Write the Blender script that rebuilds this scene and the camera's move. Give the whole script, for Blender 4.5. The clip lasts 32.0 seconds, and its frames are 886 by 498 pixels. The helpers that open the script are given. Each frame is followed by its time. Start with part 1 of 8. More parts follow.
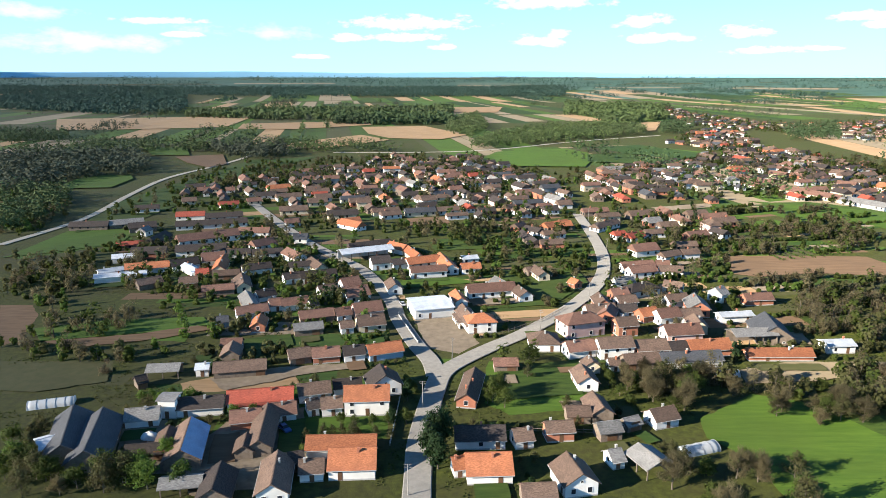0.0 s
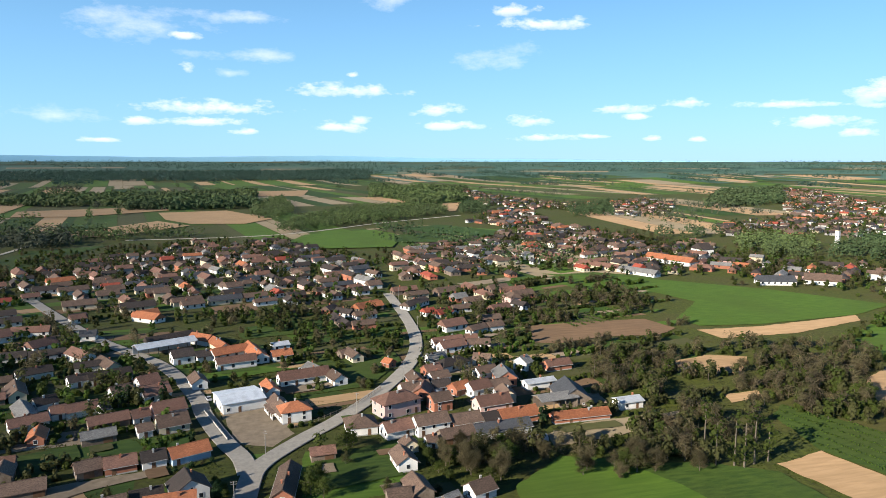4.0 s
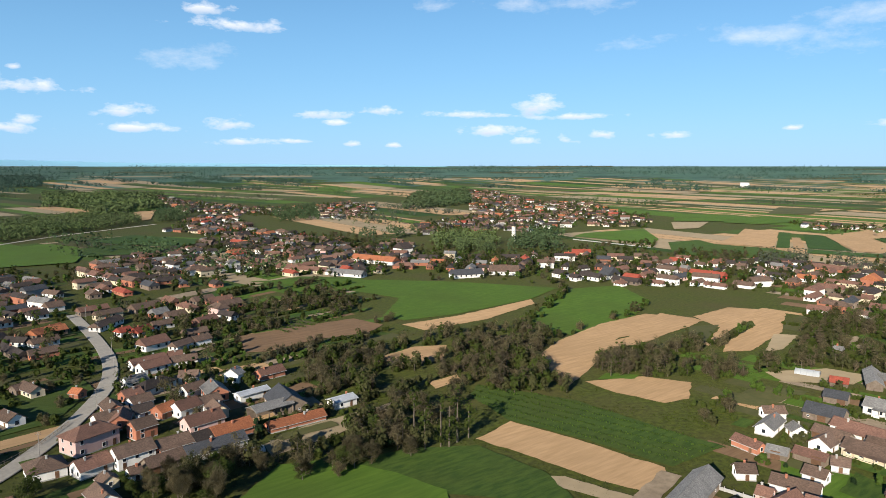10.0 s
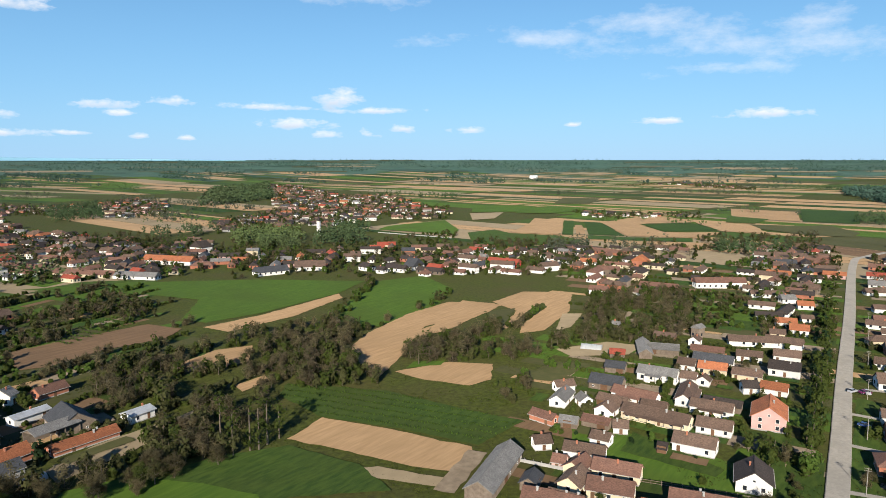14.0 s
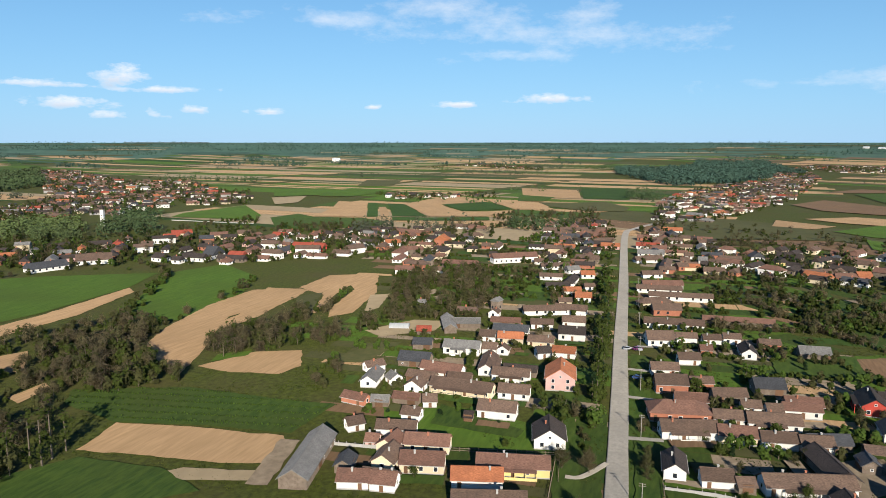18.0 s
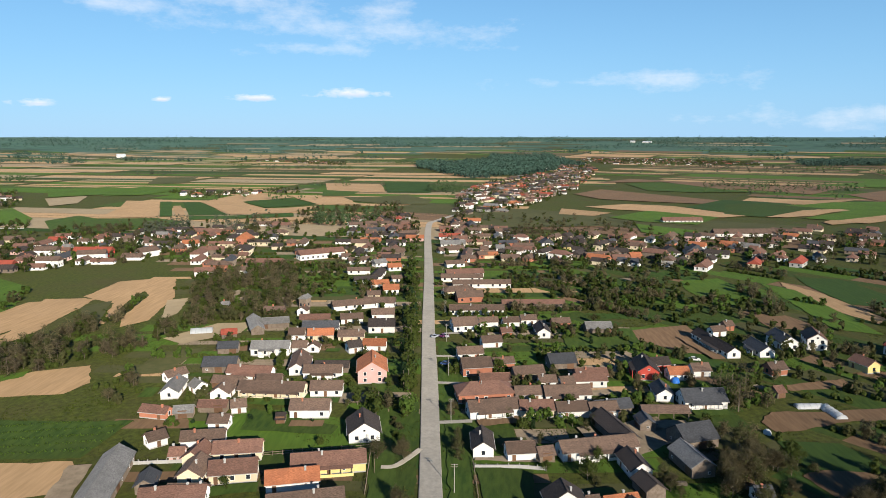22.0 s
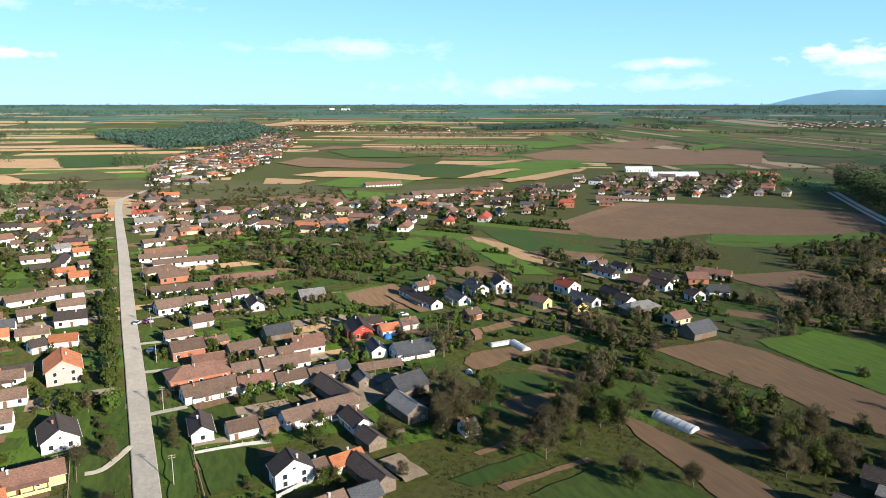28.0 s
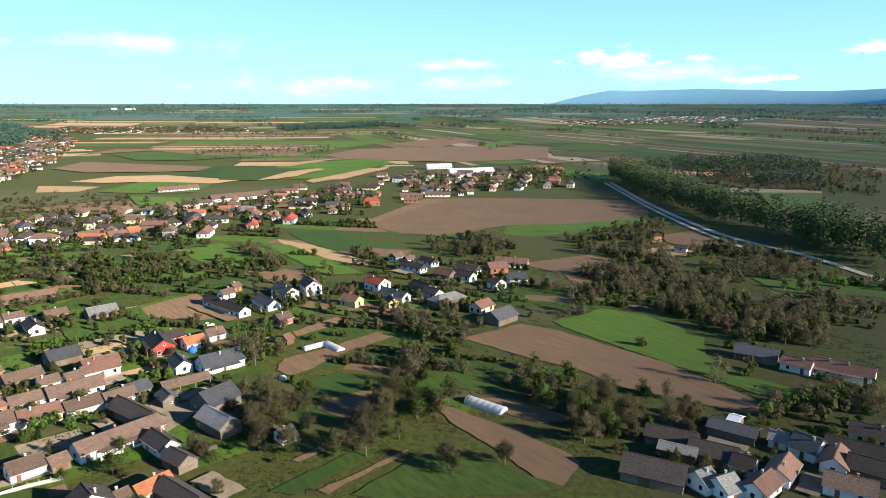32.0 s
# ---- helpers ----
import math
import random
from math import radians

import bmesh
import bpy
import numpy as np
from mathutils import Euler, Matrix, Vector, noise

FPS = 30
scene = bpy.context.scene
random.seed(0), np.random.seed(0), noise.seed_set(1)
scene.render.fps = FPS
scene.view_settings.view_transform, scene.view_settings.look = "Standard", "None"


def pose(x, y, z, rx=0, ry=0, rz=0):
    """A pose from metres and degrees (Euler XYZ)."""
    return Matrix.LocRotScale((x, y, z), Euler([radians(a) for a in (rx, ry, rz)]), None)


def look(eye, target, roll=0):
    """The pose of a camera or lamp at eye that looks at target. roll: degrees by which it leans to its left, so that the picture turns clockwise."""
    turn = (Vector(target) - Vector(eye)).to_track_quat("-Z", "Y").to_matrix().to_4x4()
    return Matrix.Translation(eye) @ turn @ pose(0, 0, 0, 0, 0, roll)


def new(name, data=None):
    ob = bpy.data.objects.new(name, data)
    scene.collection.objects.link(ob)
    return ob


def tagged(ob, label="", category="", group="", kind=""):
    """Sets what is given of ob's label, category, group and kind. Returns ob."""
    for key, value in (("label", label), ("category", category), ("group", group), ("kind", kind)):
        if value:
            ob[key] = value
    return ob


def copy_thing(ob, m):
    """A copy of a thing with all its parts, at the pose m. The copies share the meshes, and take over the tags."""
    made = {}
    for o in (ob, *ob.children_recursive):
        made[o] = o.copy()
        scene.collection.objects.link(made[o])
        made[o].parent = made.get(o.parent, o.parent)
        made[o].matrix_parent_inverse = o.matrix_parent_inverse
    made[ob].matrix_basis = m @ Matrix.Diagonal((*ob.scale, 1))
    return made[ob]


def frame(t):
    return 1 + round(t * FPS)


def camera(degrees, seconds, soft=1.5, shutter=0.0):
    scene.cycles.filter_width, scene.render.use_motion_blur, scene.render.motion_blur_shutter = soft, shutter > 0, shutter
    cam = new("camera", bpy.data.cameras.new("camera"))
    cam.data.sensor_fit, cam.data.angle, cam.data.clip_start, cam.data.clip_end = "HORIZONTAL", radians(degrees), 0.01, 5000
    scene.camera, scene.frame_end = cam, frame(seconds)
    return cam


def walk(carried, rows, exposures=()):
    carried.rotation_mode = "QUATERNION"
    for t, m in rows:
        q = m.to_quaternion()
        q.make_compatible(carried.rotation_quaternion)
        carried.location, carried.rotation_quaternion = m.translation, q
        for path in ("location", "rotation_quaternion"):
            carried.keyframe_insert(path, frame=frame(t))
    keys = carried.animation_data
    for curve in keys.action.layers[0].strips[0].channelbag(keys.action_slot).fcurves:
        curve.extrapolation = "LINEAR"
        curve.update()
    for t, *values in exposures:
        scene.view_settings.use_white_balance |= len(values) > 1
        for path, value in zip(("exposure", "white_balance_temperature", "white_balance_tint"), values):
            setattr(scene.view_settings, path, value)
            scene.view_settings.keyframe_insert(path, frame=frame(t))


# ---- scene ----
H_EYE = 84.0
cam = camera(64.5, 32.0, soft=0.8)
walk(cam, [
    (0, pose(0, 0, 84, 76.21, -0.01, 0.00)),
    (0.5, pose(0, 0, 84, 76.24, -0.02, -1.90)),
    (1, pose(0, 0, 84, 76.43, -0.01, -3.97)),
    (1.5, pose(0, 0, 84, 77.14, -0.01, -5.86)),
    (2, pose(0, 0, 84, 78.42, -0.01, -7.89)),
    (2.5, pose(0, 0, 84, 79.67, 0.00, -9.78)),
    (3, pose(0, 0, 84, 81.01, -0.02, -11.80)),
    (3.5, pose(0, 0, 84, 82.26, -0.02, -13.69)),
    (5.5, pose(0, 0, 84, 83.68, 0.00, -21.55)),
    (6, pose(0, 0, 84, 83.66, -0.01, -23.59)),
    (6.5, pose(0, 0, 84, 83.66, -0.02, -25.47)),
    (7, pose(0, 0, 84, 83.66, -0.02, -27.51)),
    (7.5, pose(0, 0, 84, 83.66, -0.01, -29.41)),
    (8, pose(0, 0, 84, 83.66, -0.03, -31.42)),
    (8.5, pose(0, 0, 84, 83.65, -0.04, -33.32)),
    (9, pose(0, 0, 84, 83.60, -0.02, -35.37)),
    (9.5, pose(0, 0, 84, 83.34, -0.02, -37.27)),
    (10, pose(0, 0, 84, 83.24, -0.02, -39.30)),
    (10.5, pose(0, 0, 84, 83.22, -0.01, -41.22)),
    (11, pose(0, 0, 84, 83.21, 0.01, -43.28)),
    (11.5, pose(0, 0, 84, 83.22, 0.00, -45.19)),
    (12, pose(0, 0, 84, 83.21, -0.00, -47.22)),
    (12.5, pose(0, 0, 84, 83.21, 0.01, -49.14)),
    (13, pose(0, 0, 84, 83.17, 0.01, -51.20)),
    (13.5, pose(0, 0, 84, 83.00, 0.03, -53.11)),
    (14, pose(0, 0, 84, 82.75, 0.01, -55.16)),
    (14.5, pose(0, 0, 84, 82.37, 0.03, -57.08)),
    (16.5, pose(0, 0, 84, 81.34, 0.01, -65.01)),
    (17, pose(0, 0, 84, 81.34, 0.02, -67.08)),
    (17.5, pose(0, 0, 84, 81.34, 0.01, -69.00)),
    (18, pose(0, 0, 84, 81.35, 0.01, -71.06)),
    (18.5, pose(0, 0, 84, 81.35, 0.01, -72.98)),
    (19, pose(0, 0, 84, 81.35, -0.02, -75.01)),
    (19.5, pose(0, 0, 84, 81.37, -0.02, -76.92)),
    (20, pose(0, 0, 84, 81.36, -0.02, -78.98)),
    (20.5, pose(0, 0, 84, 81.36, -0.01, -80.90)),
    (21, pose(0, 0, 84, 81.35, -0.01, -82.95)),
    (21.5, pose(0, 0, 84, 81.25, -0.01, -84.86)),
    (22, pose(0, 0, 84, 80.92, -0.00, -86.92)),
    (22.5, pose(0, 0, 84, 80.33, 0.00, -88.84)),
    (23, pose(0, 0, 84, 79.46, 0.01, -90.89)),
    (23.5, pose(0, 0, 84, 78.66, -0.00, -92.81)),
    (24, pose(0, 0, 84, 78.33, 0.00, -94.87)),
    (24.5, pose(0, 0, 84, 78.34, -0.01, -96.76)),
    (25, pose(0, 0, 84, 78.32, -0.01, -98.82)),
    (25.5, pose(0, 0, 84, 78.31, 0.00, -100.74)),
    (27.5, pose(0, 0, 84, 78.35, 0.00, -108.66)),
    (28, pose(0, 0, 84, 78.35, 0.00, -110.70)),
    (28.5, pose(0, 0, 84, 78.35, 0.01, -112.60)),
    (29, pose(0, 0, 84, 78.33, 0.02, -114.68)),
    (29.5, pose(0, 0, 84, 78.33, 0.01, -116.57)),
    (30, pose(0, 0, 84, 78.31, 0.01, -118.62)),
    (30.5, pose(0, 0, 84, 78.31, 0.03, -120.54)),
    (31, pose(0, 0, 84, 78.28, 0.03, -122.60)),
    (31.5, pose(0, 0, 84, 78.29, 0.03, -124.51)),
    (32, pose(0, 0, 84, 78.30, 0.01, -126.56)),
], exposures=[(0, 1.70, 6450, 9), (2, 1.42, 6450, 9), (5, 0.95, 6450, 9), (9, 0.78, 6450, 9), (20, 0.66, 6450, 9), (23, 0.76, 6450, 9), (26, 1.06, 6450, 9), (32, 1.45, 6450, 9)])

# ---------------------------------------------------------------- light
SUN_AZ, SUN_EL = 24.5, 20.0          # shadows fall towards SUN_AZ, counted from +x
sun_data = bpy.data.lights.new("sun", "SUN")
sun_data.energy, sun_data.angle, sun_data.color = 3.9, radians(0.53), (1.0, 0.90, 0.77)
sun = new("sun", sun_data)
ca, sa, ce, se = math.cos(radians(SUN_AZ)), math.sin(radians(SUN_AZ)), math.cos(radians(SUN_EL)), math.sin(radians(SUN_EL))
sun.matrix_world = look((0, 0, 300), (ca * ce, sa * ce, 300 - se))

world = bpy.data.worlds.new("world")
scene.world = world
world.use_nodes = True
wt = world.node_tree
wt.nodes.clear()


def wn(kind, **kw):
    n = wt.nodes.new(kind)
    for k, v in kw.items():
        if k == "op":
            n.operation = v
    return n


def wmath(op, a, b=None, c=None, clamp=False):
    n = wt.nodes.new("ShaderNodeMath")
    n.operation, n.use_clamp = op, clamp
    for i, v in enumerate((a, b, c)):
        if v is None:
            continue
        if isinstance(v, (int, float)):
            n.inputs[i].default_value = v
        else:
            wt.links.new(v, n.inputs[i])
    return n.outputs[0]


sky = wt.nodes.new("ShaderNodeTexSky")
sky.sky_type, sky.sun_disc = "NISHITA", False
sky.sun_elevation, sky.sun_rotation = radians(SUN_EL), math.atan2(-ca, -sa)
sky.altitude, sky.air_density, sky.dust_density, sky.ozone_density = 200, 1.0, 0.0, 4.0
wcoord = wt.nodes.new("ShaderNodeTexCoord")
wsep = wt.nodes.new("ShaderNodeSeparateXYZ")
wt.links.new(wcoord.outputs["Generated"], wsep.inputs[0])
AZ = wmath("MULTIPLY", wmath("ARCTAN2", wsep.outputs[0], wsep.outputs[1]), 57.2958)   # clockwise from +y
ELV = wmath("MULTIPLY", wmath("ARCSINE", wsep.outputs[2]), 57.2958)
wcomb = wt.nodes.new("ShaderNodeCombineXYZ")
wt.links.new(AZ, wcomb.inputs[0])
wt.links.new(wmath("MULTIPLY", ELV, 2.2), wcomb.inputs[1])


def wnoise(scale, detail, rough):
    n = wt.nodes.new("ShaderNodeTexNoise")
    n.inputs["Scale"].default_value, n.inputs["Detail"].default_value, n.inputs["Roughness"].default_value = scale, detail, rough
    wt.links.new(wcomb.outputs[0], n.inputs["Vector"])
    return n.outputs["Fac"]


puff = wnoise(0.55, 6, 0.6)
wisp = wnoise(0.16, 7, 0.66)
cover = under = None


def cloud(az, el, hw, hh, thin=False):
    """One cloud: an uneven patch, flatter below, or a thin veil."""
    global cover, under
    du = wmath("DIVIDE", wmath("SUBTRACT", AZ, az), hw)
    dv = wmath("DIVIDE", wmath("SUBTRACT", ELV, el), hh)
    if not thin:
        dv = wmath("MAXIMUM", dv, wmath("MULTIPLY", dv, -1.7))
    ds = wmath("SQRT", wmath("ADD", wmath("MULTIPLY", du, du), wmath("MULTIPLY", dv, dv)))
    if thin:
        k = wmath("MULTIPLY_ADD", wisp, 4.2, wmath("SUBTRACT", -1.4, wmath("MULTIPLY", ds, 0.75)))
        k = wmath("MULTIPLY", wmath("MULTIPLY", k, 0.9, None, True), 0.5)
    else:
        k = wmath("MULTIPLY_ADD", puff, 3.2, wmath("SUBTRACT", -0.62, ds))
        k = wmath("MULTIPLY", wmath("MULTIPLY", k, 1.1, None, True), 0.92)
    cover = k if cover is None else wmath("MAXIMUM", cover, k)
    if not thin:
        low = wmath("MULTIPLY", k, wmath("MULTIPLY_ADD", wmath("SUBTRACT", ELV, el), -0.9 / hh, 0.35, True))
        under = low if under is None else wmath("MAXIMUM", under, low)


cloud(20.9, 11.5, 2.2, 0.55)
cloud(23.2, 10.4, 3.9, 0.65)
cloud(7.8, 5.4, 4.2, 0.69)
cloud(-2.6, 3.9, 5.3, 0.78)
cloud(-4.0, 6.8, 0.7, 0.42)
cloud(-3.9, 9.1, 1.3, 0.42)
cloud(8.4, 6.7, 0.6, 0.28)
cloud(15.1, 3.9, 2.1, 0.65)
cloud(15.9, 2.7, 3.2, 0.46)
cloud(7.6, 2.6, 2.5, 0.55)
cloud(9.1, 3.1, 1.0, 0.55)
cloud(-0.0, 2.2, 1.2, 0.37)
cloud(-7.3, 2.9, 1.5, 0.42)
cloud(-3.3, 2.9, 3.7, 0.42)
cloud(22.7, 3.1, 1.6, 0.65)
cloud(23.4, 1.8, 2.8, 0.37)
cloud(29.8, 4.0, 2.2, 0.51)
cloud(30.9, 3.3, 1.3, 0.37)
cloud(34.4, 4.3, 1.8, 0.46)
cloud(41.0, 4.0, 3.9, 0.37)
cloud(46.8, 4.6, 2.1, 1.11)
cloud(49.5, 3.8, 3.5, 0.37)
cloud(43.5, 2.7, 2.9, 0.60)
cloud(45.9, 1.9, 1.4, 0.37)
cloud(27.7, 1.9, 1.3, 0.32)
cloud(49.2, 2.0, 0.9, 0.46)
cloud(52.0, 2.4, 1.2, 0.37)
cloud(32.0, 1.7, 0.8, 0.25)
cloud(35.3, 1.6, 0.7, 0.25)
cloud(0.6, 8.0, 5.1, 0.55, True)
cloud(0.7, 10.7, 5.1, 0.46, True)
cloud(-6.6, 9.8, 4.2, 1.20, True)
cloud(19.4, 8.0, 4.2, 0.83, True)
cloud(11.5, 12.4, 2.1, 0.74, True)
cloud(39.1, 12.4, 1.6, 0.65, True)
cloud(-1.1, 6.6, 1.8, 0.46, True)
cloud(57.4, 2.3, 1.6, 0.32)
cloud(72.2, 2.9, 2.1, 0.37)
cloud(35.3, 1.6, 0.7, 0.25)
cloud(65.6, 2.7, 0.6, 0.25)
cloud(63.2, 9.3, 6.5, 0.74, True)
cloud(48.8, 12.3, 6.0, 0.65, True)
cloud(39.1, 12.4, 1.8, 0.46, True)
cloud(79.7, 3.3, 3.0, 0.51)
cloud(72.1, 2.9, 1.8, 0.32)
cloud(57.5, 2.2, 1.5, 0.32)
cloud(65.4, 2.7, 0.4, 0.25)
cloud(61.3, 9.2, 4.6, 0.51, True)
cloud(71.3, 10.3, 6.5, 0.83, True)
cloud(77.9, 8.4, 12.0, 1.66, True)
cloud(82.3, 9.6, 5.5, 0.92, True)
cloud(74.8, 6.9, 7.4, 0.74, True)
cloud(98.2, 4.2, 6.9, 0.55, True)
cloud(104.3, 4.6, 3.2, 0.28, True)
cloud(99.5, 4.1, 6.9, 0.46, True)
cloud(125.9, 2.9, 4.2, 0.46, True)
cloud(75.8, 6.7, 8.8, 0.74, True)
cloud(127.9, 3.1, 0.8, 0.32)
cloud(139.9, 3.1, 3.7, 1.01)
cloud(138.1, 3.6, 1.8, 0.37)
cloud(150.1, 1.7, 2.9, 0.42)
cloud(145.6, 3.3, 1.5, 0.25)
cloud(102.4, 4.2, 8.3, 0.83, True)
cloud(128.2, 3.0, 4.2, 0.37, True)
cloud(123.3, 1.5, 15.7, 0.74, True)
cloud(144.5, 2.4, 7.8, 0.74, True)
cloud(157.0, 3.6, 1.4, 0.55)
cloud(-20.8, 3.9, 3.7, 0.32)
cloud(-20.1, 3.0, 1.9, 0.28)
cloud(-10.3, 1.5, 1.4, 0.28)
cloud(-26.1, 2.4, 6.0, 0.74, True)
cloud(-14.4, 3.2, 5.5, 0.65, True)
cloud(-28.3, 4.3, 5.1, 0.55, True)
# pale haze low over the horizon
haze = wmath("MULTIPLY", wmath("SUBTRACT", 1.0, wmath("DIVIDE", ELV, 24.0), None, True), 0.78)

bg = wt.nodes.new("ShaderNodeBackground")
sky_tone = wt.nodes.new("ShaderNodeHueSaturation")
sky_tone.inputs["Saturation"].default_value, sky_tone.inputs["Value"].default_value = 1.15, 1.1
wt.links.new(sky.outputs[0], sky_tone.inputs["Color"])
wt.links.new(sky_tone.outputs[0], bg.inputs[0])
bg.inputs[1].default_value = 0.055
wout = wt.nodes.new("ShaderNodeOutputWorld")
if cover is None:
    wt.links.new(bg.outputs[0], wout.inputs[0])
else:
    cbg = wt.nodes.new("ShaderNodeBackground")
    cbg.inputs[0].default_value, cbg.inputs[1].default_value = (0.93, 0.95, 1.0, 1), 0.66
    wmix = wt.nodes.new("ShaderNodeMixShader")
    hbg = wt.nodes.new("ShaderNodeBackground")
    hbg.inputs[0].default_value, hbg.inputs[1].default_value = (0.29, 0.61, 1.0, 1), 0.66
    hmix = wt.nodes.new("ShaderNodeMixShader")
    wt.links.new(haze, hmix.inputs[0])
    wt.links.new(bg.outputs[0], hmix.inputs[1])
    wt.links.new(hbg.outputs[0], hmix.inputs[2])
    wt.links.new(cover, wmix.inputs[0])
    wt.links.new(hmix.outputs[0], wmix.inputs[1])
    wt.links.new(cbg.outputs[0], wmix.inputs[2])
    wt.links.new(wmix.outputs[0], wout.inputs[0])
    cmix = wt.nodes.new("ShaderNodeMix")
    cmix.data_type = "RGBA"
    cmix.inputs[6].default_value, cmix.inputs[7].default_value = (0.93, 0.95, 1.0, 1), (0.42, 0.55, 0.74, 1)
    wt.links.new(under, cmix.inputs["Factor"])
    wt.links.new(cmix.outputs[2], cbg.inputs[0])

# ---------------------------------------------------------------- materials
MATS = {}


def material(name, dark, light, scale=0.4, rough=0.85, big=0.02, spread=0.0, bump=0.0, bscale=8.0, island=0.0,
             coords="Position", metal=0.0, translucent=0.0, stretch=None, third=None, lo=0.35, hi=0.65):
    """Two colours mixed by a fine and a broad noise; spread varies each object, island each loose piece."""
    m = bpy.data.materials.new(name)
    m.use_nodes = True
    nt = m.node_tree
    bsdf = nt.nodes["Principled BSDF"]
    bsdf.inputs["Roughness"].default_value, bsdf.inputs["Metallic"].default_value = rough, metal
    if coords == "Position":
        vec = nt.nodes.new("ShaderNodeNewGeometry").outputs["Position"]
    else:
        vec = nt.nodes.new("ShaderNodeTexCoord").outputs["Object"]
    if stretch:
        mp = nt.nodes.new("ShaderNodeMapping")
        mp.inputs["Scale"].default_value = stretch[:3]
        mp.inputs["Rotation"].default_value = (0, 0, radians(stretch[3]) if len(stretch) > 3 else 0)
        nt.links.new(vec, mp.inputs[0])
        vec2 = mp.outputs[0]
    else:
        vec2 = vec

    def noise_node(s, d, v):
        n = nt.nodes.new("ShaderNodeTexNoise")
        n.inputs["Scale"].default_value, n.inputs["Detail"].default_value, n.inputs["Roughness"].default_value = s, d, 0.6
        nt.links.new(v, n.inputs["Vector"])
        return n.outputs["Fac"]

    def two(a, b, f):
        n = nt.nodes.new("ShaderNodeMix")
        n.data_type = "RGBA"
        nt.links.new(f, n.inputs["Factor"])
        for v, i in ((a, 6), (b, 7)):
            if isinstance(v, tuple):
                n.inputs[i].default_value = (*v, 1)
            else:
                nt.links.new(v, n.inputs[i])
        return n.outputs[2]

    def ranged(f, a, b):
        n = nt.nodes.new("ShaderNodeMapRange")
        n.inputs[1].default_value, n.inputs[2].default_value = a, b
        nt.links.new(f, n.inputs[0])
        return n.outputs[0]

    col = two(dark, light, ranged(noise_node(scale, 5, vec2), lo, hi))
    mean = tuple((a + b) / 2 for a, b in zip(dark, light))
    other = third or tuple(c * 0.72 for c in mean)
    f = ranged(noise_node(big, 3, vec), 0.42, 0.72)
    n = nt.nodes.new("ShaderNodeMath")
    n.operation = "MULTIPLY"
    n.inputs[1].default_value = 0.65
    nt.links.new(f, n.inputs[0])
    col = two(col, other, n.outputs[0])
    for amount, kind in ((spread, "o"), (island, "i")):
        if amount:
            src = nt.nodes.new("ShaderNodeObjectInfo").outputs["Random"] if kind == "o" else nt.nodes.new("ShaderNodeNewGeometry").outputs["Random Per Island"]
            hsv = nt.nodes.new("ShaderNodeHueSaturation")
            mr = nt.nodes.new("ShaderNodeMapRange")
            mr.inputs[3].default_value, mr.inputs[4].default_value = 1 - amount, 1 + amount
            nt.links.new(src, mr.inputs[0])
            nt.links.new(mr.outputs[0], hsv.inputs["Value"])
            nt.links.new(col, hsv.inputs["Color"])
            col = hsv.outputs[0]
    nt.links.new(col, bsdf.inputs["Base Color"])
    if bump:
        b = nt.nodes.new("ShaderNodeBump")
        b.inputs["Strength"].default_value, b.inputs["Distance"].default_value = min(1.0, bump), 0.1
        nt.links.new(noise_node(bscale, 3, vec2), b.inputs["Height"])
        nt.links.new(b.outputs[0], bsdf.inputs["Normal"])
    if translucent:
        tr = nt.nodes.new("ShaderNodeBsdfTranslucent")
        nt.links.new(col, tr.inputs[0])
        mx = nt.nodes.new("ShaderNodeMixShader")
        mx.inputs[0].default_value = translucent
        nt.links.new(bsdf.outputs[0], mx.inputs[1])
        nt.links.new(tr.outputs[0], mx.inputs[2])
        nt.links.new(mx.outputs[0], nt.nodes["Material Output"].inputs[0])
    bsdf.inputs["Specular IOR Level"].default_value = 0.25
    bsdf.inputs["Diffuse Roughness"].default_value = 1.0 if rough > 0.85 else 0.4
    MATS[name] = m
    return m


# ground and fields
material("meadow", (0.022, 0.029, 0.005), (0.058, 0.068, 0.010), 0.55, 0.95, 0.03, third=(0.050, 0.041, 0.016), bump=1.0, bscale=1.6, lo=0.34, hi=0.68)
material("f_green", (0.038, 0.078, 0.008), (0.062, 0.108, 0.012), 0.7, 0.95, 0.02, spread=0.12, third=(0.042, 0.066, 0.009), bump=0.5, bscale=3.0, stretch=(0.15, 1.0, 1.0, -12))
material("f_green2", (0.020, 0.043, 0.006), (0.044, 0.072, 0.011), 0.7, 0.95, 0.02, spread=0.15, third=(0.036, 0.046, 0.009), bump=0.6, bscale=3.0, stretch=(0.25, 1.0, 1.0, 30))
material("f_dkgreen", (0.018, 0.042, 0.007), (0.034, 0.062, 0.010), 0.8, 0.95, 0.03, spread=0.15, bump=0.5, bscale=3.0, stretch=(0.12, 1.0, 1.0, -30))
material("f_olive", (0.047, 0.052, 0.017), (0.066, 0.064, 0.025), 0.3, 0.95, 0.03, spread=0.15)
material("f_tan", (0.235, 0.154, 0.080), (0.310, 0.206, 0.112), 0.8, 0.95, 0.03, spread=0.10, third=(0.217, 0.144, 0.077), bump=0.4, bscale=2.0, stretch=(0.12, 1.0, 1.0, -12))
material("f_brown", (0.104, 0.064, 0.036), (0.150, 0.096, 0.054), 0.9, 0.95, 0.03, spread=0.10, third=(0.096, 0.064, 0.038), bump=0.4, bscale=2.0, stretch=(0.12, 1.0, 1.0, -12))
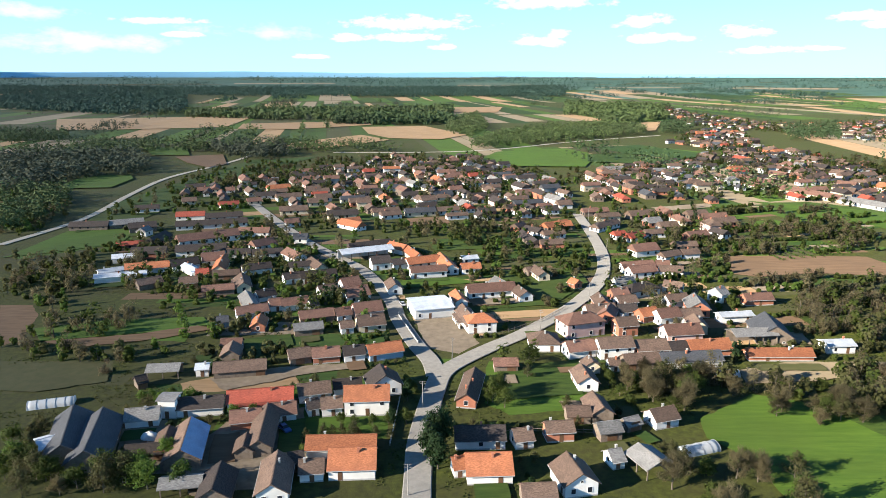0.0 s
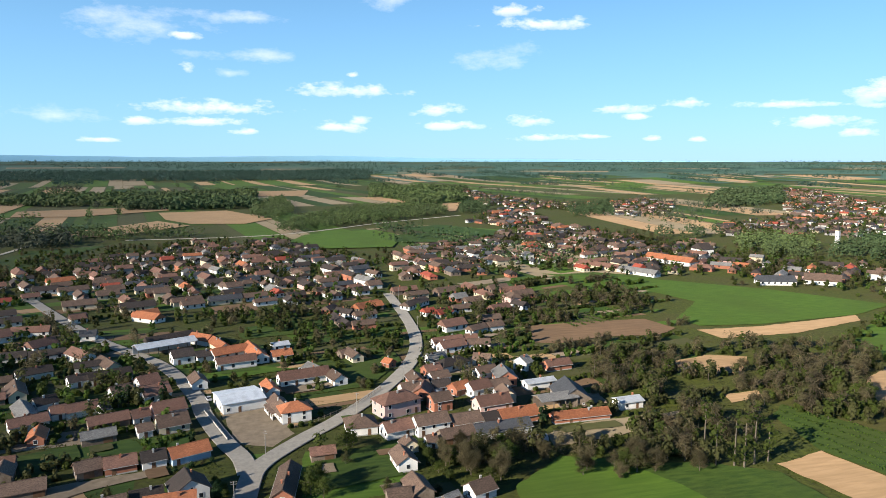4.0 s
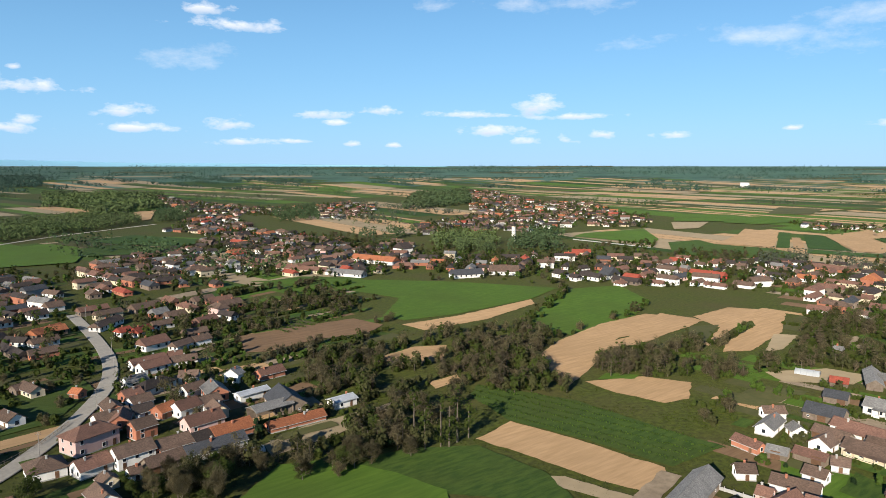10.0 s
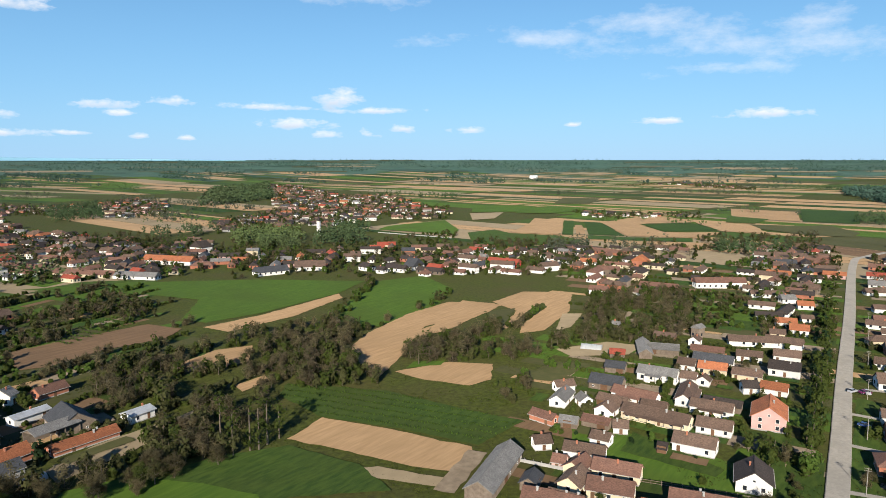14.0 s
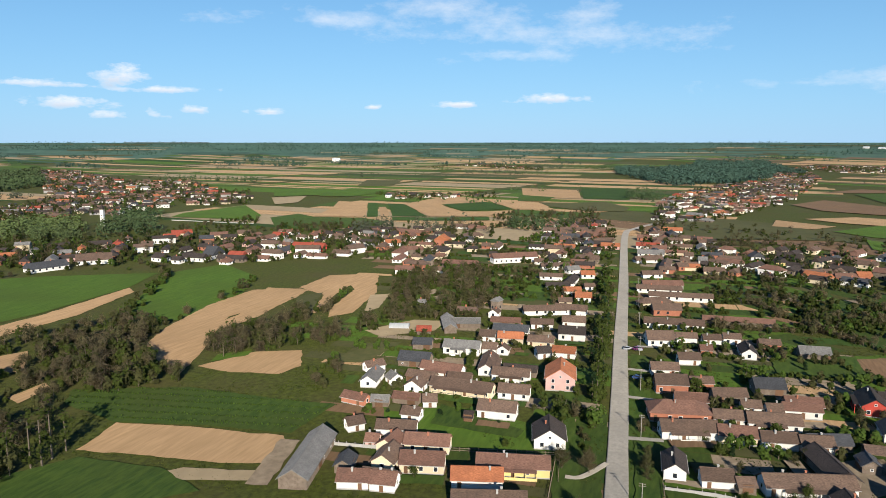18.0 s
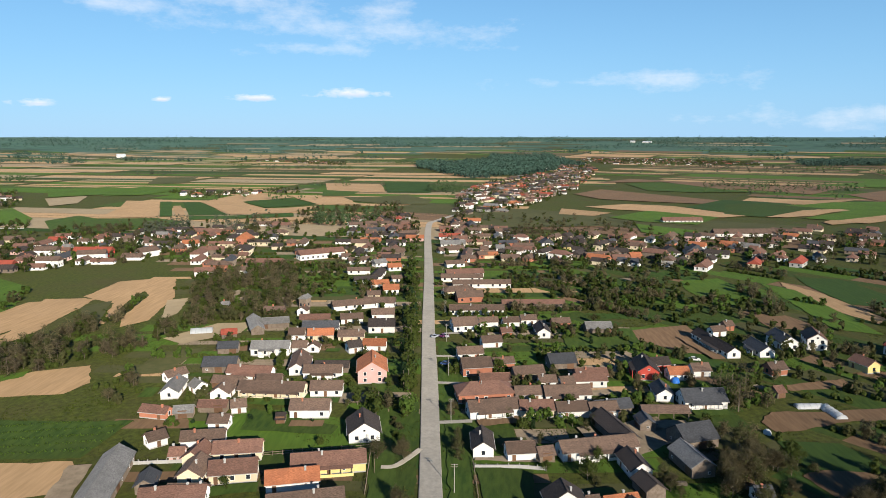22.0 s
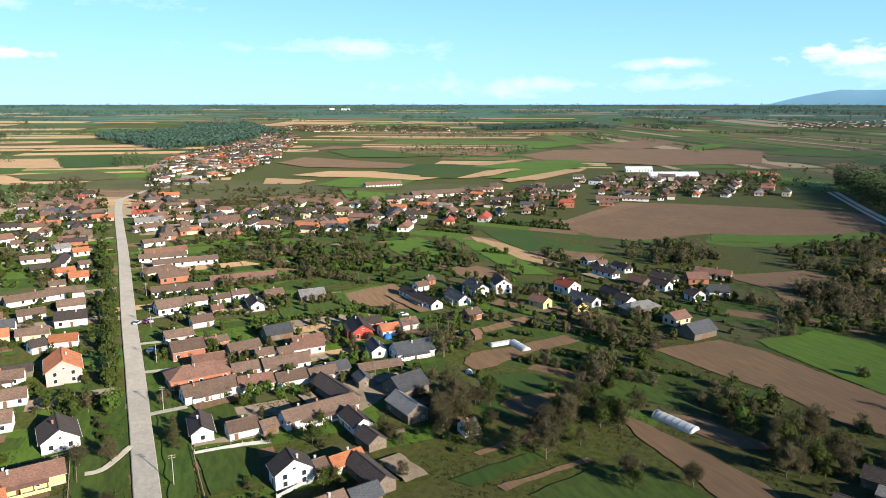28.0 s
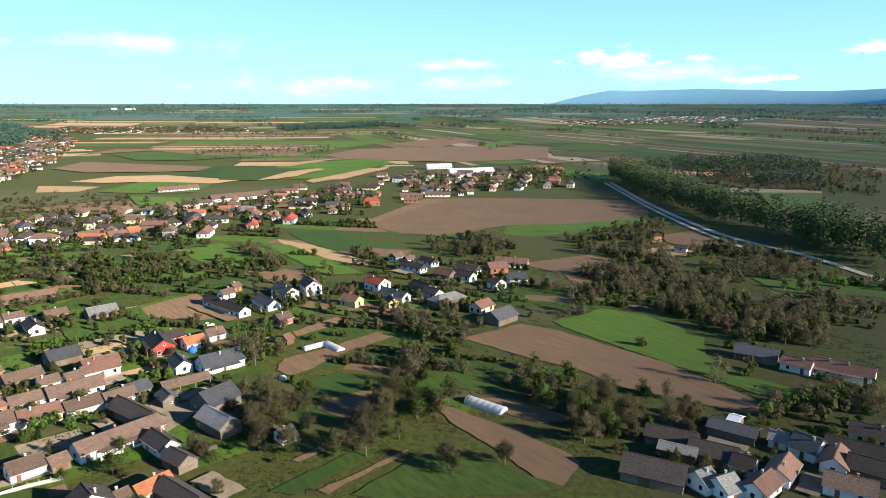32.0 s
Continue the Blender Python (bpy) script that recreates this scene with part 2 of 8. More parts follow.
material("f_pale", (0.204, 0.162, 0.102), (0.240, 0.192, 0.120), 0.2, 0.95, 0.02, spread=0.12)
material("asphalt", (0.215, 0.202, 0.176), (0.275, 0.257, 0.226), 0.9, 0.9, 0.06, third=(0.190, 0.178, 0.158), bump=0.2, bscale=6)
material("gravel", (0.315, 0.285, 0.232), (0.390, 0.352, 0.292), 0.5, 0.95, 0.06, bump=0.3, bscale=6)
material("yard", (0.150, 0.118, 0.082), (0.225, 0.180, 0.128), 0.4, 0.95, 0.06)
# roofs
for nm, a, b in (("orange", (0.37, 0.130, 0.060), (0.43, 0.165, 0.078)), ("red", (0.31, 0.068, 0.042), (0.37, 0.09, 0.055)),
                 ("redbrown", (0.168, 0.092, 0.066), (0.225, 0.122, 0.088)), ("brown", (0.118, 0.079, 0.058), (0.178, 0.118, 0.086)),
                 ("dark", (0.042, 0.034, 0.030), (0.074, 0.058, 0.050)), ("slate", (0.055, 0.058, 0.064), (0.085, 0.088, 0.095)),
                 ("grey", (0.17, 0.165, 0.155), (0.25, 0.24, 0.225)), ("metal", (0.52, 0.55, 0.58), (0.62, 0.65, 0.68)),
                 ("blue", (0.16, 0.24, 0.36), (0.20, 0.30, 0.42))):
    plain = nm in ("metal", "blue")
    material("r_" + nm, tuple(q * (0.95 if plain else 0.72) for q in a), tuple(q * (1.0 if plain else 1.16) for q in b), 1.9, 0.45 if plain else 0.85, 0.35, spread=0.26, bump=0.6, bscale=4.0,
             coords="Object", stretch=(1.0, 3.2, 3.2), third=tuple(q * 0.6 + 0.012 for q in a))
# walls
for nm, a, b in (("white", (0.72, 0.70, 0.65), (0.80, 0.78, 0.73)), ("cream", (0.62, 0.53, 0.37), (0.70, 0.61, 0.44)),
                 ("yellow", (0.66, 0.54, 0.22), (0.72, 0.60, 0.28)), ("pink", (0.60, 0.40, 0.36), (0.66, 0.46, 0.41)),
                 ("brick", (0.36, 0.14, 0.085), (0.46, 0.20, 0.12)), ("orange", (0.62, 0.27, 0.13), (0.70, 0.33, 0.17)), ("wood", (0.15, 0.115, 0.085), (0.25, 0.20, 0.155)),
                 ("red", (0.50, 0.07, 0.05), (0.56, 0.10, 0.07)), ("blue", (0.36, 0.50, 0.60), (0.44, 0.57, 0.66)),
                 ("concrete", (0.36, 0.35, 0.33), (0.45, 0.44, 0.41))):
    material("w_" + nm, a, b, 1.2, 0.9, 0.3, spread=0.06, coords="Object", bump=0.15, bscale=6)
material("glass", (0.02, 0.025, 0.03), (0.035, 0.04, 0.05), 0.8, 0.12, 0.3)
material("frame_white", (0.70, 0.69, 0.66), (0.78, 0.77, 0.74), 1.0, 0.6, 0.3)
material("door_brown", (0.13, 0.07, 0.04), (0.18, 0.10, 0.055), 1.5, 0.6, 0.3, spread=0.2)
material("foil", (0.62, 0.64, 0.64), (0.74, 0.76, 0.76), 0.8, 0.35, 0.2, translucent=0.35)
material("pole_wood", (0.30, 0.28, 0.25), (0.40, 0.37, 0.33), 2.0, 0.9, 0.5)
# plants
material("bark", (0.110, 0.090, 0.066), (0.175, 0.145, 0.108), 1.5, 0.95, 0.3)
for nm, a, b, k in (("fresh", (0.071, 0.126, 0.018), (0.101, 0.155, 0.027), 0.2), ("mid", (0.051, 0.073, 0.013), (0.081, 0.104, 0.019), 0.2),
                    ("deep", (0.018, 0.042, 0.013), (0.029, 0.057, 0.017), 0.30), ("olive", (0.066, 0.070, 0.023), (0.096, 0.097, 0.034), 0.18),
                    ("twig", (0.096, 0.082, 0.040), (0.146, 0.122, 0.062), 0.3), ("rust", (0.100, 0.082, 0.046), (0.145, 0.115, 0.066), 0.25),
                    ("blossom", (0.55, 0.52, 0.47), (0.68, 0.64, 0.58), 0.15)):
    material("l_" + nm, a, b, 0.9, 0.8, 0.15, spread=0.22, island=k, coords="Object", translucent=0.42)
material("grass", (0.028, 0.046, 0.006), (0.066, 0.082, 0.011), 0.08, 0.95, 0.02, island=0.3, third=(0.094, 0.086, 0.041), translucent=0.3)
# far_wood has distance haze mixed into its colour; mid_wood is the plain green
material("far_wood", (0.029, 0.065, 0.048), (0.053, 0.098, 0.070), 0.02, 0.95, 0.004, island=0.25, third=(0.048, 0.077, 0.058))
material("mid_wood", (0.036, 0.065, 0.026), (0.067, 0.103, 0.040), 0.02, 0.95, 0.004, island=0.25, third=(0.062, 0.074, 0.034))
material("far_bare", (0.053, 0.062, 0.041), (0.089, 0.096, 0.060), 0.02, 0.95, 0.004, island=0.25, third=(0.064, 0.088, 0.050))
material("far_fresh", (0.055, 0.086, 0.029), (0.106, 0.144, 0.048), 0.02, 0.95, 0.004, island=0.28, third=(0.074, 0.084, 0.043))
# wooded hills with the distance haze painted in as pale blue
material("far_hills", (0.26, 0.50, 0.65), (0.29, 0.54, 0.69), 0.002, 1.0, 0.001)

# ---------------------------------------------------------------- helpers
rng = random.Random(7)
GRID, WAYS = {}, []


def pydata(name, verts, faces, mat, slots=None, smooth=False):
    me = bpy.data.meshes.new(name)
    me.from_pydata([tuple(v) for v in verts], [], faces)
    for mm in (mat if isinstance(mat, (list, tuple)) else [mat]):
        me.materials.append(MATS[mm])
    if slots:
        for p, s in zip(me.polygons, slots):
            p.material_index = s
    if smooth:
        for p in me.polygons:
            p.use_smooth = True
    return me


def child(name, me, parent, m=None, label=""):
    ob = new(name, me)
    ob.parent = parent
    if m is not None:
        ob.matrix_basis = m
    if label:
        ob["label"] = label
    return ob


def box(x0, x1, y0, y1, z0, z1, verts, faces):
    b = len(verts)
    verts += [(x, y, z) for z in (z0, z1) for x, y in ((x0, y0), (x1, y0), (x1, y1), (x0, y1))]
    faces += [tuple(b + i for i in f) for f in ((3, 2, 1, 0), (4, 5, 6, 7), (0, 1, 5, 4), (1, 2, 6, 5), (2, 3, 7, 6), (3, 0, 4, 7))]


def box_mesh(name, dims, mat):
    v, f = [], []
    box(*dims, v, f)
    return pydata(name, v, f, mat)


def inside(p, poly):
    x, y = p
    r = False
    for i in range(len(poly)):
        x1, y1 = poly[i]
        x2, y2 = poly[i - 1]
        if (y1 > y) != (y2 > y) and x < (x2 - x1) * (y - y1) / (y2 - y1) + x1:
            r = not r
    return r


def area(poly):
    return abs(sum(poly[i - 1][0] * poly[i][1] - poly[i][0] * poly[i - 1][1] for i in range(len(poly)))) / 2


def free(x, y, gap=1.0):
    """Whether no building or road lies within gap of the place."""
    i, j = int(x // 40), int(y // 40)
    for cx, cy, c, s, hl, hw in (q for u in (i - 1, i, i + 1) for w in (j - 1, j, j + 1) for q in GRID.get((u, w), ())):
        dx, dy = x - cx, y - cy
        if abs(dx * c + dy * s) < hl + gap and abs(dy * c - dx * s) < hw + gap:
            return False
    for ax, ay, bx, by, w in WAYS:
        ll = (bx - ax) ** 2 + (by - ay) ** 2
        if min(ax, bx) - x > 12 or x - max(ax, bx) > 12 or min(ay, by) - y > 12 or y - max(ay, by) > 12:
            continue
        k = max(0, min(1, ((x - ax) * (bx - ax) + (y - ay) * (by - ay)) / ll))
        if (x - ax - k * (bx - ax)) ** 2 + (y - ay - k * (by - ay)) ** 2 < (w / 2 + gap) ** 2:
            return False
    return True


def rise(r):
    """The plain lifts gently towards its edge, as the far country does."""
    return 0.0 if r < 2600 else 81.0 * ((r - 2600) / 2350) ** 1.4


# ---------------------------------------------------------------- ground
gv, gf = [(0, 0, 0)], []
radii = [20, 60, 120, 200, 300, 450, 650, 900, 1200, 1600, 2000, 2400, 2600, 2800, 3000, 3200, 3500, 3800, 4100, 4400, 4700, 4950]
NA = 96
for r in radii:
    for i in range(NA):
        a = 2 * math.pi * i / NA
        gv.append((r * math.cos(a), r * math.sin(a), rise(r)))
for i in range(NA):
    gf.append((0, 1 + i, 1 + (i + 1) % NA))
for k in range(len(radii) - 1):
    for i in range(NA):
        a, b = 1 + k * NA + i, 1 + k * NA + (i + 1) % NA
        gf.append((a, a + NA, b + NA, b))
gm = pydata("ground", gv, gf, "meadow", smooth=True)
gm.materials.append(MATS["far_wood"])
for p in gm.polygons:      # wooded edge of the plain, in the wood colour blued for haze
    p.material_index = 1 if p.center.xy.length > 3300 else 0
tagged(new("ground", gm), "grassy plain of meadows reaching the horizon", "ground", kind="structure")

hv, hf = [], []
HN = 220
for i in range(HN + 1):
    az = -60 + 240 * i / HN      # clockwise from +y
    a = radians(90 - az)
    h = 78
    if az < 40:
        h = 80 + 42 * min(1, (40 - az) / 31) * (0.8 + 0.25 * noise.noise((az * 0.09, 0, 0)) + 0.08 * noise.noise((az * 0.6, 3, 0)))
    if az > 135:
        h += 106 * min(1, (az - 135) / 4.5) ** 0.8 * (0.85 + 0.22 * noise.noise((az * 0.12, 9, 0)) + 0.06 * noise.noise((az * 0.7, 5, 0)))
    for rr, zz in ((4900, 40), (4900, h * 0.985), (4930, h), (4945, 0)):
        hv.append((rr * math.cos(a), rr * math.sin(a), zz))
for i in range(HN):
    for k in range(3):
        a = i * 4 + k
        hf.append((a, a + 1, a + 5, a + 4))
tagged(new("backdrop", pydata("backdrop", hv, hf, "far_hills", smooth=True)), "low wooded hills on the far horizon, haze painted in as blue", "hills", kind="structure")

LAYER, BARE = [0.02], []


def field(kind, *pts):
    if kind in ("tan", "brown", "gravel", "yard", "dkgreen"):
        BARE.append(pts)
    LAYER[0] += 0.002
    z = LAYER[0] + (0.8 if math.hypot(*pts[0]) > 600 else 0)
    me = bpy.data.meshes.new("field")
    b = bmesh.new()
    edge = []
    for i, (x, y) in enumerate(pts):
        qx, qy = pts[(i + 1) % len(pts)]
        ll = math.hypot(qx - x, qy - y)
        n = max(1, min(60, int(ll / 2.5))) if math.hypot(x, y) < 600 else 1
        for k in range(n):
            px, py = x + (qx - x) * k / n, y + (qy - y) * k / n
            j = 0.75 * noise.noise((px * 0.22, py * 0.22, 1)) + 0.45 * noise.noise((px * 0.9, py * 0.9, 7)) if k else 0
            edge.append((px - (qy - y) / ll * j, py + (qx - x) / ll * j))
    vs = [b.verts.new((x, y, z + rise(math.hypot(x, y)))) for x, y in edge]
    b.faces.new(vs)
    bmesh.ops.triangulate(b, faces=b.faces[:])
    bmesh.ops.recalc_face_normals(b, faces=b.faces[:])
    if sum(f.normal.z for f in b.faces) < 0:
        bmesh.ops.reverse_faces(b, faces=b.faces[:])
    b.to_mesh(me)
    b.free()
    me.materials.append(MATS[kind if kind in MATS else "f_" + kind])
    words = {"tan": "dry tan ploughed field", "brown": "freshly ploughed brown field", "green": "bright green spring crop field",
             "green2": "green grass meadow", "dkgreen": "dark green crop field", "olive": "olive dry grass field", "pale": "pale stubble field",
             "gravel": "bare gravel yard beside the road", "yard": "trodden earth yard"}
    return tagged(new("field", me), words[kind], "field", kind="structure")


def road(kind, width, *pts):
    LAYER[0] += 0.002
    z = LAYER[0] + 0.08
    # smooth the line
    P = [Vector((*p, 0)) for p in pts]
    Q = []
    for i in range(len(P) - 1):
        p0, p1, p2, p3 = P[max(0, i - 1)], P[i], P[i + 1], P[min(len(P) - 1, i + 2)]
        for k in range(6):
            t = k / 6
            Q.append(0.5 * (2 * p1 + (p2 - p0) * t + (2 * p0 - 5 * p1 + 4 * p2 - p3) * t * t + (3 * p1 - p0 - 3 * p2 + p3) * t ** 3))
    Q.append(P[-1])
    v, f = [], []
    for i, q in enumerate(Q):
        d = (Q[min(len(Q) - 1, i + 1)] - Q[max(0, i - 1)]).normalized()
        n = Vector((-d.y, d.x, 0)) * (width / 2 * (1 + 0.05 * noise.noise(q * 0.05)))
        zz = z + rise(q.length)
        v += [(*(q + n * 1.08).xy, zz - 0.15), (*(q + n).xy, zz), (*(q - n).xy, zz), (*(q - n * 1.08).xy, zz - 0.15)]
        if i:
            a = i * 4
            f += [(a - 4 + k, a - 3 + k, a + 1 + k, a + k) for k in range(3)]
            WAYS.append((Q[i - 1].x, Q[i - 1].y, q.x, q.y, width))
    return tagged(new("road", pydata("road", v, f, kind)), "worn grey asphalt village road" if kind == "asphalt" else "pale gravel track along the fields", "road", kind="structure")


field('brown', (439, -254), (516, -362), (487, -399), (340, -447), (315, -425), (349, -381), (380, -342), (357, -286), (382, -248))
field('green', (372, -334), (345, -375), (314, -418), (299, -390), (325, -310), (341, -303))
field('brown', (-168, 253), (-155, 253), (-146, 240), (-139, 218), (-142, 210))
field('olive', (-135, 199), (-100, 199), (-94, 183), (-120, 176))
field('green', (-210, 383), (-175, 391), (-163, 356), (-201, 321), (-210, 332))
field('green', (200, 474), (239, 492), (281, 437), (257, 399), (210, 416))
field('yard', (-10, 239), (5, 240), (12, 214), (5, 205), (-6, 210))
field('tan', (-74, 183), (-57, 193), (-43, 189), (-40, 183), (-69, 174))
field('olive', (106, -135), (101, -163), (63, -182), (54, -160), (84, -119))
field('green', (11, 171), (16, 187), (31, 191), (40, 179), (33, 167), (17, 164))
field('green', (11, 183), (14, 199), (25, 195), (19, 186))
field('green', (-139, 226), (-115, 231), (-85, 223), (-84, 215), (-113, 218))
field('green2', (152, 9), (212, 13), (282, 17), (280, 10), (201, 5), (150, 2))
field('green2', (158, 25), (194, 28), (218, 28), (214, 19), (154, 15))
field('green', (-4, 194), (-3, 201), (5, 201), (7, 198), (3, 193), (-1, 191))
field('yard', (-51, 146), (-47, 176), (-39, 174), (-33, 132), (-45, 130))
field('yard', (198, -38), (206, -54), (190, -57), (179, -43), (185, -37))
field('brown', (277, -557), (256, -595), (232, -607), (178, -472), (206, -483), (241, -510))
field('green', (184, -330), (166, -363), (133, -359), (124, -335), (149, -322))
field('green', (197, 88), (202, 50), (198, 35), (181, 31), (176, 57), (183, 81))
field('olive', (175, -278), (148, -299), (142, -280), (162, -265))
field('tan', (902, 467), (890, 416), (718, 339), (704, 397), (804, 426))
field('dkgreen', (890, 415), (892, 402), (723, 326), (719, 338))
field('tan', (833, 374), (839, 367), (738, 317), (725, 323))
field('dkgreen', (886, 384), (886, 361), (742, 273), (735, 313))
field('tan', (887, 360), (969, 356), (1012, 348), (1037, 322), (969, 259), (935, 274), (907, 305), (885, 307), (813, 254), (821, 228), (846, 201), (826, 191), (765, 212), (744, 272))
field('dkgreen', (893, 309), (955, 264), (867, 203), (820, 254))
field('tan', (961, 257), (975, 220), (967, 178), (870, 159), (856, 198))
field('dkgreen', (729, 311), (733, 268), (763, 207), (729, 197), (707, 247), (694, 296))
field('tan', (701, 281), (702, 246), (722, 198), (733, 174), (703, 171), (678, 227), (677, 266))
field('green2', (676, 436), (725, 429), (699, 394), (706, 336), (681, 296), (644, 289), (607, 322), (586, 372))
field('green', (688, 563), (799, 553), (696, 461), (650, 438), (648, 513), (645, 545))
field('pale', (925, 593), (972, 559), (862, 511), (825, 524))
field('green', (1086, 691), (1148, 623), (1121, 566), (996, 550), (948, 603))
field('green', (1083, 588), (1162, 565), (1123, 467), (990, 490), (975, 539))
field('olive', (1429, 670), (1445, 590), (1253, 533), (1219, 593))
field('pale', (1049, 282), (1016, 187), (1089, 201), (1136, 287))
field('green', (1072, 285), (1042, 192), (1119, 206), (1147, 260))
field('green', (235, 887), (298, 801), (279, 744), (234, 758), (206, 782))
field('tan', (381, 1366), (408, 1337), (338, 1134), (315, 1158))
field('pale', (858, 1319), (933, 1238), (858, 1138), (792, 1208))
field('tan', (1264, 281), (1253, 208), (1248, 176), (1054, 144), (1061, 186), (1100, 243))
field('dkgreen', (1292, 177), (1310, 96), (1054, 74), (1054, 141))
field('olive', (970, 192), (980, 143), (1010, 105), (926, 64), (875, 67), (867, 108), (912, 167))
field('green2', (1101, 250), (1071, 186), (987, 188), (984, 224))
field('tan', (1000, 274), (974, 214), (866, 145), (860, 196), (939, 248))
field('olive', (784, 19), (794, -69), (739, -125), (669, -129), (654, -56), (641, 16))
field('tan', (829, -95), (783, -145), (751, -120), (768, -85))
field('green', (738, -134), (808, -190), (802, -230), (754, -255), (680, -207), (703, -160))
field('tan', (852, -126), (889, -183), (865, -233), (761, -284), (743, -251), (799, -202), (819, -158))
field('brown', (1042, -137), (1139, -192), (977, -296), (906, -338), (887, -299), (925, -217), (960, -162))
field('green2', (1288, -259), (1327, -334), (1175, -396), (1093, -406), (1081, -327), (1115, -262))
field('brown', (1296, -207), (1427, -299), (1294, -436), (1220, -496), (1134, -392), (1345, -338))
field('dkgreen', (954, -322), (908, -386), (850, -385), (781, -319), (803, -264), (849, -243))
field('green', (684, -150), (637, -194), (579, -189), (575, -175), (624, -142))
field('tan', (707, -337), (782, -404), (785, -471), (828, -528), (770, -477), (711, -381), (686, -336))
field('tan', (769, -318), (849, -392), (836, -424), (763, -353), (750, -320))
field('green', (850, -385), (934, -516), (849, -549), (799, -472), (794, -410))
field('brown', (954, -523), (809, -630), (784, -785), (986, -987), (1109, -863), (1158, -660), (1048, -532))
field('green2', (777, -265), (750, -295), (858, -419), (908, -374), (892, -305))
field('tan', (749, -298), (823, -370), (839, -417), (825, -423), (748, -322))
field('green', (741, -332), (823, -426), (813, -489), (720, -365))
field('tan', (716, -349), (802, -474), (788, -496), (698, -376))
field('green', (879, -371), (925, -451), (944, -558), (893, -577), (840, -478), (851, -399))
field('tan', (923, -368), (962, -470), (978, -527), (891, -400))
field('brown', (1168, -421), (1267, -524), (1223, -622), (1050, -482))
field('green', (1253, -576), (1376, -756), (1328, -829), (1200, -658))
field('brown', (1255, -783), (1390, -1012), (1296, -1058), (1104, -804))
field('green', (1120, -915), (1221, -1079), (1165, -1079), (1045, -896))
field('green2', (938, -938), (1051, -1133), (868, -1168), (829, -994), (893, -950))
field('olive', (915, -916), (851, -961), (789, -1004), (741, -851), (812, -826))
field('tan', (384, -637), (360, -675), (325, -697), (313, -672), (347, -634))
field('green', (339, -625), (311, -668), (270, -581), (294, -554))
field('brown', (285, -541), (265, -572), (238, -517), (255, -499))
field('olive', (541, -777), (453, -754), (360, -760), (338, -724), (387, -665), (477, -696))
field('tan', (-138, 1209), (-33, 1237), (35, 1044), (-3, 968), (-74, 986), (-112, 1064))
field('tan', (-205, 901), (-120, 1043), (-72, 959), (-133, 858), (-189, 830))
field('tan', (-777, 1434), (-545, 1515), (-407, 1537), (-369, 1208), (-500, 1156), (-616, 1131))
field('tan', (-364, 1296), (-147, 1380), (-125, 1266), (-243, 1156), (-338, 1169))
field('brown', (-287, 753), (-242, 775), (-212, 689), (-222, 662), (-254, 698))
field('tan', (-69, 1992), (170, 2030), (130, 1710), (-32, 1709))
field('green', (-299, 532), (-308, 601), (-273, 611), (-260, 587), (-257, 538))
field('green', (36, 727), (62, 805), (146, 844), (163, 794), (157, 733), (135, 667), (74, 671))
field('olive', (146, 844), (194, 880), (250, 831), (214, 794), (167, 782))
field('dkgreen', (183, 858), (245, 887), (296, 770), (243, 728), (201, 794))
field('green2', (159, 776), (200, 788), (236, 723), (203, 689), (146, 708))
field('tan', (378, 1314), (418, 1364), (339, 1133), (323, 1121))
field('green', (391, 1562), (490, 1562), (451, 1400), (365, 1330))
field('green2', (207, 465), (250, 483), (288, 449), (265, 412), (238, 437))
field('pale', (215, 474), (254, 490), (293, 457), (286, 447), (252, 478))
field('olive', (-392, 901), (-327, 901), (-297, 817), (-350, 817))
field('green', (-366, 857), (-311, 857), (-277, 770), (-317, 769))
field('green', (365, -328), (344, -370), (330, -432), (312, -428), (312, -362), (344, -309))
field('brown', (423, -247), (457, -301), (503, -386), (464, -432), (400, -498), (372, -490), (336, -447), (333, -404), (345, -360), (365, -328), (361, -264), (385, -249))
field('brown', (192, -151), (192, -160), (192, -180), (177, -186), (151, -188), (134, -190), (119, -188), (100, -186), (92, -179), (97, -173), (111, -169), (125, -162), (145, -162), (167, -156))
field('green', (187, -192), (186, -212), (188, -221), (171, -228), (141, -224), (129, -207), (110, -200), (88, -204), (86, -199), (101, -190), (120, -190), (146, -190), (174, -190))
field('brown', (154, -109), (147, -112), (127, -116), (109, -119), (104, -118), (99, -107), (103, -104), (120, -106), (139, -106))
field('brown', (150, -119), (142, -129), (124, -134), (121, -132), (125, -125), (133, -122))
field('brown', (176, -94), (170, -100), (162, -99), (155, -88), (159, -84), (169, -81))
field('dkgreen', (190, -83), (189, -100), (172, -106), (172, -97), (173, -84))
field('brown', (235, -102), (243, -127), (235, -128), (230, -104))
field('brown', (211, -90), (212, -106), (217, -130), (209, -134), (204, -109), (195, -86), (203, -84))
field('brown', (298, -58), (307, -76), (312, -93), (291, -93), (269, -93), (270, -80))
field('brown', (326, -128), (333, -145), (320, -150), (305, -147), (310, -129))
field('tan', (413, -175), (382, -185), (321, -190), (313, -183), (343, -173), (390, -170))
field('green', (413, -118), (421, -142), (387, -148), (352, -132), (354, -117), (388, -114))
field('dkgreen', (426, -190), (423, -214), (372, -219), (348, -207), (357, -187), (400, -186))
field('green', (408, -162), (390, -174), (325, -174), (301, -173), (309, -156))
field('brown', (270, -250), (263, -297), (243, -302), (238, -286), (237, -253))
field('brown', (237, -251), (222, -256), (218, -240))
field('green', (179, -321), (159, -352), (142, -317), (159, -308))
field('tan', (255, -320), (252, -357), (227, -353), (229, -336))
field('dkgreen', (136, -53), (141, -76), (139, -82), (131, -57))
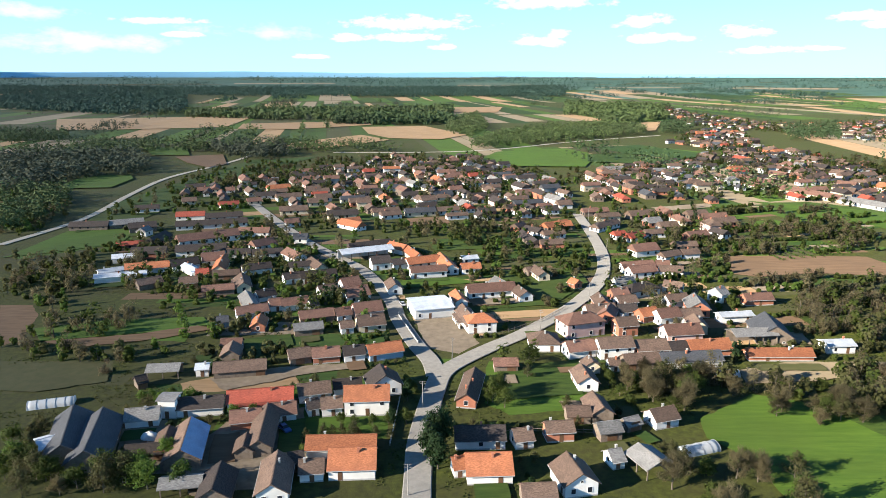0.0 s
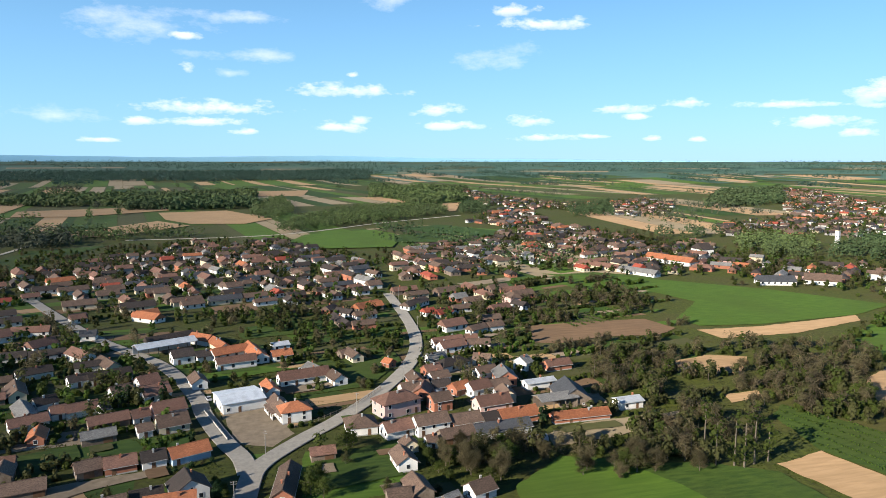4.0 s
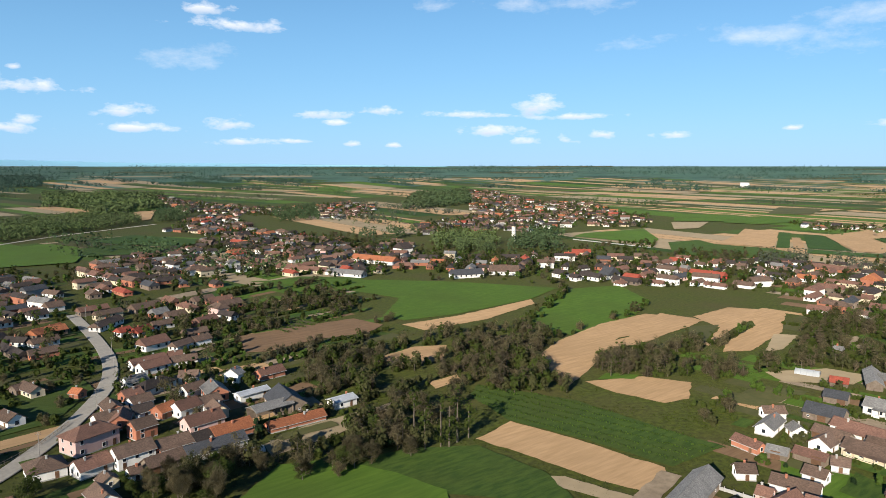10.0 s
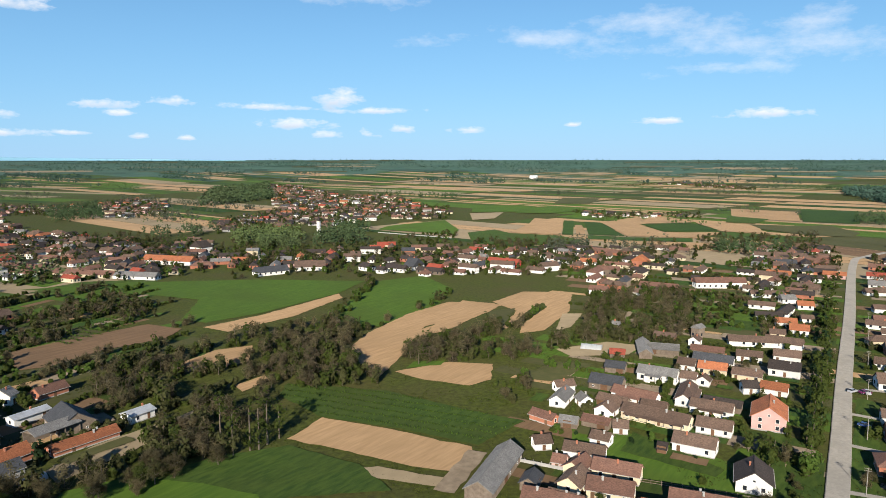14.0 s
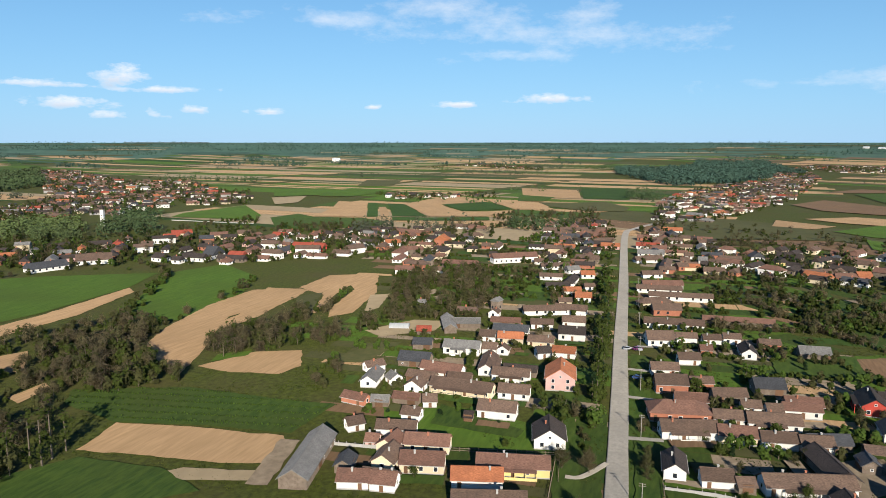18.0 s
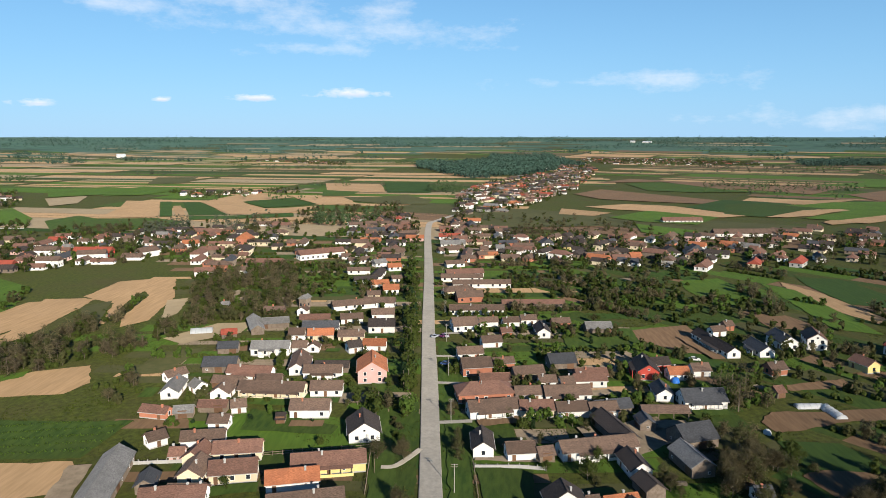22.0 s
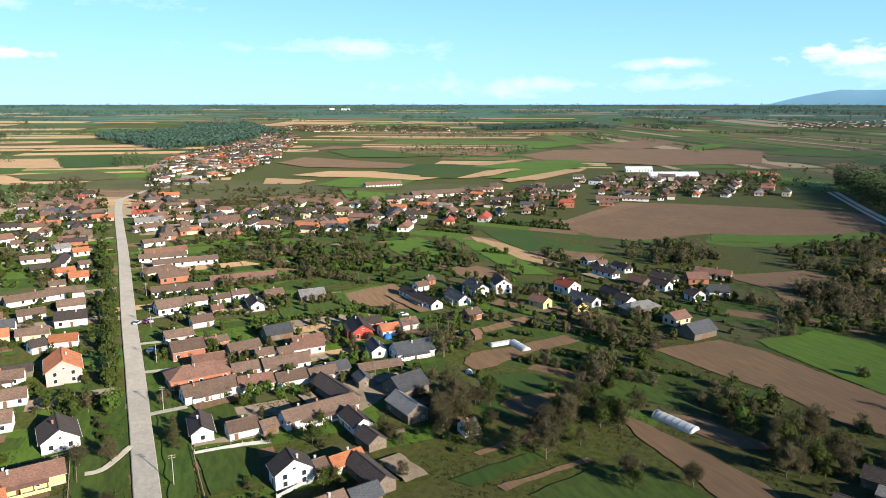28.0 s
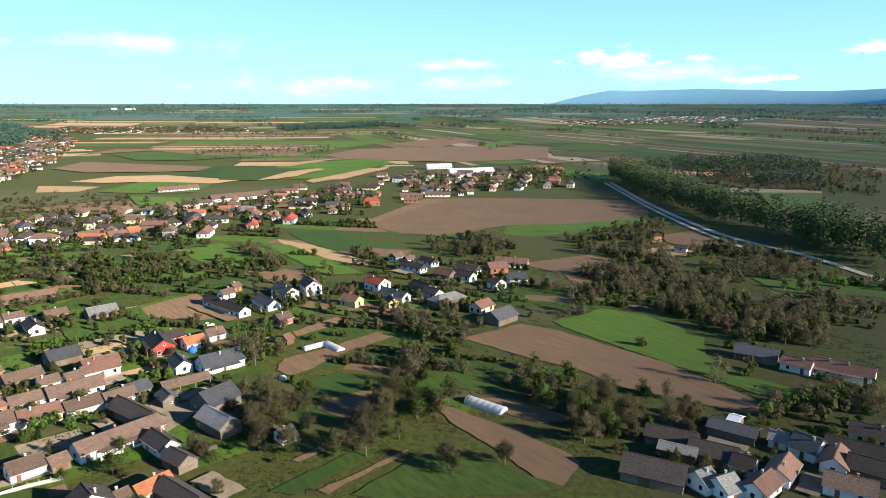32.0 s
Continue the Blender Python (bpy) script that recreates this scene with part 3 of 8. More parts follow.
field('brown', (130, -62), (131, -71), (134, -88), (132, -89), (129, -69), (127, -63))
field('green2', (124, -67), (129, -87), (127, -97), (110, -103), (98, -107), (102, -97), (119, -71))
field('brown', (146, -63), (150, -80), (147, -82), (145, -69), (144, -64))
field('green2', (185, -122), (166, -131), (125, -134), (143, -134), (158, -120), (161, -106))
field('green', (211, 482), (267, 450), (328, 384), (364, 320), (321, 304), (256, 299), (222, 304), (219, 321), (258, 359), (248, 404))
field('green', (277, 265), (324, 292), (366, 314), (406, 300), (380, 261), (332, 233), (287, 219), (267, 222), (263, 249))
field('tan', (215, 297), (252, 295), (320, 303), (312, 292), (258, 278), (216, 279))
field('brown', (136, 327), (165, 328), (203, 326), (207, 303), (191, 293), (163, 297), (136, 291), (126, 296))
field('tan', (168, 251), (192, 256), (206, 249), (188, 230), (173, 232), (162, 240))
field('tan', (164, 209), (179, 210), (176, 203), (161, 201))
field('tan', (218, 206), (252, 206), (285, 204), (320, 219), (347, 227), (349, 201), (331, 198), (306, 196), (280, 192), (258, 197), (232, 183), (202, 171), (210, 182))
field('tan', (353, 210), (392, 211), (408, 184), (354, 161), (307, 153), (295, 160), (313, 168), (359, 177), (368, 184), (343, 181), (300, 170), (300, 173), (339, 186))
field('olive', (330, 198), (345, 190), (301, 173), (307, 185))
field('pale', (347, 162), (354, 153), (321, 145), (310, 148))
field('tan', (212, 171), (235, 161), (243, 144), (225, 134), (214, 137), (210, 155))
field('green', (227, 173), (236, 163), (230, 161), (218, 170))
field('green2', (177, 195), (192, 159), (192, 123), (194, 103), (169, 105), (166, 132), (159, 160), (166, 187))
field('tan', (159, 159), (164, 134), (167, 106), (161, 101), (150, 100), (146, 115), (143, 138), (140, 155), (147, 156))
field('pale', (134, 126), (141, 120), (146, 100), (141, 98), (135, 116))
field('pale', (90, 194), (109, 194), (126, 197), (139, 199), (128, 191), (104, 185), (89, 187))
field('green2', (76, 169), (96, 166), (120, 162), (137, 151), (139, 125), (132, 108), (103, 139))
field('pale', (279, 133), (304, 119), (307, 103), (289, 103), (272, 122))
field('olive', (231, 128), (263, 120), (267, 110), (237, 113))
field('green', (-140, 227), (-117, 236), (-86, 239), (-80, 231), (-101, 223), (-131, 215))
field('brown', (-130, 215), (-101, 222), (-85, 230), (-78, 227), (-94, 217), (-119, 209))
field('yard', (-67, 186), (-48, 194), (-25, 198), (-24, 194), (-40, 189), (-60, 178))
field('green2', (-66, 217), (-51, 222), (-48, 212), (-59, 199))
field('green', (-211, 323), (-200, 353), (-182, 379), (-170, 375), (-167, 354), (-190, 335))
field('green', (-17, 286), (4, 290), (16, 283), (-19, 274))
field('green2', (22, 301), (60, 303), (61, 283), (42, 253), (25, 250), (22, 268))
field('green2', (16, 195), (42, 199), (38, 176), (17, 172))
field('brown', (-22, 419), (2, 426), (5, 405), (-19, 399))
field('green2', (-7, 356), (29, 369), (27, 343), (-4, 338))
field('green2', (205, 71), (193, 41), (187, 42), (189, 69))
field('green2', (171, 1), (168, -14), (151, -13), (148, -2))
field('green2', (375, 134), (397, 100), (381, 88), (348, 112))
field('green2', (305, -36), (305, -67), (277, -66), (274, -35))
field('yard', (176, 1), (176, -20), (173, -20), (173, 1))
field('green2', (230, 37), (229, 32), (143, 17), (145, 25))
field('green2', (197, 10), (196, 2), (141, 1), (142, 6))
field('green', (65, 162), (84, 176), (98, 170), (106, 153), (111, 134), (96, 114), (70, 119), (70, 141), (63, 152))
field('pale', (87, 192), (105, 198), (134, 198), (134, 190), (102, 184), (85, 182))
field('yard', (-54, 160), (-36, 168), (-34, 156), (-33, 146), (-46, 128), (-52, 128), (-60, 138))
field('yard', (-75, 146), (-63, 146), (-69, 161), (-80, 159))
field('olive', (-132, 195), (-117, 198), (-98, 194), (-95, 184), (-112, 177), (-122, 178))
field('green', (366, -649), (317, -680), (270, -581), (287, -543))
field('pale', (392, -649), (338, -693), (321, -681), (372, -617))
field('brown', (287, -543), (268, -578), (235, -510), (259, -514))
field('brown', (277, -380), (273, -408), (234, -388), (234, -358), (259, -364))
field('tan', (577, -736), (457, -806), (433, -764), (533, -701))
field('green2', (-204, 379), (-224, 460), (-213, 584), (-197, 729), (-134, 760), (-164, 649), (-175, 500), (-183, 406))
field('olive', (-175, 500), (-164, 640), (-100, 640), (-110, 560), (-140, 500))
field('green', (277, 266), (353, 302), (406, 301), (377, 257), (340, 236), (289, 238), (262, 232))
field('tan', (219, 206), (253, 221), (298, 231), (338, 231), (350, 206), (312, 203), (280, 206), (248, 192), (207, 173))
road('asphalt', 5.8, (-5.3, 118.8), (-5.4, 136.6), (-5.2, 151.3), (-2.2, 179.2), (1.4, 192.7), (13.6, 208.1), (27.8, 223.2), (47.8, 250.1), (65.6, 283.6), (75.9, 321.2), (81.1, 369.3), (84.5, 433.3))
road('asphalt', 5.5, (-1.9, 187.4), (-3.8, 199.0), (-8.9, 212.9), (-15.9, 237.4), (-20.6, 260.3), (-36.4, 303.0), (-64.2, 345.9), (-93.0, 398.7), (-127.8, 469.2))
road('asphalt', 5.3, (92.1, 7.7), (118.8, 8.7), (229.1, 16.9), (298.6, 22.5), (424.4, 31.6), (652.7, 48.8), (708.3, 43.2), (810.7, 9.2), (890.9, -13.1))
road('gravel', 4.5, (-226.7, 349.4), (-217.6, 418.5), (-228.2, 506.3), (-233.9, 597.7), (-215.7, 698.2), (-205.8, 818.1))
road('gravel', 4.5, (594.5, -674.9), (400.3, -516.3), (287.6, -435.3), (241.1, -408.9), (186.5, -392.4), (135.7, -365.1))
road('gravel', 3.5, (531.9, -613.7), (386.1, -498.1), (292.3, -428.9), (235.9, -394.2), (220.2, -386.5))
road('gravel', 5, (-124.9, 801.7), (31.2, 816.9), (177.2, 941.1), (317.1, 1039.6))
road('gravel', 1.6, (179.0, 15.7), (169.2, 21.0), (168.0, 25.0))
road('asphalt', 2, (197.0, 12.9), (198.8, 2.1))
road('asphalt', 2, (231.3, 16.0), (230.8, 4.9))
road('asphalt', 2, (261.0, 19.0), (260.9, 8.5))
road('asphalt', 2, (294.3, 7.1), (292.4, 15.1))

# ---------------------------------------------------------------- buildings
def window_meshes(w, h):
    """A frame as one ring of four mitred bars, its pane, and a plain glazed window for houses farther off."""
    v, f = [], []
    k = 0.1
    for y in (-0.07, 0.02):
        for dx, dz in ((0, 0), (k, k)):
            v += [(-w / 2 + dx, y, dz), (w / 2 - dx, y, dz), (w / 2 - dx, y, h - dz), (-w / 2 + dx, y, h - dz)]
    for i in range(4):
        j = (i + 1) % 4
        f += [(i, j, 4 + j, 4 + i), (8 + j, 8 + i, 12 + i, 12 + j), (j, i, 8 + i, 8 + j), (4 + i, 4 + j, 12 + j, 12 + i)]
    fr = pydata("window", v, f, "frame_white")
    pane = box_mesh("pane", (-w / 2 + 0.08, w / 2 - 0.08, -0.03, 0.01, 0.08, h - 0.08), "glass")
    far = box_mesh("window", (-w / 2, w / 2, -0.04, 0.02, 0, h), "glass")
    return fr, pane, far


WIN = window_meshes(1.15, 1.35)
WIN_SMALL = window_meshes(0.8, 0.7)
DOOR = box_mesh("door", (-0.5, 0.5, -0.05, 0.02, 0.05, 2.1), "door_brown")
GATE = box_mesh("barn_door", (-1.3, 1.3, -0.06, 0.02, 0.05, 2.5), "door_brown")
cv, cf = [], []
for cz, cx, cy in ((-1.2, 0.24, 0.2), (0.42, 0.24, 0.2), (0.48, 0.3, 0.26), (0.6, 0.3, 0.26)):
    cv += [(-cx, -cy, cz), (cx, -cy, cz), (cx, cy, cz), (-cx, cy, cz)]
for k in range(3):
    cf += [(k * 4 + i, k * 4 + (i + 1) % 4, k * 4 + 4 + (i + 1) % 4, k * 4 + 4 + i) for i in range(4)]
cf.append((12, 13, 14, 15))
CHIM = [pydata("chimney", cv, cf, m) for m in ("w_brick", "w_concrete", "w_concrete")]
WORDS_R = {"orange": "bright orange tiled", "red": "red tiled", "redbrown": "reddish-brown tiled", "brown": "weathered brown tiled", "dark": "dark brown tiled",
           "slate": "dark grey", "grey": "grey fibre-cement", "metal": "pale metal sheet", "blue": "blue metal sheet"}
WORDS_W = {"white": "white plastered walls", "cream": "cream plastered walls", "yellow": "pale yellow walls", "pink": "pinkish plastered walls", "brick": "bare brick walls",
           "wood": "weathered timber walls", "red": "red-painted walls", "blue": "light blue walls", "orange": "warm orange plastered walls", "concrete": "grey concrete walls"}


PLOTS = []


def house(x, y, rot, L, W, h, style, roof, wall):
    PLOTS.append((x, y, rot, L, W, h, style, roof, wall))
    GRID.setdefault((int(x // 40), int(y // 40)), []).append((x, y, math.cos(radians(rot)), math.sin(radians(rot)), L / 2, W / 2))


def build_house(x, y, rot, L, W, h, style, roof, wall):
    d = math.hypot(x, y)
    r = random.Random(int(x * 31 + y * 17))
    barn = wall == "wood" or style == "open"
    name = ("barn" if barn else "house") if L * W > 45 else "shed"
    base = new(name)
    base.empty_display_size = 0.5
    base.matrix_basis = pose(x, y, 0, 0, 0, rot)
    hl, hw = L / 2, W / 2
    tint = WORDS_R[roof.split("+")[0]]
    if name == "shed":
        text = f"small shed with {tint} roof and {WORDS_W[wall]}"
    elif barn:
        text = f"farm barn with {tint} roof and {WORDS_W[wall]}"
    else:
        text = f"{'two-storey' if h >= 3.7 else 'low'} house with {tint} {'hip ' if style == 'hip' else ''}roof and {WORDS_W[wall]}"
    tagged(base, text, name, "village buildings")
    pitch = {"gable": 33, "hip": 30, "shed": 7, "open": 22}[style]
    if roof in ("metal", "blue"):
        pitch = min(pitch, 18)
    rz = math.tan(radians(pitch))
    top = hw * rz
    wmat, rmat = "w_" + wall, "r_" + roof.split("+")[0]
    # walls
    if style == "open":
        v, f = [], []
        box(-hl, hl, hw - 0.2, hw, 0, h, v, f)
        me = pydata("back_wall", v, f, wmat)
        child("back_wall", me, base)
        v, f = [], []
        box(-0.12, 0.12, -0.12, 0.12, 0, h, v, f)
        post = pydata("post", v, f, "w_wood")
        n = max(2, int(L / 4))
        for i in range(n + 1):
            child("post", post, base, pose(-hl + 0.2 + (L - 0.4) * i / n, -hw + 0.2, 0))
        v, f = [], []
        v += [(s * (hl - 0.2), yy, zz) for s in (-1, 1) for yy, zz in ((-hw, h), (hw, h), (0, h + top))]
        child("gable_boards", pydata("gable_boards", v, [(0, 1, 2), (5, 4, 3)], "w_wood"), base)
    else:
        v = [(sx * hl, sy * hw, z) for z in (0, h) for sx, sy in ((-1, -1), (1, -1), (1, 1), (-1, 1))]
        if style == "hip":
            f = [(0, 1, 5, 4), (1, 2, 6, 5), (2, 3, 7, 6), (3, 0, 4, 7), (4, 5, 6, 7)]
        else:
            v += [(-hl, 0, h + top), (hl, 0, h + top)]
            f = [(0, 1, 5, 4), (1, 2, 6, 9, 5), (2, 3, 7, 6), (3, 0, 4, 8, 7)]
        child("wall", pydata("wall", v, f, wmat), base)
        if d < 300 and not barn:
            v, f = [], []
            box(-hl - 0.04, hl + 0.04, -hw - 0.04, hw + 0.04, 0, 0.35, v, f)
            child("plinth", pydata("plinth", v, f, "w_concrete"), base)
    # roof
    o, g2, th = 0.5, 0.35, 0.2
    if style == "hip":
        k = min(hl - 0.2, hw) if L >= W else hl * 0.95
        ze = h - o * rz * 0.6
        rl = hl - k
        tz = h + top
        v = []
        for dz in (0, th):
            v += [(-hl - o, -hw - o, ze + dz), (hl + o, -hw - o, ze + dz), (hl + o, hw + o, ze + dz), (-hl - o, hw + o, ze + dz)]
        v += [(-rl, 0, tz + th), (rl, 0, tz + th)]
        f = [(3, 2, 1, 0), (0, 1, 5, 4), (1, 2, 6, 5), (2, 3, 7, 6), (3, 0, 4, 7), (4, 5, 9, 8), (6, 7, 8, 9), (5, 6, 9), (7, 4, 8)]
    else:
        ze = h - o * rz
        prof = [(-hw - o, ze), (0, h + top), (hw + o, ze), (hw + o, ze + th), (0, h + top + th * 1.15), (-hw - o, ze + th)]
        v = [(s * (hl + g2), yy, zz) for s in (-1, 1) for yy, zz in prof]
        f = [(0, 1, 7, 6), (1, 2, 8, 7), (2, 3, 9, 8), (3, 4, 10, 9), (4, 5, 11, 10), (5, 0, 6, 11), (5, 4, 1, 0), (4, 3, 2, 1), (6, 7, 10, 11), (7, 8, 9, 10)]
    two = "+" in roof
    child("roof", pydata("roof", v, f, [rmat, "r_" + roof.split("+")[-1]] if two else rmat, [1 if i in (1, 3) and two else 0 for i in range(len(f))] if two else None), base)
    if d < 300 and style == "gable" and not barn:
        for sy in (-1, 1):
            v, f = [], []
            box(-hl - g2, hl + g2, sy * (hw + o + 0.06) - 0.06, sy * (hw + o + 0.06) + 0.06, ze - 0.02, ze + 0.1, v, f)
            child("gutter", pydata("gutter", v, f, "w_concrete"), base)
    zt = h + top + th
    if d < 420 and style in ("gable", "open"):
        v, f = [], []
        box(-hl - g2, hl + g2, -0.14, 0.14, zt - 0.03, zt + 0.09, v, f)
        child("ridge_cap", pydata("ridge_cap", v, f, rmat), base)
    if not barn and style in ("gable", "hip") and d < 700:
        for i in range(1 if L < 17 else 2):
            cx = r.uniform(-0.6, 0.6) * (hl if style == "gable" else max(0.5, hl - hw))
            cy = r.choice((-1, 1)) * 0.12 * W
            child("chimney", r.choice(CHIM), base, pose(cx, cy, zt - abs(cy) * rz + 0.35))
    # a lean-to veranda with posts and a low wall on some of the long houses
    if d < 300 and not barn and style == "gable" and L > 13 and h < 3.5 and r.random() < 0.55:
        sy = -1 if Vector((math.sin(radians(rot)), -math.cos(radians(rot)))).dot(Vector((-x, -y))) > 0 else 1
        y0, y1 = hw + o - 0.05, hw + 1.7
        zi, zo = ze + 0.16, ze - 0.18
        a, b = -hl * r.uniform(0.55, 0.9), hl * r.uniform(0.3, 0.9)
        v = [(xx, sy * yy, zz + dz) for dz in (-0.12, 0) for xx, yy, zz in ((a, y0, zi), (b, y0, zi), (b, y1 + 0.25, zo), (a, y1 + 0.25, zo))]
        ver = child("veranda", pydata("veranda", v, [(3, 2, 1, 0), (4, 5, 6, 7), (0, 1, 5, 4), (1, 2, 6, 5), (2, 3, 7, 6), (3, 0, 4, 7)], rmat), base, label="lean-to veranda roof along the house")
        n = max(3, int((b - a) / 2.4))
        seg = (b - a) / n
        post = box_mesh("post", (-0.11, 0.11, -0.11, 0.11, 0, zo - 0.1), wmat)
        low = box_mesh("parapet", (0.12, seg - 0.12, -0.08, 0.08, 0, 0.75), wmat)
        gap = r.randrange(n)
        for i in range(n + 1):
            child("post", post, ver, pose(a + seg * i, sy * (y1 - 0.05), 0))
            if i < n and i != gap:
                child("parapet", low, ver, pose(a + seg * i, sy * (y1 - 0.05), 0))
    # openings
    if d > 620 or style == "open":
        return base
    near = d < 260

    def put(set3, px, py, pz, turn):
        if near:
            w = child("window", set3[0], base, pose(px, py, pz, 0, 0, turn))
            child("pane", set3[1], w)
        else:
            child("window", set3[2], base, pose(px, py, pz, 0, 0, turn))

    ws = WIN if not barn else WIN_SMALL
    levels = [0.85] if h < 3.7 else [0.7, h - 1.6]
    away = Vector((-x, -y)).normalized()
    cr, sr = math.cos(radians(rot)), math.sin(radians(rot))
    for sy in (-1, 1):
        nrm = Vector((-sr * sy, cr * sy))
        if nrm.dot(away) < -0.35:
            continue
        n = max(1, int(L / 3.4))
        dslot = r.randrange(n)
        for i in range(n):
            px = -hl + L * (i + 0.5) / n + r.uniform(-0.3, 0.3)
            turn = 0 if sy < 0 else 180
            for lv, z in enumerate(levels):
                if lv == 0 and i == dslot:
                    child("door", DOOR if not barn else GATE, base, pose(px, sy * hw, 0, 0, 0, turn))
                elif r.random() < (0.75 if not barn else 0.25) and h > 2.5:
                    put(ws, px, sy * hw, z, turn)
    for sx in (-1, 1):
        nrm = Vector((cr * sx, sr * sx))
        if nrm.dot(away) < -0.35:
            continue
        turn = -90 if sx < 0 else 90
        for px in (-0.25 * W, 0.25 * W) if W > 6 else (0,):
            for z in levels:
                if not barn or r.random() < 0.3:
                    put(ws, sx * hl, px, z, turn)
        if style == "gable" and W > 7 and not barn and top > 2.2:
            put(WIN_SMALL, sx * hl, 0, h + 0.25, turn)
    return base


house(-69.5, 164.1, 0, 4.3, 4.2, 5.1, 'shed', 'grey', 'white')
house(-132.3, 394.1, 19, 38.6, 6.7, 2.5, 'gable', 'dark', 'white')
house(-152.9, 418.4, 12, 16.2, 6.7, 2.5, 'gable', 'red', 'white')
house(-132.1, 416.6, 19, 21.1, 6.7, 2.3, 'gable', 'dark', 'white')
house(-200.1, 389.5, 9, 20.4, 6.7, 2.3, 'gable', 'dark', 'wood')
house(-182.1, 396.1, 26, 17.8, 6.7, 2.3, 'gable', 'grey', 'wood')
house(-4.8, 245.0, 15, 14.2, 14.4, 3.6, 'shed', 'metal', 'white')
house(-54.4, 400.0, 31, 12.4, 6.7, 2.3, 'gable', 'orange', 'white')
house(-87.5, 400.2, 24, 7.8, 6.7, 2.3, 'gable', 'dark', 'white')
house(63.6, 388.6, 36, 17.8, 6.7, 2.7, 'gable', 'orange', 'wood')
house(241.2, -222.9, 63, 8.7, 6.7, 2.5, 'gable', 'slate', 'white')
house(268.4, -244.1, 36, 16.5, 6.7, 2.5, 'gable', 'redbrown', 'white')
house(480.9, 236.5, -29, 14.1, 7.6, 4.2, 'gable', 'brown', 'white')
house(481.1, 275.8, -86, 26.2, 7.6, 3.9, 'gable', 'red', 'red')
house(543.1, 186.7, 4, 7.6, 13.2, 4.7, 'gable', 'orange', 'brick')
house(594.7, 237.0, 84, 31.1, 7.6, 2.7, 'gable', 'redbrown', 'brick')
house(348.2, 397.4, -19, 24.6, 10.1, 2.8, 'shed', 'slate', 'white')
house(380.5, 389.6, -44, 22.5, 11.8, 3.1, 'gable', 'brown', 'white')
house(403.1, 351.5, 80, 10.2, 8.4, 3.1, 'gable', 'dark', 'white')
house(427.7, 325.2, -86, 8.5, 17.0, 3.1, 'gable', 'slate', 'white')
house(336.9, 505.1, -72, 45.5, 10.1, 3.5, 'gable', 'orange', 'white')
house(263.6, 497.9, -67, 49.2, 7.6, 2.8, 'gable', 'redbrown', 'cream')
house(251.4, 570.6, -75, 51.0, 7.6, 2.8, 'gable', 'redbrown', 'cream')
house(279.6, 459.5, -68, 33.8, 7.6, 2.7, 'gable', 'grey', 'white')
house(395.8, 544.4, 4, 11.9, 16.0, 5.5, 'gable', 'dark', 'white')
house(665.4, -535.3, 69, 56.4, 12.6, 3.6, 'gable', 'metal', 'concrete')
house(747.4, -547.3, 69, 33.5, 10.1, 3.4, 'gable', 'metal', 'white')
house(703.5, -199.1, -86, 39.2, 8.4, 2.7, 'gable', 'redbrown', 'white')
house(608.2, -224.4, -86, 52.3, 10.1, 3.1, 'gable', 'brown', 'white')
house(486.9, -3.8, -63, 13.9, 6.7, 3.1, 'gable', 'brown', 'brick')
house(477.0, -20.5, -86, 12.5, 6.7, 2.3, 'gable', 'brown', 'cream')
house(510.1, 21.8, -61, 19.9, 6.7, 2.3, 'gable', 'brown', 'white')
house(536.5, 21.2, -86, 18.7, 7.6, 2.7, 'gable', 'grey', 'white')
house(577.1, 25.3, -86, 17.9, 6.7, 2.7, 'gable', 'red', 'white')
house(624.8, 30.7, -86, 11.7, 6.7, 2.7, 'gable', 'redbrown', 'brick')
house(614.2, 11.5, -86, 24.0, 6.7, 2.7, 'gable', 'brown', 'white')
house(658.7, 96.3, -86, 24.9, 7.6, 2.7, 'gable', 'brown', 'cream')
house(627.0, 76.0, -86, 24.3, 6.7, 2.7, 'gable', 'redbrown', 'brick')
house(594.0, 63.7, -68, 20.3, 6.7, 2.7, 'gable', 'brown', 'white')
house(527.2, -33.0, -86, 14.2, 6.7, 2.7, 'gable', 'brown', 'white')
house(546.6, -51.7, 13, 7.6, 9.7, 2.7, 'gable', 'slate', 'white')
house(527.1, -65.4, 15, 7.6, 8.8, 2.7, 'gable', 'dark', 'yellow')
house(486.1, -80.9, -71, 17.7, 7.6, 2.7, 'gable', 'brown', 'brick')
house(478.0, -96.1, -86, 12.6, 6.7, 2.7, 'gable', 'redbrown', 'brick')
house(480.2, -105.5, -75, 7.9, 6.7, 3.9, 'gable', 'orange', 'brick')
house(502.6, -134.9, 4, 7.6, 14.2, 2.7, 'gable', 'dark', 'white')
house(509.4, -154.5, 4, 7.6, 14.8, 2.7, 'gable', 'slate', 'white')
house(2592.2, 1351.1, -52, 29.7, 21.2, 8.6, 'gable', 'metal', 'white')
house(4184.7, -881.0, 55, 29.0, 13.6, 7.0, 'gable', 'metal', 'white')
house(4135.8, -951.1, 55, 51.5, 15.3, 5.5, 'gable', 'metal', 'white')
house(-156.9, 342.8, 16, 12.4, 4.5, 2.4, 'gable', 'red', 'wood')
house(-162.1, 372.8, 80, 6.8, 5.4, 3.0, 'gable', 'grey', 'white')
house(-147.4, 354.1, 88, 18.1, 7.2, 2.7, 'gable', 'dark', 'wood')
house(-122.7, 357.5, 34, 30.8, 8.1, 3.0, 'gable', 'redbrown', 'white')
house(-102.2, 372.1, 0, 16.4, 6.3, 2.7, 'gable', 'redbrown', 'white')
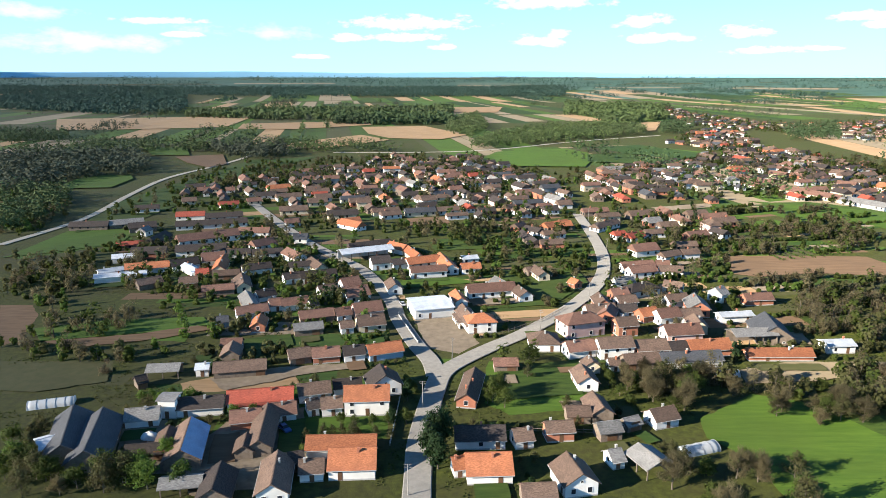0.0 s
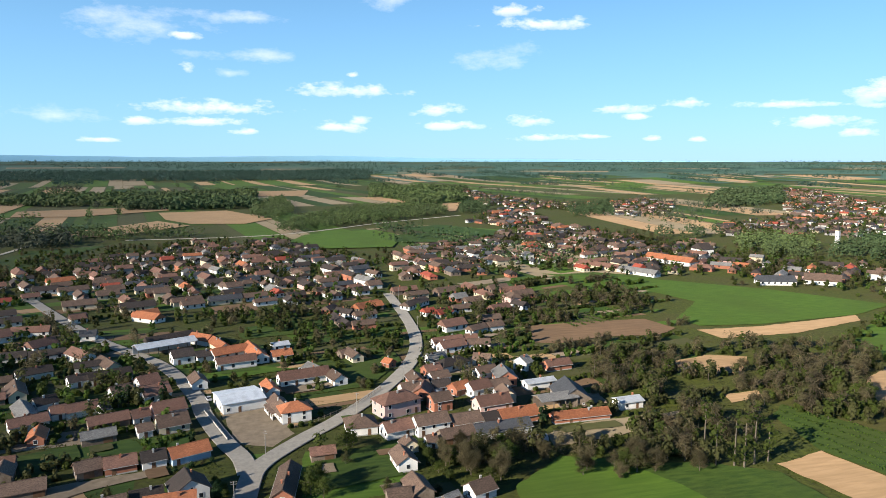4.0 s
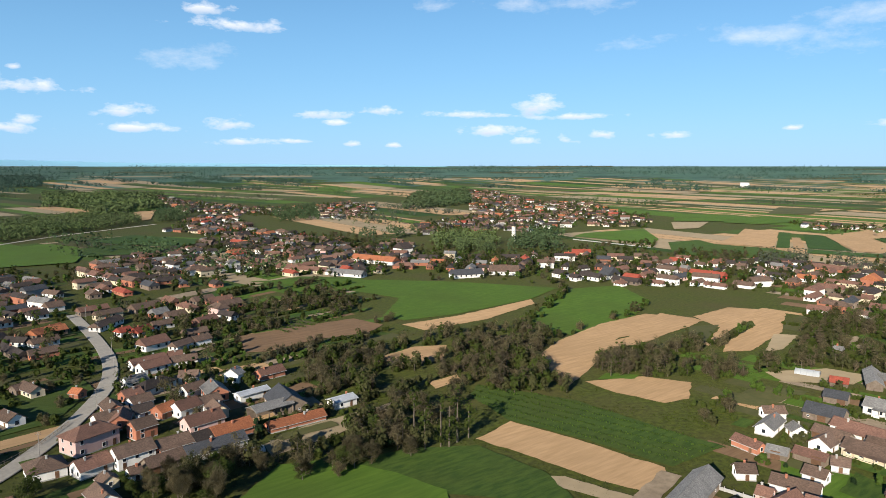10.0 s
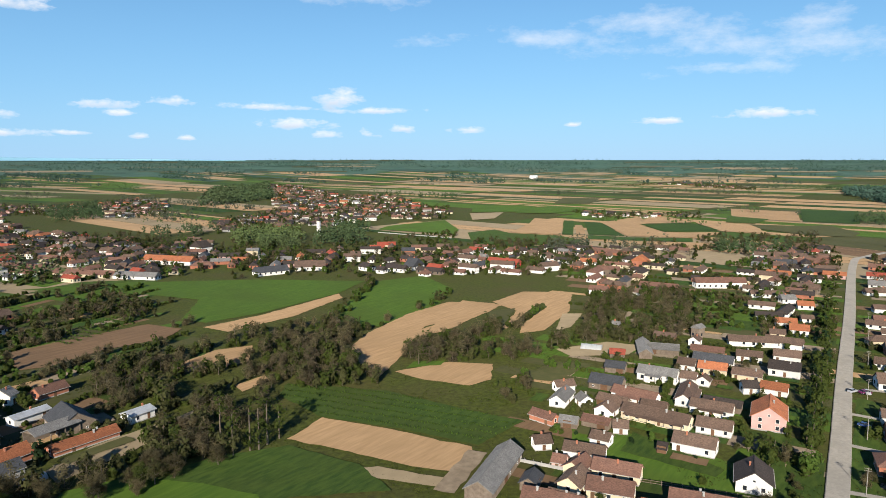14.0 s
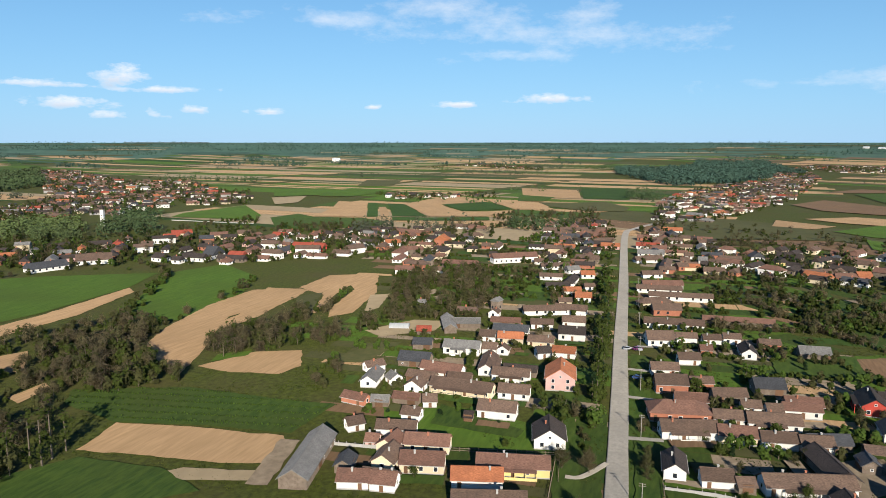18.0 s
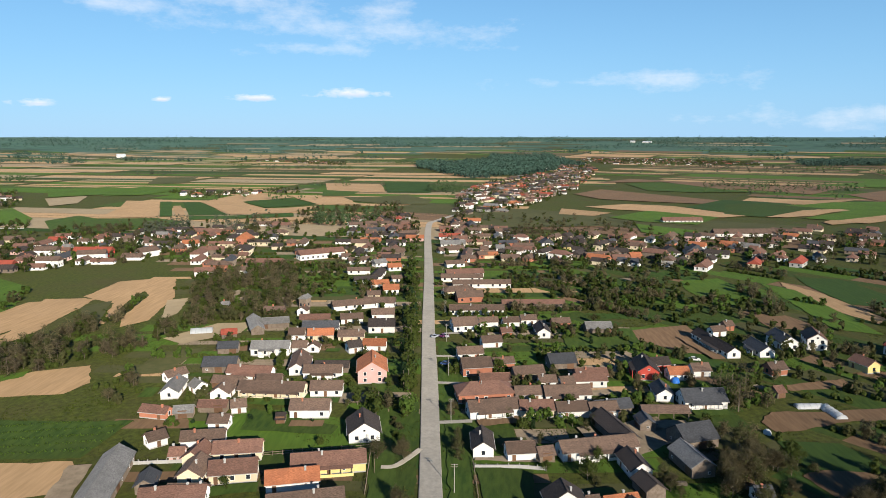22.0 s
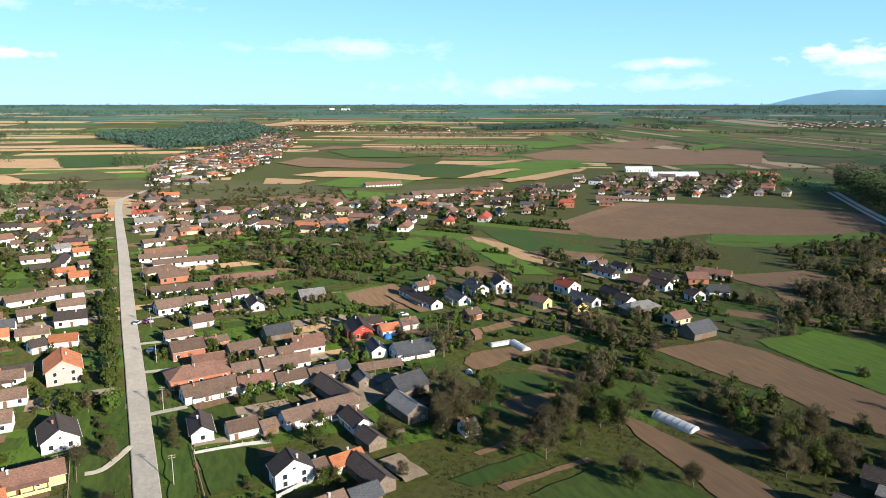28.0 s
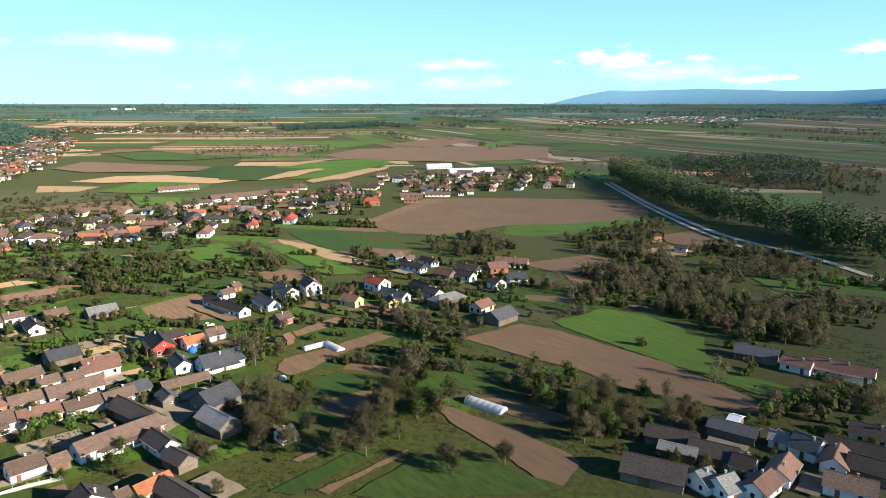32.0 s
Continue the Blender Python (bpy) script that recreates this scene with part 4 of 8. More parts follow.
house(-90.5, 342.4, 47, 11.4, 7.2, 2.8, 'gable', 'redbrown', 'white')
house(-117.8, 332.2, 14, 22.8, 7.2, 2.6, 'gable', 'dark', 'white')
house(-140.4, 325.9, 12, 15.3, 7.2, 2.7, 'gable', 'dark', 'brick')
house(-148.7, 317.0, 18, 9.5, 4.5, 2.4, 'gable', 'metal', 'white')
house(-130.7, 299.9, 18, 17.8, 5.4, 2.5, 'gable', 'orange', 'white')
house(-116.4, 305.3, 34, 11.7, 6.3, 2.5, 'gable', 'dark', 'white')
house(-144.2, 293.6, 38, 9.8, 5.4, 2.4, 'gable', 'metal', 'white')
house(-136.6, 286.5, 19, 20.1, 5.4, 2.5, 'gable', 'metal', 'white')
house(-103.0, 289.6, 18, 5.0, 5.4, 2.5, 'gable', 'red', 'white')
house(-106.0, 313.8, 23, 10.0, 8.1, 2.8, 'gable', 'redbrown', 'white')
house(-99.6, 305.4, -80, 22.8, 5.4, 2.6, 'gable', 'orange', 'cream')
house(-92.5, 288.7, 13, 10.9, 4.5, 2.4, 'gable', 'brown', 'wood')
house(-97.2, 325.2, 12, 10.2, 5.4, 2.5, 'gable', 'dark', 'white')
house(-83.9, 325.7, 13, 13.5, 5.4, 2.5, 'gable', 'dark', 'white')
house(-82.0, 298.0, 26, 12.3, 5.4, 2.5, 'gable', 'dark', 'white')
house(-89.4, 267.3, 17, 12.1, 4.5, 2.3, 'gable', 'redbrown', 'wood')
house(-81.9, 275.8, -71, 15.1, 5.4, 2.5, 'gable', 'brown', 'cream')
house(-72.4, 250.4, -66, 16.7, 5.4, 2.5, 'gable', 'grey', 'wood')
house(-68.7, 259.2, 36, 6.8, 5.4, 2.5, 'gable', 'dark', 'white')
house(-120.4, 276.0, 40, 9.5, 5.4, 2.4, 'gable', 'brown', 'wood')
house(-104.7, 277.2, 19, 7.0, 5.4, 2.4, 'gable', 'brown', 'brick')
house(-68.7, 239.9, 26, 10.9, 5.4, 2.5, 'gable', 'redbrown', 'white')
house(-62.0, 248.1, 23, 4.5, 5.4, 2.5, 'gable', 'redbrown', 'white')
house(-76.6, 230.1, 20, 4.3, 4.0, 2.2, 'gable', 'slate', 'blue')
house(-63.0, 227.9, -83, 8.7, 4.5, 2.3, 'gable', 'orange', 'brick')
house(-66.8, 209.0, 4, 6.3, 4.0, 2.2, 'gable', 'redbrown', 'wood')
house(-64.7, 201.2, -82, 7.7, 5.4, 2.5, 'gable', 'brown', 'wood')
house(-111.0, 298.2, -50, 19.0, 4.5, 2.5, 'gable', 'metal', 'white')
house(-87.1, 397.5, 26, 6.9, 5.4, 2.6, 'gable', 'redbrown', 'white')
house(-51.9, 391.1, -41, 16.3, 7.2, 2.5, 'gable', 'orange', 'white')
house(-74.0, 357.0, 0, 6.7, 6.3, 2.6, 'gable', 'slate', 'white')
house(-36.8, 324.3, 25, 25.4, 8.1, 4.0, 'open', 'metal', 'white')
house(-36.6, 340.9, 29, 21.7, 5.4, 2.6, 'gable', 'dark', 'white')
house(-22.0, 335.9, -43, 11.6, 6.3, 2.6, 'gable', 'orange', 'white')
house(-14.0, 323.7, -70, 17.2, 5.4, 2.5, 'gable', 'orange', 'cream')
house(-69.9, 319.3, -53, 14.3, 6.3, 3.0, 'gable', 'redbrown', 'white')
house(-56.5, 302.8, -62, 16.0, 5.4, 2.7, 'gable', 'brown', 'cream')
house(-63.9, 302.5, 17, 9.2, 4.5, 2.5, 'gable', 'dark', 'white')
house(-52.7, 285.5, 20, 14.8, 6.3, 2.6, 'gable', 'dark', 'white')
house(-63.6, 283.3, 28, 6.6, 5.4, 2.5, 'gable', 'dark', 'white')
house(-28.3, 305.8, 19, 8.5, 7.2, 3.4, 'gable', 'dark', 'white')
house(-20.1, 306.1, 25, 6.4, 5.4, 2.6, 'gable', 'dark', 'white')
house(-9.5, 308.7, 26, 15.4, 6.3, 2.7, 'gable', 'orange', 'white')
house(-6.4, 292.4, 13, 15.5, 5.4, 3.0, 'gable', 'redbrown', 'white')
house(1.2, 305.5, -76, 22.2, 6.3, 2.7, 'gable', 'orange', 'white')
house(12.1, 298.7, 12, 8.3, 5.4, 2.6, 'gable', 'orange', 'white')
house(12.1, 315.2, 15, 7.5, 5.4, 2.6, 'gable', 'metal', 'white')
house(-19.9, 270.3, -76, 10.0, 5.4, 2.8, 'gable', 'brown', 'white')
house(-37.8, 273.0, 30, 7.4, 7.2, 2.8, 'gable', 'redbrown', 'white')
house(-33.8, 259.5, 27, 9.2, 8.1, 2.9, 'gable', 'redbrown', 'white')
house(-45.8, 265.6, 29, 7.1, 5.4, 2.5, 'gable', 'brown', 'white')
house(-55.4, 249.2, 23, 9.8, 5.4, 2.5, 'gable', 'redbrown', 'white')
house(-48.3, 248.0, 38, 2.6, 4.5, 2.4, 'gable', 'dark', 'white')
house(-44.7, 235.2, 20, 11.7, 5.4, 2.5, 'gable', 'redbrown', 'wood')
house(-35.7, 237.3, 25, 5.1, 5.4, 2.5, 'gable', 'redbrown', 'white')
house(-27.3, 240.5, 21, 10.0, 7.2, 3.0, 'gable', 'redbrown', 'pink')
house(-24.9, 227.7, 17, 9.1, 7.2, 2.6, 'gable', 'brown', 'cream')
house(-45.3, 223.0, 16, 9.4, 4.5, 2.3, 'gable', 'grey', 'wood')
house(-32.7, 224.4, 20, 4.1, 4.5, 2.4, 'gable', 'brown', 'white')
house(18.7, 265.2, 13, 19.1, 6.8, 2.8, 'gable', 'redbrown', 'white')
house(5.9, 255.2, -79, 11.0, 4.5, 2.5, 'gable', 'orange', 'white')
house(9.0, 232.4, -77, 17.9, 5.4, 2.6, 'gable', 'brown', 'white')
house(12.8, 226.5, 9, 9.5, 7.2, 3.9, 'hip', 'orange', 'white')
house(-43.6, 199.1, 22, 6.3, 5.4, 2.4, 'gable', 'brown', 'wood')
house(-35.6, 200.0, 12, 7.9, 5.4, 2.4, 'gable', 'redbrown', 'brick')
house(-27.4, 201.1, 15, 6.2, 5.4, 2.5, 'gable', 'dark', 'white')
house(-18.2, 202.9, 22, 10.6, 5.9, 2.5, 'gable', 'orange', 'blue')
house(23.7, 272.9, -66, 10.9, 5.4, 2.5, 'gable', 'grey', 'white')
house(30.8, 260.5, -74, 8.6, 5.4, 2.6, 'gable', 'brown', 'white')
house(64.9, 388.3, 17, 15.1, 6.3, 2.7, 'gable', 'orange', 'wood')
house(59.0, 367.5, 19, 12.2, 5.4, 2.6, 'gable', 'brown', 'white')
house(55.0, 345.7, 11, 12.2, 5.4, 2.5, 'gable', 'brown', 'brick')
house(42.6, 387.1, 53, 9.2, 5.4, 2.6, 'gable', 'brown', 'brick')
house(49.4, 375.6, -49, 11.0, 5.4, 2.6, 'gable', 'dark', 'white')
house(45.0, 356.6, -79, 24.0, 5.4, 2.5, 'gable', 'dark', 'wood')
house(41.4, 290.4, -76, 11.5, 5.0, 2.6, 'gable', 'brown', 'cream')
house(37.8, 294.6, 24, 3.9, 4.5, 2.2, 'gable', 'brown', 'wood')
house(54.0, 275.9, -56, 4.2, 4.0, 2.3, 'gable', 'orange', 'brick')
house(97.3, 331.2, 20, 13.0, 8.1, 3.0, 'gable', 'redbrown', 'white')
house(93.6, 365.4, 22, 6.6, 5.4, 2.6, 'gable', 'red', 'white')
house(100.6, 360.6, 36, 10.9, 6.3, 2.6, 'gable', 'red', 'white')
house(113.7, 369.7, 14, 11.2, 5.4, 2.6, 'gable', 'brown', 'white')
house(91.8, 389.3, 45, 21.8, 6.3, 2.7, 'gable', 'brown', 'white')
house(86.2, 301.7, 14, 15.4, 5.4, 2.6, 'gable', 'redbrown', 'white')
house(85.7, 292.7, 17, 12.1, 6.3, 2.9, 'gable', 'redbrown', 'white')
house(98.2, 303.5, -8, 5.6, 5.4, 2.5, 'gable', 'redbrown', 'brick')
house(73.9, 276.7, 16, 8.2, 5.4, 2.6, 'gable', 'grey', 'white')
house(78.1, 266.7, 26, 14.5, 7.2, 2.8, 'hip', 'dark', 'white')
house(98.9, 294.0, -10, 9.9, 5.4, 2.6, 'gable', 'brown', 'white')
house(106.8, 321.0, 29, 10.5, 5.4, 2.6, 'gable', 'brown', 'white')
house(117.4, 324.9, 14, 8.4, 5.4, 2.6, 'gable', 'brown', 'white')
house(134.3, 363.7, 24, 13.0, 6.3, 2.7, 'gable', 'redbrown', 'brick')
house(120.5, 341.3, 5, 11.6, 5.4, 2.5, 'gable', 'brown', 'wood')
house(68.2, 261.1, 17, 6.8, 5.4, 2.5, 'gable', 'redbrown', 'brick')
house(68.6, 251.7, 14, 7.5, 5.4, 2.5, 'gable', 'brown', 'white')
house(59.2, 250.4, -89, 9.7, 5.4, 2.7, 'gable', 'brown', 'brick')
house(56.3, 240.0, 9, 10.6, 6.3, 2.7, 'gable', 'brown', 'white')
house(58.5, 236.6, 68, 8.7, 5.4, 3.0, 'gable', 'redbrown', 'brick')
house(66.3, 241.2, 10, 6.7, 5.4, 2.5, 'gable', 'dark', 'white')
house(46.2, 223.6, 19, 13.8, 8.6, 5.0, 'hip', 'redbrown', 'pink')
house(61.0, 222.7, 12, 6.9, 5.9, 4.0, 'gable', 'brown', 'brick')
house(72.3, 236.5, 24, 6.9, 5.4, 2.7, 'gable', 'orange', 'brick')
house(78.4, 233.5, 16, 8.1, 6.3, 3.3, 'gable', 'redbrown', 'white')
house(86.6, 235.0, 13, 7.5, 6.3, 2.7, 'gable', 'brown', 'white')
house(78.4, 218.3, 9, 12.1, 6.8, 2.8, 'gable', 'redbrown', 'pink')
house(86.3, 226.0, 85, 8.0, 5.4, 2.8, 'gable', 'brown', 'cream')
house(92.7, 244.4, 82, 10.9, 7.2, 3.4, 'gable', 'grey', 'brick')
house(88.0, 253.5, 17, 8.6, 5.4, 2.5, 'gable', 'brown', 'white')
house(92.5, 270.1, -31, 7.1, 5.4, 2.6, 'gable', 'brown', 'white')
house(82.4, 205.4, 8, 13.2, 6.3, 2.6, 'gable', 'orange', 'brick')
house(32.1, 210.8, 0, 9.2, 9.0, 2.8, 'hip', 'brown', 'white')
house(42.2, 204.4, 14, 8.8, 6.3, 2.7, 'gable', 'redbrown', 'white')
house(52.9, 203.9, 9, 10.7, 6.3, 3.9, 'gable', 'brown', 'white')
house(64.4, 204.9, 7, 9.8, 6.3, 2.7, 'gable', 'brown', 'brick')
house(72.7, 204.7, 12, 5.7, 5.4, 2.5, 'gable', 'dark', 'white')
house(58.7, 195.3, 11, 10.7, 5.4, 2.4, 'gable', 'brown', 'wood')
house(73.8, 196.4, 6, 18.4, 5.4, 2.5, 'gable', 'slate', 'concrete')
house(99.7, 213.5, 6, 14.1, 6.3, 4.0, 'open', 'grey', 'wood')
house(107.9, 219.0, 80, 14.5, 10.8, 3.0, 'gable', 'slate', 'wood')
house(43.4, 192.2, -86, 4.4, 4.5, 2.3, 'gable', 'brown', 'cream')
house(50.2, 193.0, 6, 3.1, 4.0, 2.2, 'gable', 'brown', 'white')
house(106.0, 258.4, 34, 4.6, 6.3, 3.6, 'gable', 'grey', 'white')
house(119.4, 255.2, 7, 10.8, 5.4, 2.4, 'gable', 'redbrown', 'brick')
house(103.0, 235.5, 8, 12.1, 4.5, 2.6, 'gable', 'metal', 'white')
house(39.6, 182.3, -86, 9.0, 5.4, 2.7, 'gable', 'brown', 'white')
house(39.4, 164.3, -84, 9.0, 5.4, 2.6, 'gable', 'brown', 'wood')
house(33.8, 161.5, 2, 5.7, 4.5, 2.4, 'gable', 'brown', 'wood')
house(39.5, 153.2, 13, 5.5, 4.5, 2.4, 'gable', 'grey', 'wood')
house(46.0, 157.3, 25, 4.2, 3.5, 1.8, 'gable', 'grey', 'wood')
house(54.3, 159.7, 19, 6.5, 5.4, 2.5, 'gable', 'brown', 'white')
house(38.1, 140.8, 16, 2.8, 4.5, 2.2, 'gable', 'grey', 'white')
house(45.3, 138.7, -68, 7.7, 6.8, 2.8, 'open', 'grey', 'wood')
house(124.1, 207.7, 5, 8.9, 5.4, 2.7, 'gable', 'metal', 'white')
house(102.8, 201.3, 0, 19.7, 4.5, 1.8, 'gable', 'orange', 'brick')
house(-80.2, 188.3, 7, 8.8, 5.4, 2.6, 'open', 'grey', 'wood')
house(-69.7, 189.8, 11, 3.5, 4.5, 2.4, 'gable', 'metal', 'white')
house(-58.7, 189.5, 12, 14.4, 5.4, 2.4, 'gable', 'brown', 'wood')
house(-84.2, 181.1, 41, 2.5, 4.0, 2.0, 'gable', 'dark', 'wood')
house(-87.8, 149.7, -70, 20.5, 7.7, 2.6, 'gable', 'slate', 'wood')
house(-80.4, 147.2, -75, 20.9, 8.6, 2.6, 'gable', 'slate', 'wood')
house(-91.3, 146.2, 38, 3.5, 6.3, 2.3, 'gable', 'metal', 'wood')
house(-74.5, 159.8, 12, 7.7, 5.4, 2.4, 'gable', 'grey', 'white')
house(-62.1, 165.9, 9, 11.1, 5.4, 2.5, 'gable', 'dark', 'white')
house(-58.7, 145.6, -79, 15.3, 7.7, 2.5, 'gable', 'brown+blue', 'wood')
house(-64.1, 148.1, -79, 6.4, 4.5, 2.3, 'gable', 'brown', 'wood')
house(-66.4, 143.8, 9, 10.0, 4.0, 2.0, 'gable', 'dark', 'wood')
house(-54.4, 130.4, 9, 8.2, 4.5, 2.2, 'open', 'grey', 'wood')
house(-46.5, 128.9, -83, 10.1, 6.3, 2.5, 'gable', 'dark', 'wood')
house(-47.8, 169.8, 10, 16.5, 5.9, 2.7, 'gable', 'red', 'white')
house(-34.6, 174.1, 16, 8.3, 5.4, 2.6, 'gable', 'brown', 'white')
house(-26.2, 177.8, 13, 7.3, 4.5, 2.4, 'gable', 'dark', 'white')
house(-16.5, 178.9, -74, 8.0, 8.6, 3.2, 'gable', 'dark', 'white')
house(-19.6, 167.2, 4, 11.2, 7.2, 4.4, 'gable', 'orange', 'white')
house(-33.6, 165.5, 22, 2.7, 4.5, 2.4, 'gable', 'dark', 'white')
house(-28.7, 165.9, 13, 5.0, 5.0, 2.5, 'gable', 'brown', 'white')
house(-48.7, 158.7, 13, 7.1, 5.4, 2.5, 'gable', 'redbrown', 'brick')
house(-40.2, 162.6, 14, 5.8, 5.4, 2.5, 'gable', 'redbrown', 'white')
house(-42.7, 152.3, -83, 18.3, 5.4, 2.7, 'gable', 'brown', 'wood')
house(-45.2, 145.1, -82, 5.8, 4.0, 2.3, 'gable', 'brown', 'wood')
house(-35.2, 131.6, -83, 12.9, 6.3, 2.7, 'gable', 'brown', 'white')
house(-23.2, 145.9, 2, 15.6, 5.4, 2.5, 'gable', 'orange', 'white')
house(-19.7, 138.3, 3, 9.9, 8.1, 2.8, 'gable', 'orange', 'white')
house(-28.3, 136.0, 7, 4.9, 5.0, 2.4, 'gable', 'brown', 'white')
house(-32.4, 139.4, 15, 3.0, 4.5, 2.3, 'gable', 'dark', 'wood')
house(7.5, 176.4, 80, 17.4, 5.0, 2.4, 'gable', 'brown', 'brick')
house(18.4, 193.0, 3, 6.8, 4.0, 2.2, 'gable', 'redbrown', 'wood')
house(8.6, 149.9, 2, 11.5, 5.9, 2.6, 'gable', 'dark', 'white')
house(18.5, 149.7, 12, 4.3, 5.0, 2.4, 'gable', 'brown', 'white')
house(9.8, 136.7, 3, 9.6, 8.1, 2.5, 'gable', 'orange', 'white')
house(3.3, 137.5, 12, 2.5, 4.5, 2.3, 'gable', 'orange', 'white')
house(27.6, 152.7, 6, 6.5, 4.5, 2.8, 'gable', 'brown', 'brick')
house(27.6, 132.3, -78, 8.6, 7.2, 3.0, 'gable', 'brown', 'white')
house(19.3, 126.5, 4, 6.7, 5.4, 2.4, 'gable', 'brown', 'wood')
house(153.8, 90.2, 13, 27.8, 7.2, 2.8, 'gable', 'grey', 'wood')
house(178.6, 89.1, -46, 5.0, 4.5, 2.4, 'gable', 'brown', 'white')
house(154.9, 80.0, 14, 6.4, 4.5, 2.2, 'gable', 'slate', 'wood')
house(170.3, 79.2, -80, 3.6, 4.0, 2.0, 'gable', 'redbrown', 'pink')
house(147.5, 73.9, -75, 7.7, 5.4, 2.4, 'gable', 'redbrown', 'white')
house(148.7, 66.2, -82, 6.2, 5.4, 2.4, 'gable', 'redbrown', 'white')
house(230.1, 106.2, -40, 7.2, 4.5, 2.4, 'gable', 'brown', 'white')
house(217.7, 101.1, 9, 12.0, 5.4, 2.5, 'gable', 'grey', 'white')
house(219.8, 93.7, 48, 4.8, 4.5, 2.4, 'gable', 'grey', 'white')
house(197.9, 97.9, 80, 8.9, 4.0, 2.2, 'gable', 'redbrown', 'brick')
house(198.8, 89.6, -78, 5.6, 4.0, 2.0, 'gable', 'grey', 'wood')
house(234.0, 80.5, 86, 15.8, 5.4, 2.6, 'gable', 'redbrown', 'white')
house(245.6, 66.3, 9, 17.7, 5.4, 2.7, 'gable', 'brown', 'white')
house(236.2, 55.2, -87, 13.2, 5.4, 2.6, 'gable', 'brown', 'white')
house(219.5, 50.2, -85, 10.2, 5.9, 2.6, 'gable', 'brown', 'white')
house(217.8, 67.8, 88, 21.7, 5.9, 2.7, 'gable', 'brown', 'cream')
house(215.2, 83.7, 0, 6.7, 5.9, 2.5, 'gable', 'brown', 'white')
house(224.6, 85.0, 86, 10.4, 4.5, 2.3, 'gable', 'brown', 'wood')
house(227.1, 71.6, -85, 8.2, 4.5, 2.3, 'gable', 'brown', 'wood')
house(201.8, 51.3, -86, 11.7, 6.3, 3.0, 'gable', 'brown', 'white')
house(195.7, 58.8, -83, 2.5, 3.5, 1.8, 'gable', 'dark', 'wood')
house(203.7, 82.3, -88, 8.7, 4.0, 2.0, 'gable', 'redbrown', 'wood')
house(203.5, 74.4, -69, 4.4, 4.5, 2.3, 'gable', 'brown', 'white')
house(191.4, 75.7, -88, 5.7, 4.5, 2.3, 'gable', 'brown', 'white')
house(180.0, 76.0, -78, 11.5, 5.0, 2.3, 'gable', 'brown', 'white')
house(172.5, 63.6, -80, 12.3, 5.9, 2.7, 'gable', 'redbrown', 'cream')
house(169.5, 73.3, -4, 7.4, 5.4, 2.5, 'gable', 'redbrown', 'cream')
house(161.0, 60.8, -77, 11.3, 6.3, 2.8, 'gable', 'redbrown', 'cream')
house(160.6, 70.5, 4, 9.0, 5.9, 2.6, 'gable', 'brown', 'cream')
house(166.8, 38.2, -78, 18.5, 5.9, 2.8, 'gable', 'redbrown', 'yellow')
house(157.8, 45.2, -75, 12.5, 5.9, 2.5, 'gable', 'orange', 'white')
house(146.8, 39.2, -74, 17.0, 5.9, 2.7, 'gable', 'brown', 'cream')
house(149.4, 67.7, -86, 8.6, 5.4, 2.4, 'gable', 'brown', 'white')
house(188.2, 32.8, 12, 11.2, 8.6, 3.0, 'gable', 'dark', 'white')
house(322.6, 98.1, -87, 9.2, 4.5, 2.5, 'gable', 'brown', 'brick')
house(337.8, 87.1, -17, 5.0, 4.0, 5.0, 'gable', 'grey', 'wood')
house(323.2, 84.4, -2, 5.4, 4.5, 2.6, 'gable', 'brown', 'white')
house(309.6, 75.4, -83, 13.5, 4.5, 2.2, 'gable', 'redbrown', 'wood')
house(294.2, 69.1, -86, 15.4, 6.3, 2.6, 'gable', 'slate', 'white')
house(282.2, 76.4, -86, 6.6, 5.9, 2.7, 'gable', 'brown', 'white')
house(282.3, 66.5, -82, 10.5, 5.9, 2.7, 'gable', 'orange', 'cream')
house(281.5, 53.4, -86, 10.5, 5.4, 2.6, 'gable', 'brown', 'cream')
house(309.7, 58.5, -77, 9.9, 5.0, 2.6, 'gable', 'brown', 'white')
house(336.4, 62.6, -67, 20.7, 5.9, 2.6, 'gable', 'brown', 'white')
house(300.4, 91.8, -72, 12.8, 5.4, 2.5, 'gable', 'grey', 'wood')
house(297.1, 99.2, 23, 21.3, 5.4, 2.5, 'gable', 'grey', 'wood')
house(261.4, 81.4, -86, 14.6, 6.3, 3.2, 'gable', 'grey', 'white')
house(265.0, 70.8, -86, 5.6, 5.4, 2.6, 'gable', 'brown', 'white')
house(265.4, 65.5, 3, 4.3, 4.5, 2.4, 'gable', 'brown', 'white')
house(283.6, 106.2, -72, 6.1, 4.5, 2.0, 'gable', 'red', 'wood')
house(262.8, 98.9, -80, 7.6, 5.4, 2.5, 'gable', 'slate', 'wood')
house(241.7, 94.0, -85, 11.9, 7.2, 2.6, 'gable', 'slate', 'wood')
house(331.9, 125.5, -83, 3.2, 4.5, 2.4, 'gable', 'grey', 'wood')
house(481.1, 111.8, -56, 32.8, 8.1, 4.0, 'gable', 'redbrown', 'white')
house(462.0, 79.4, -66, 18.9, 5.4, 2.6, 'gable', 'brown', 'white')
house(424.6, 75.1, -84, 13.6, 5.0, 2.6, 'gable', 'brown', 'white')
house(397.2, 66.8, -71, 12.7, 5.0, 2.5, 'gable', 'dark', 'white')
house(451.5, 66.1, -55, 8.1, 6.3, 2.7, 'gable', 'grey', 'white')
house(437.7, 54.7, -73, 8.1, 5.9, 2.7, 'gable', 'orange', 'white')
house(414.7, 61.5, -2, 21.4, 5.9, 2.7, 'gable', 'dark', 'white')
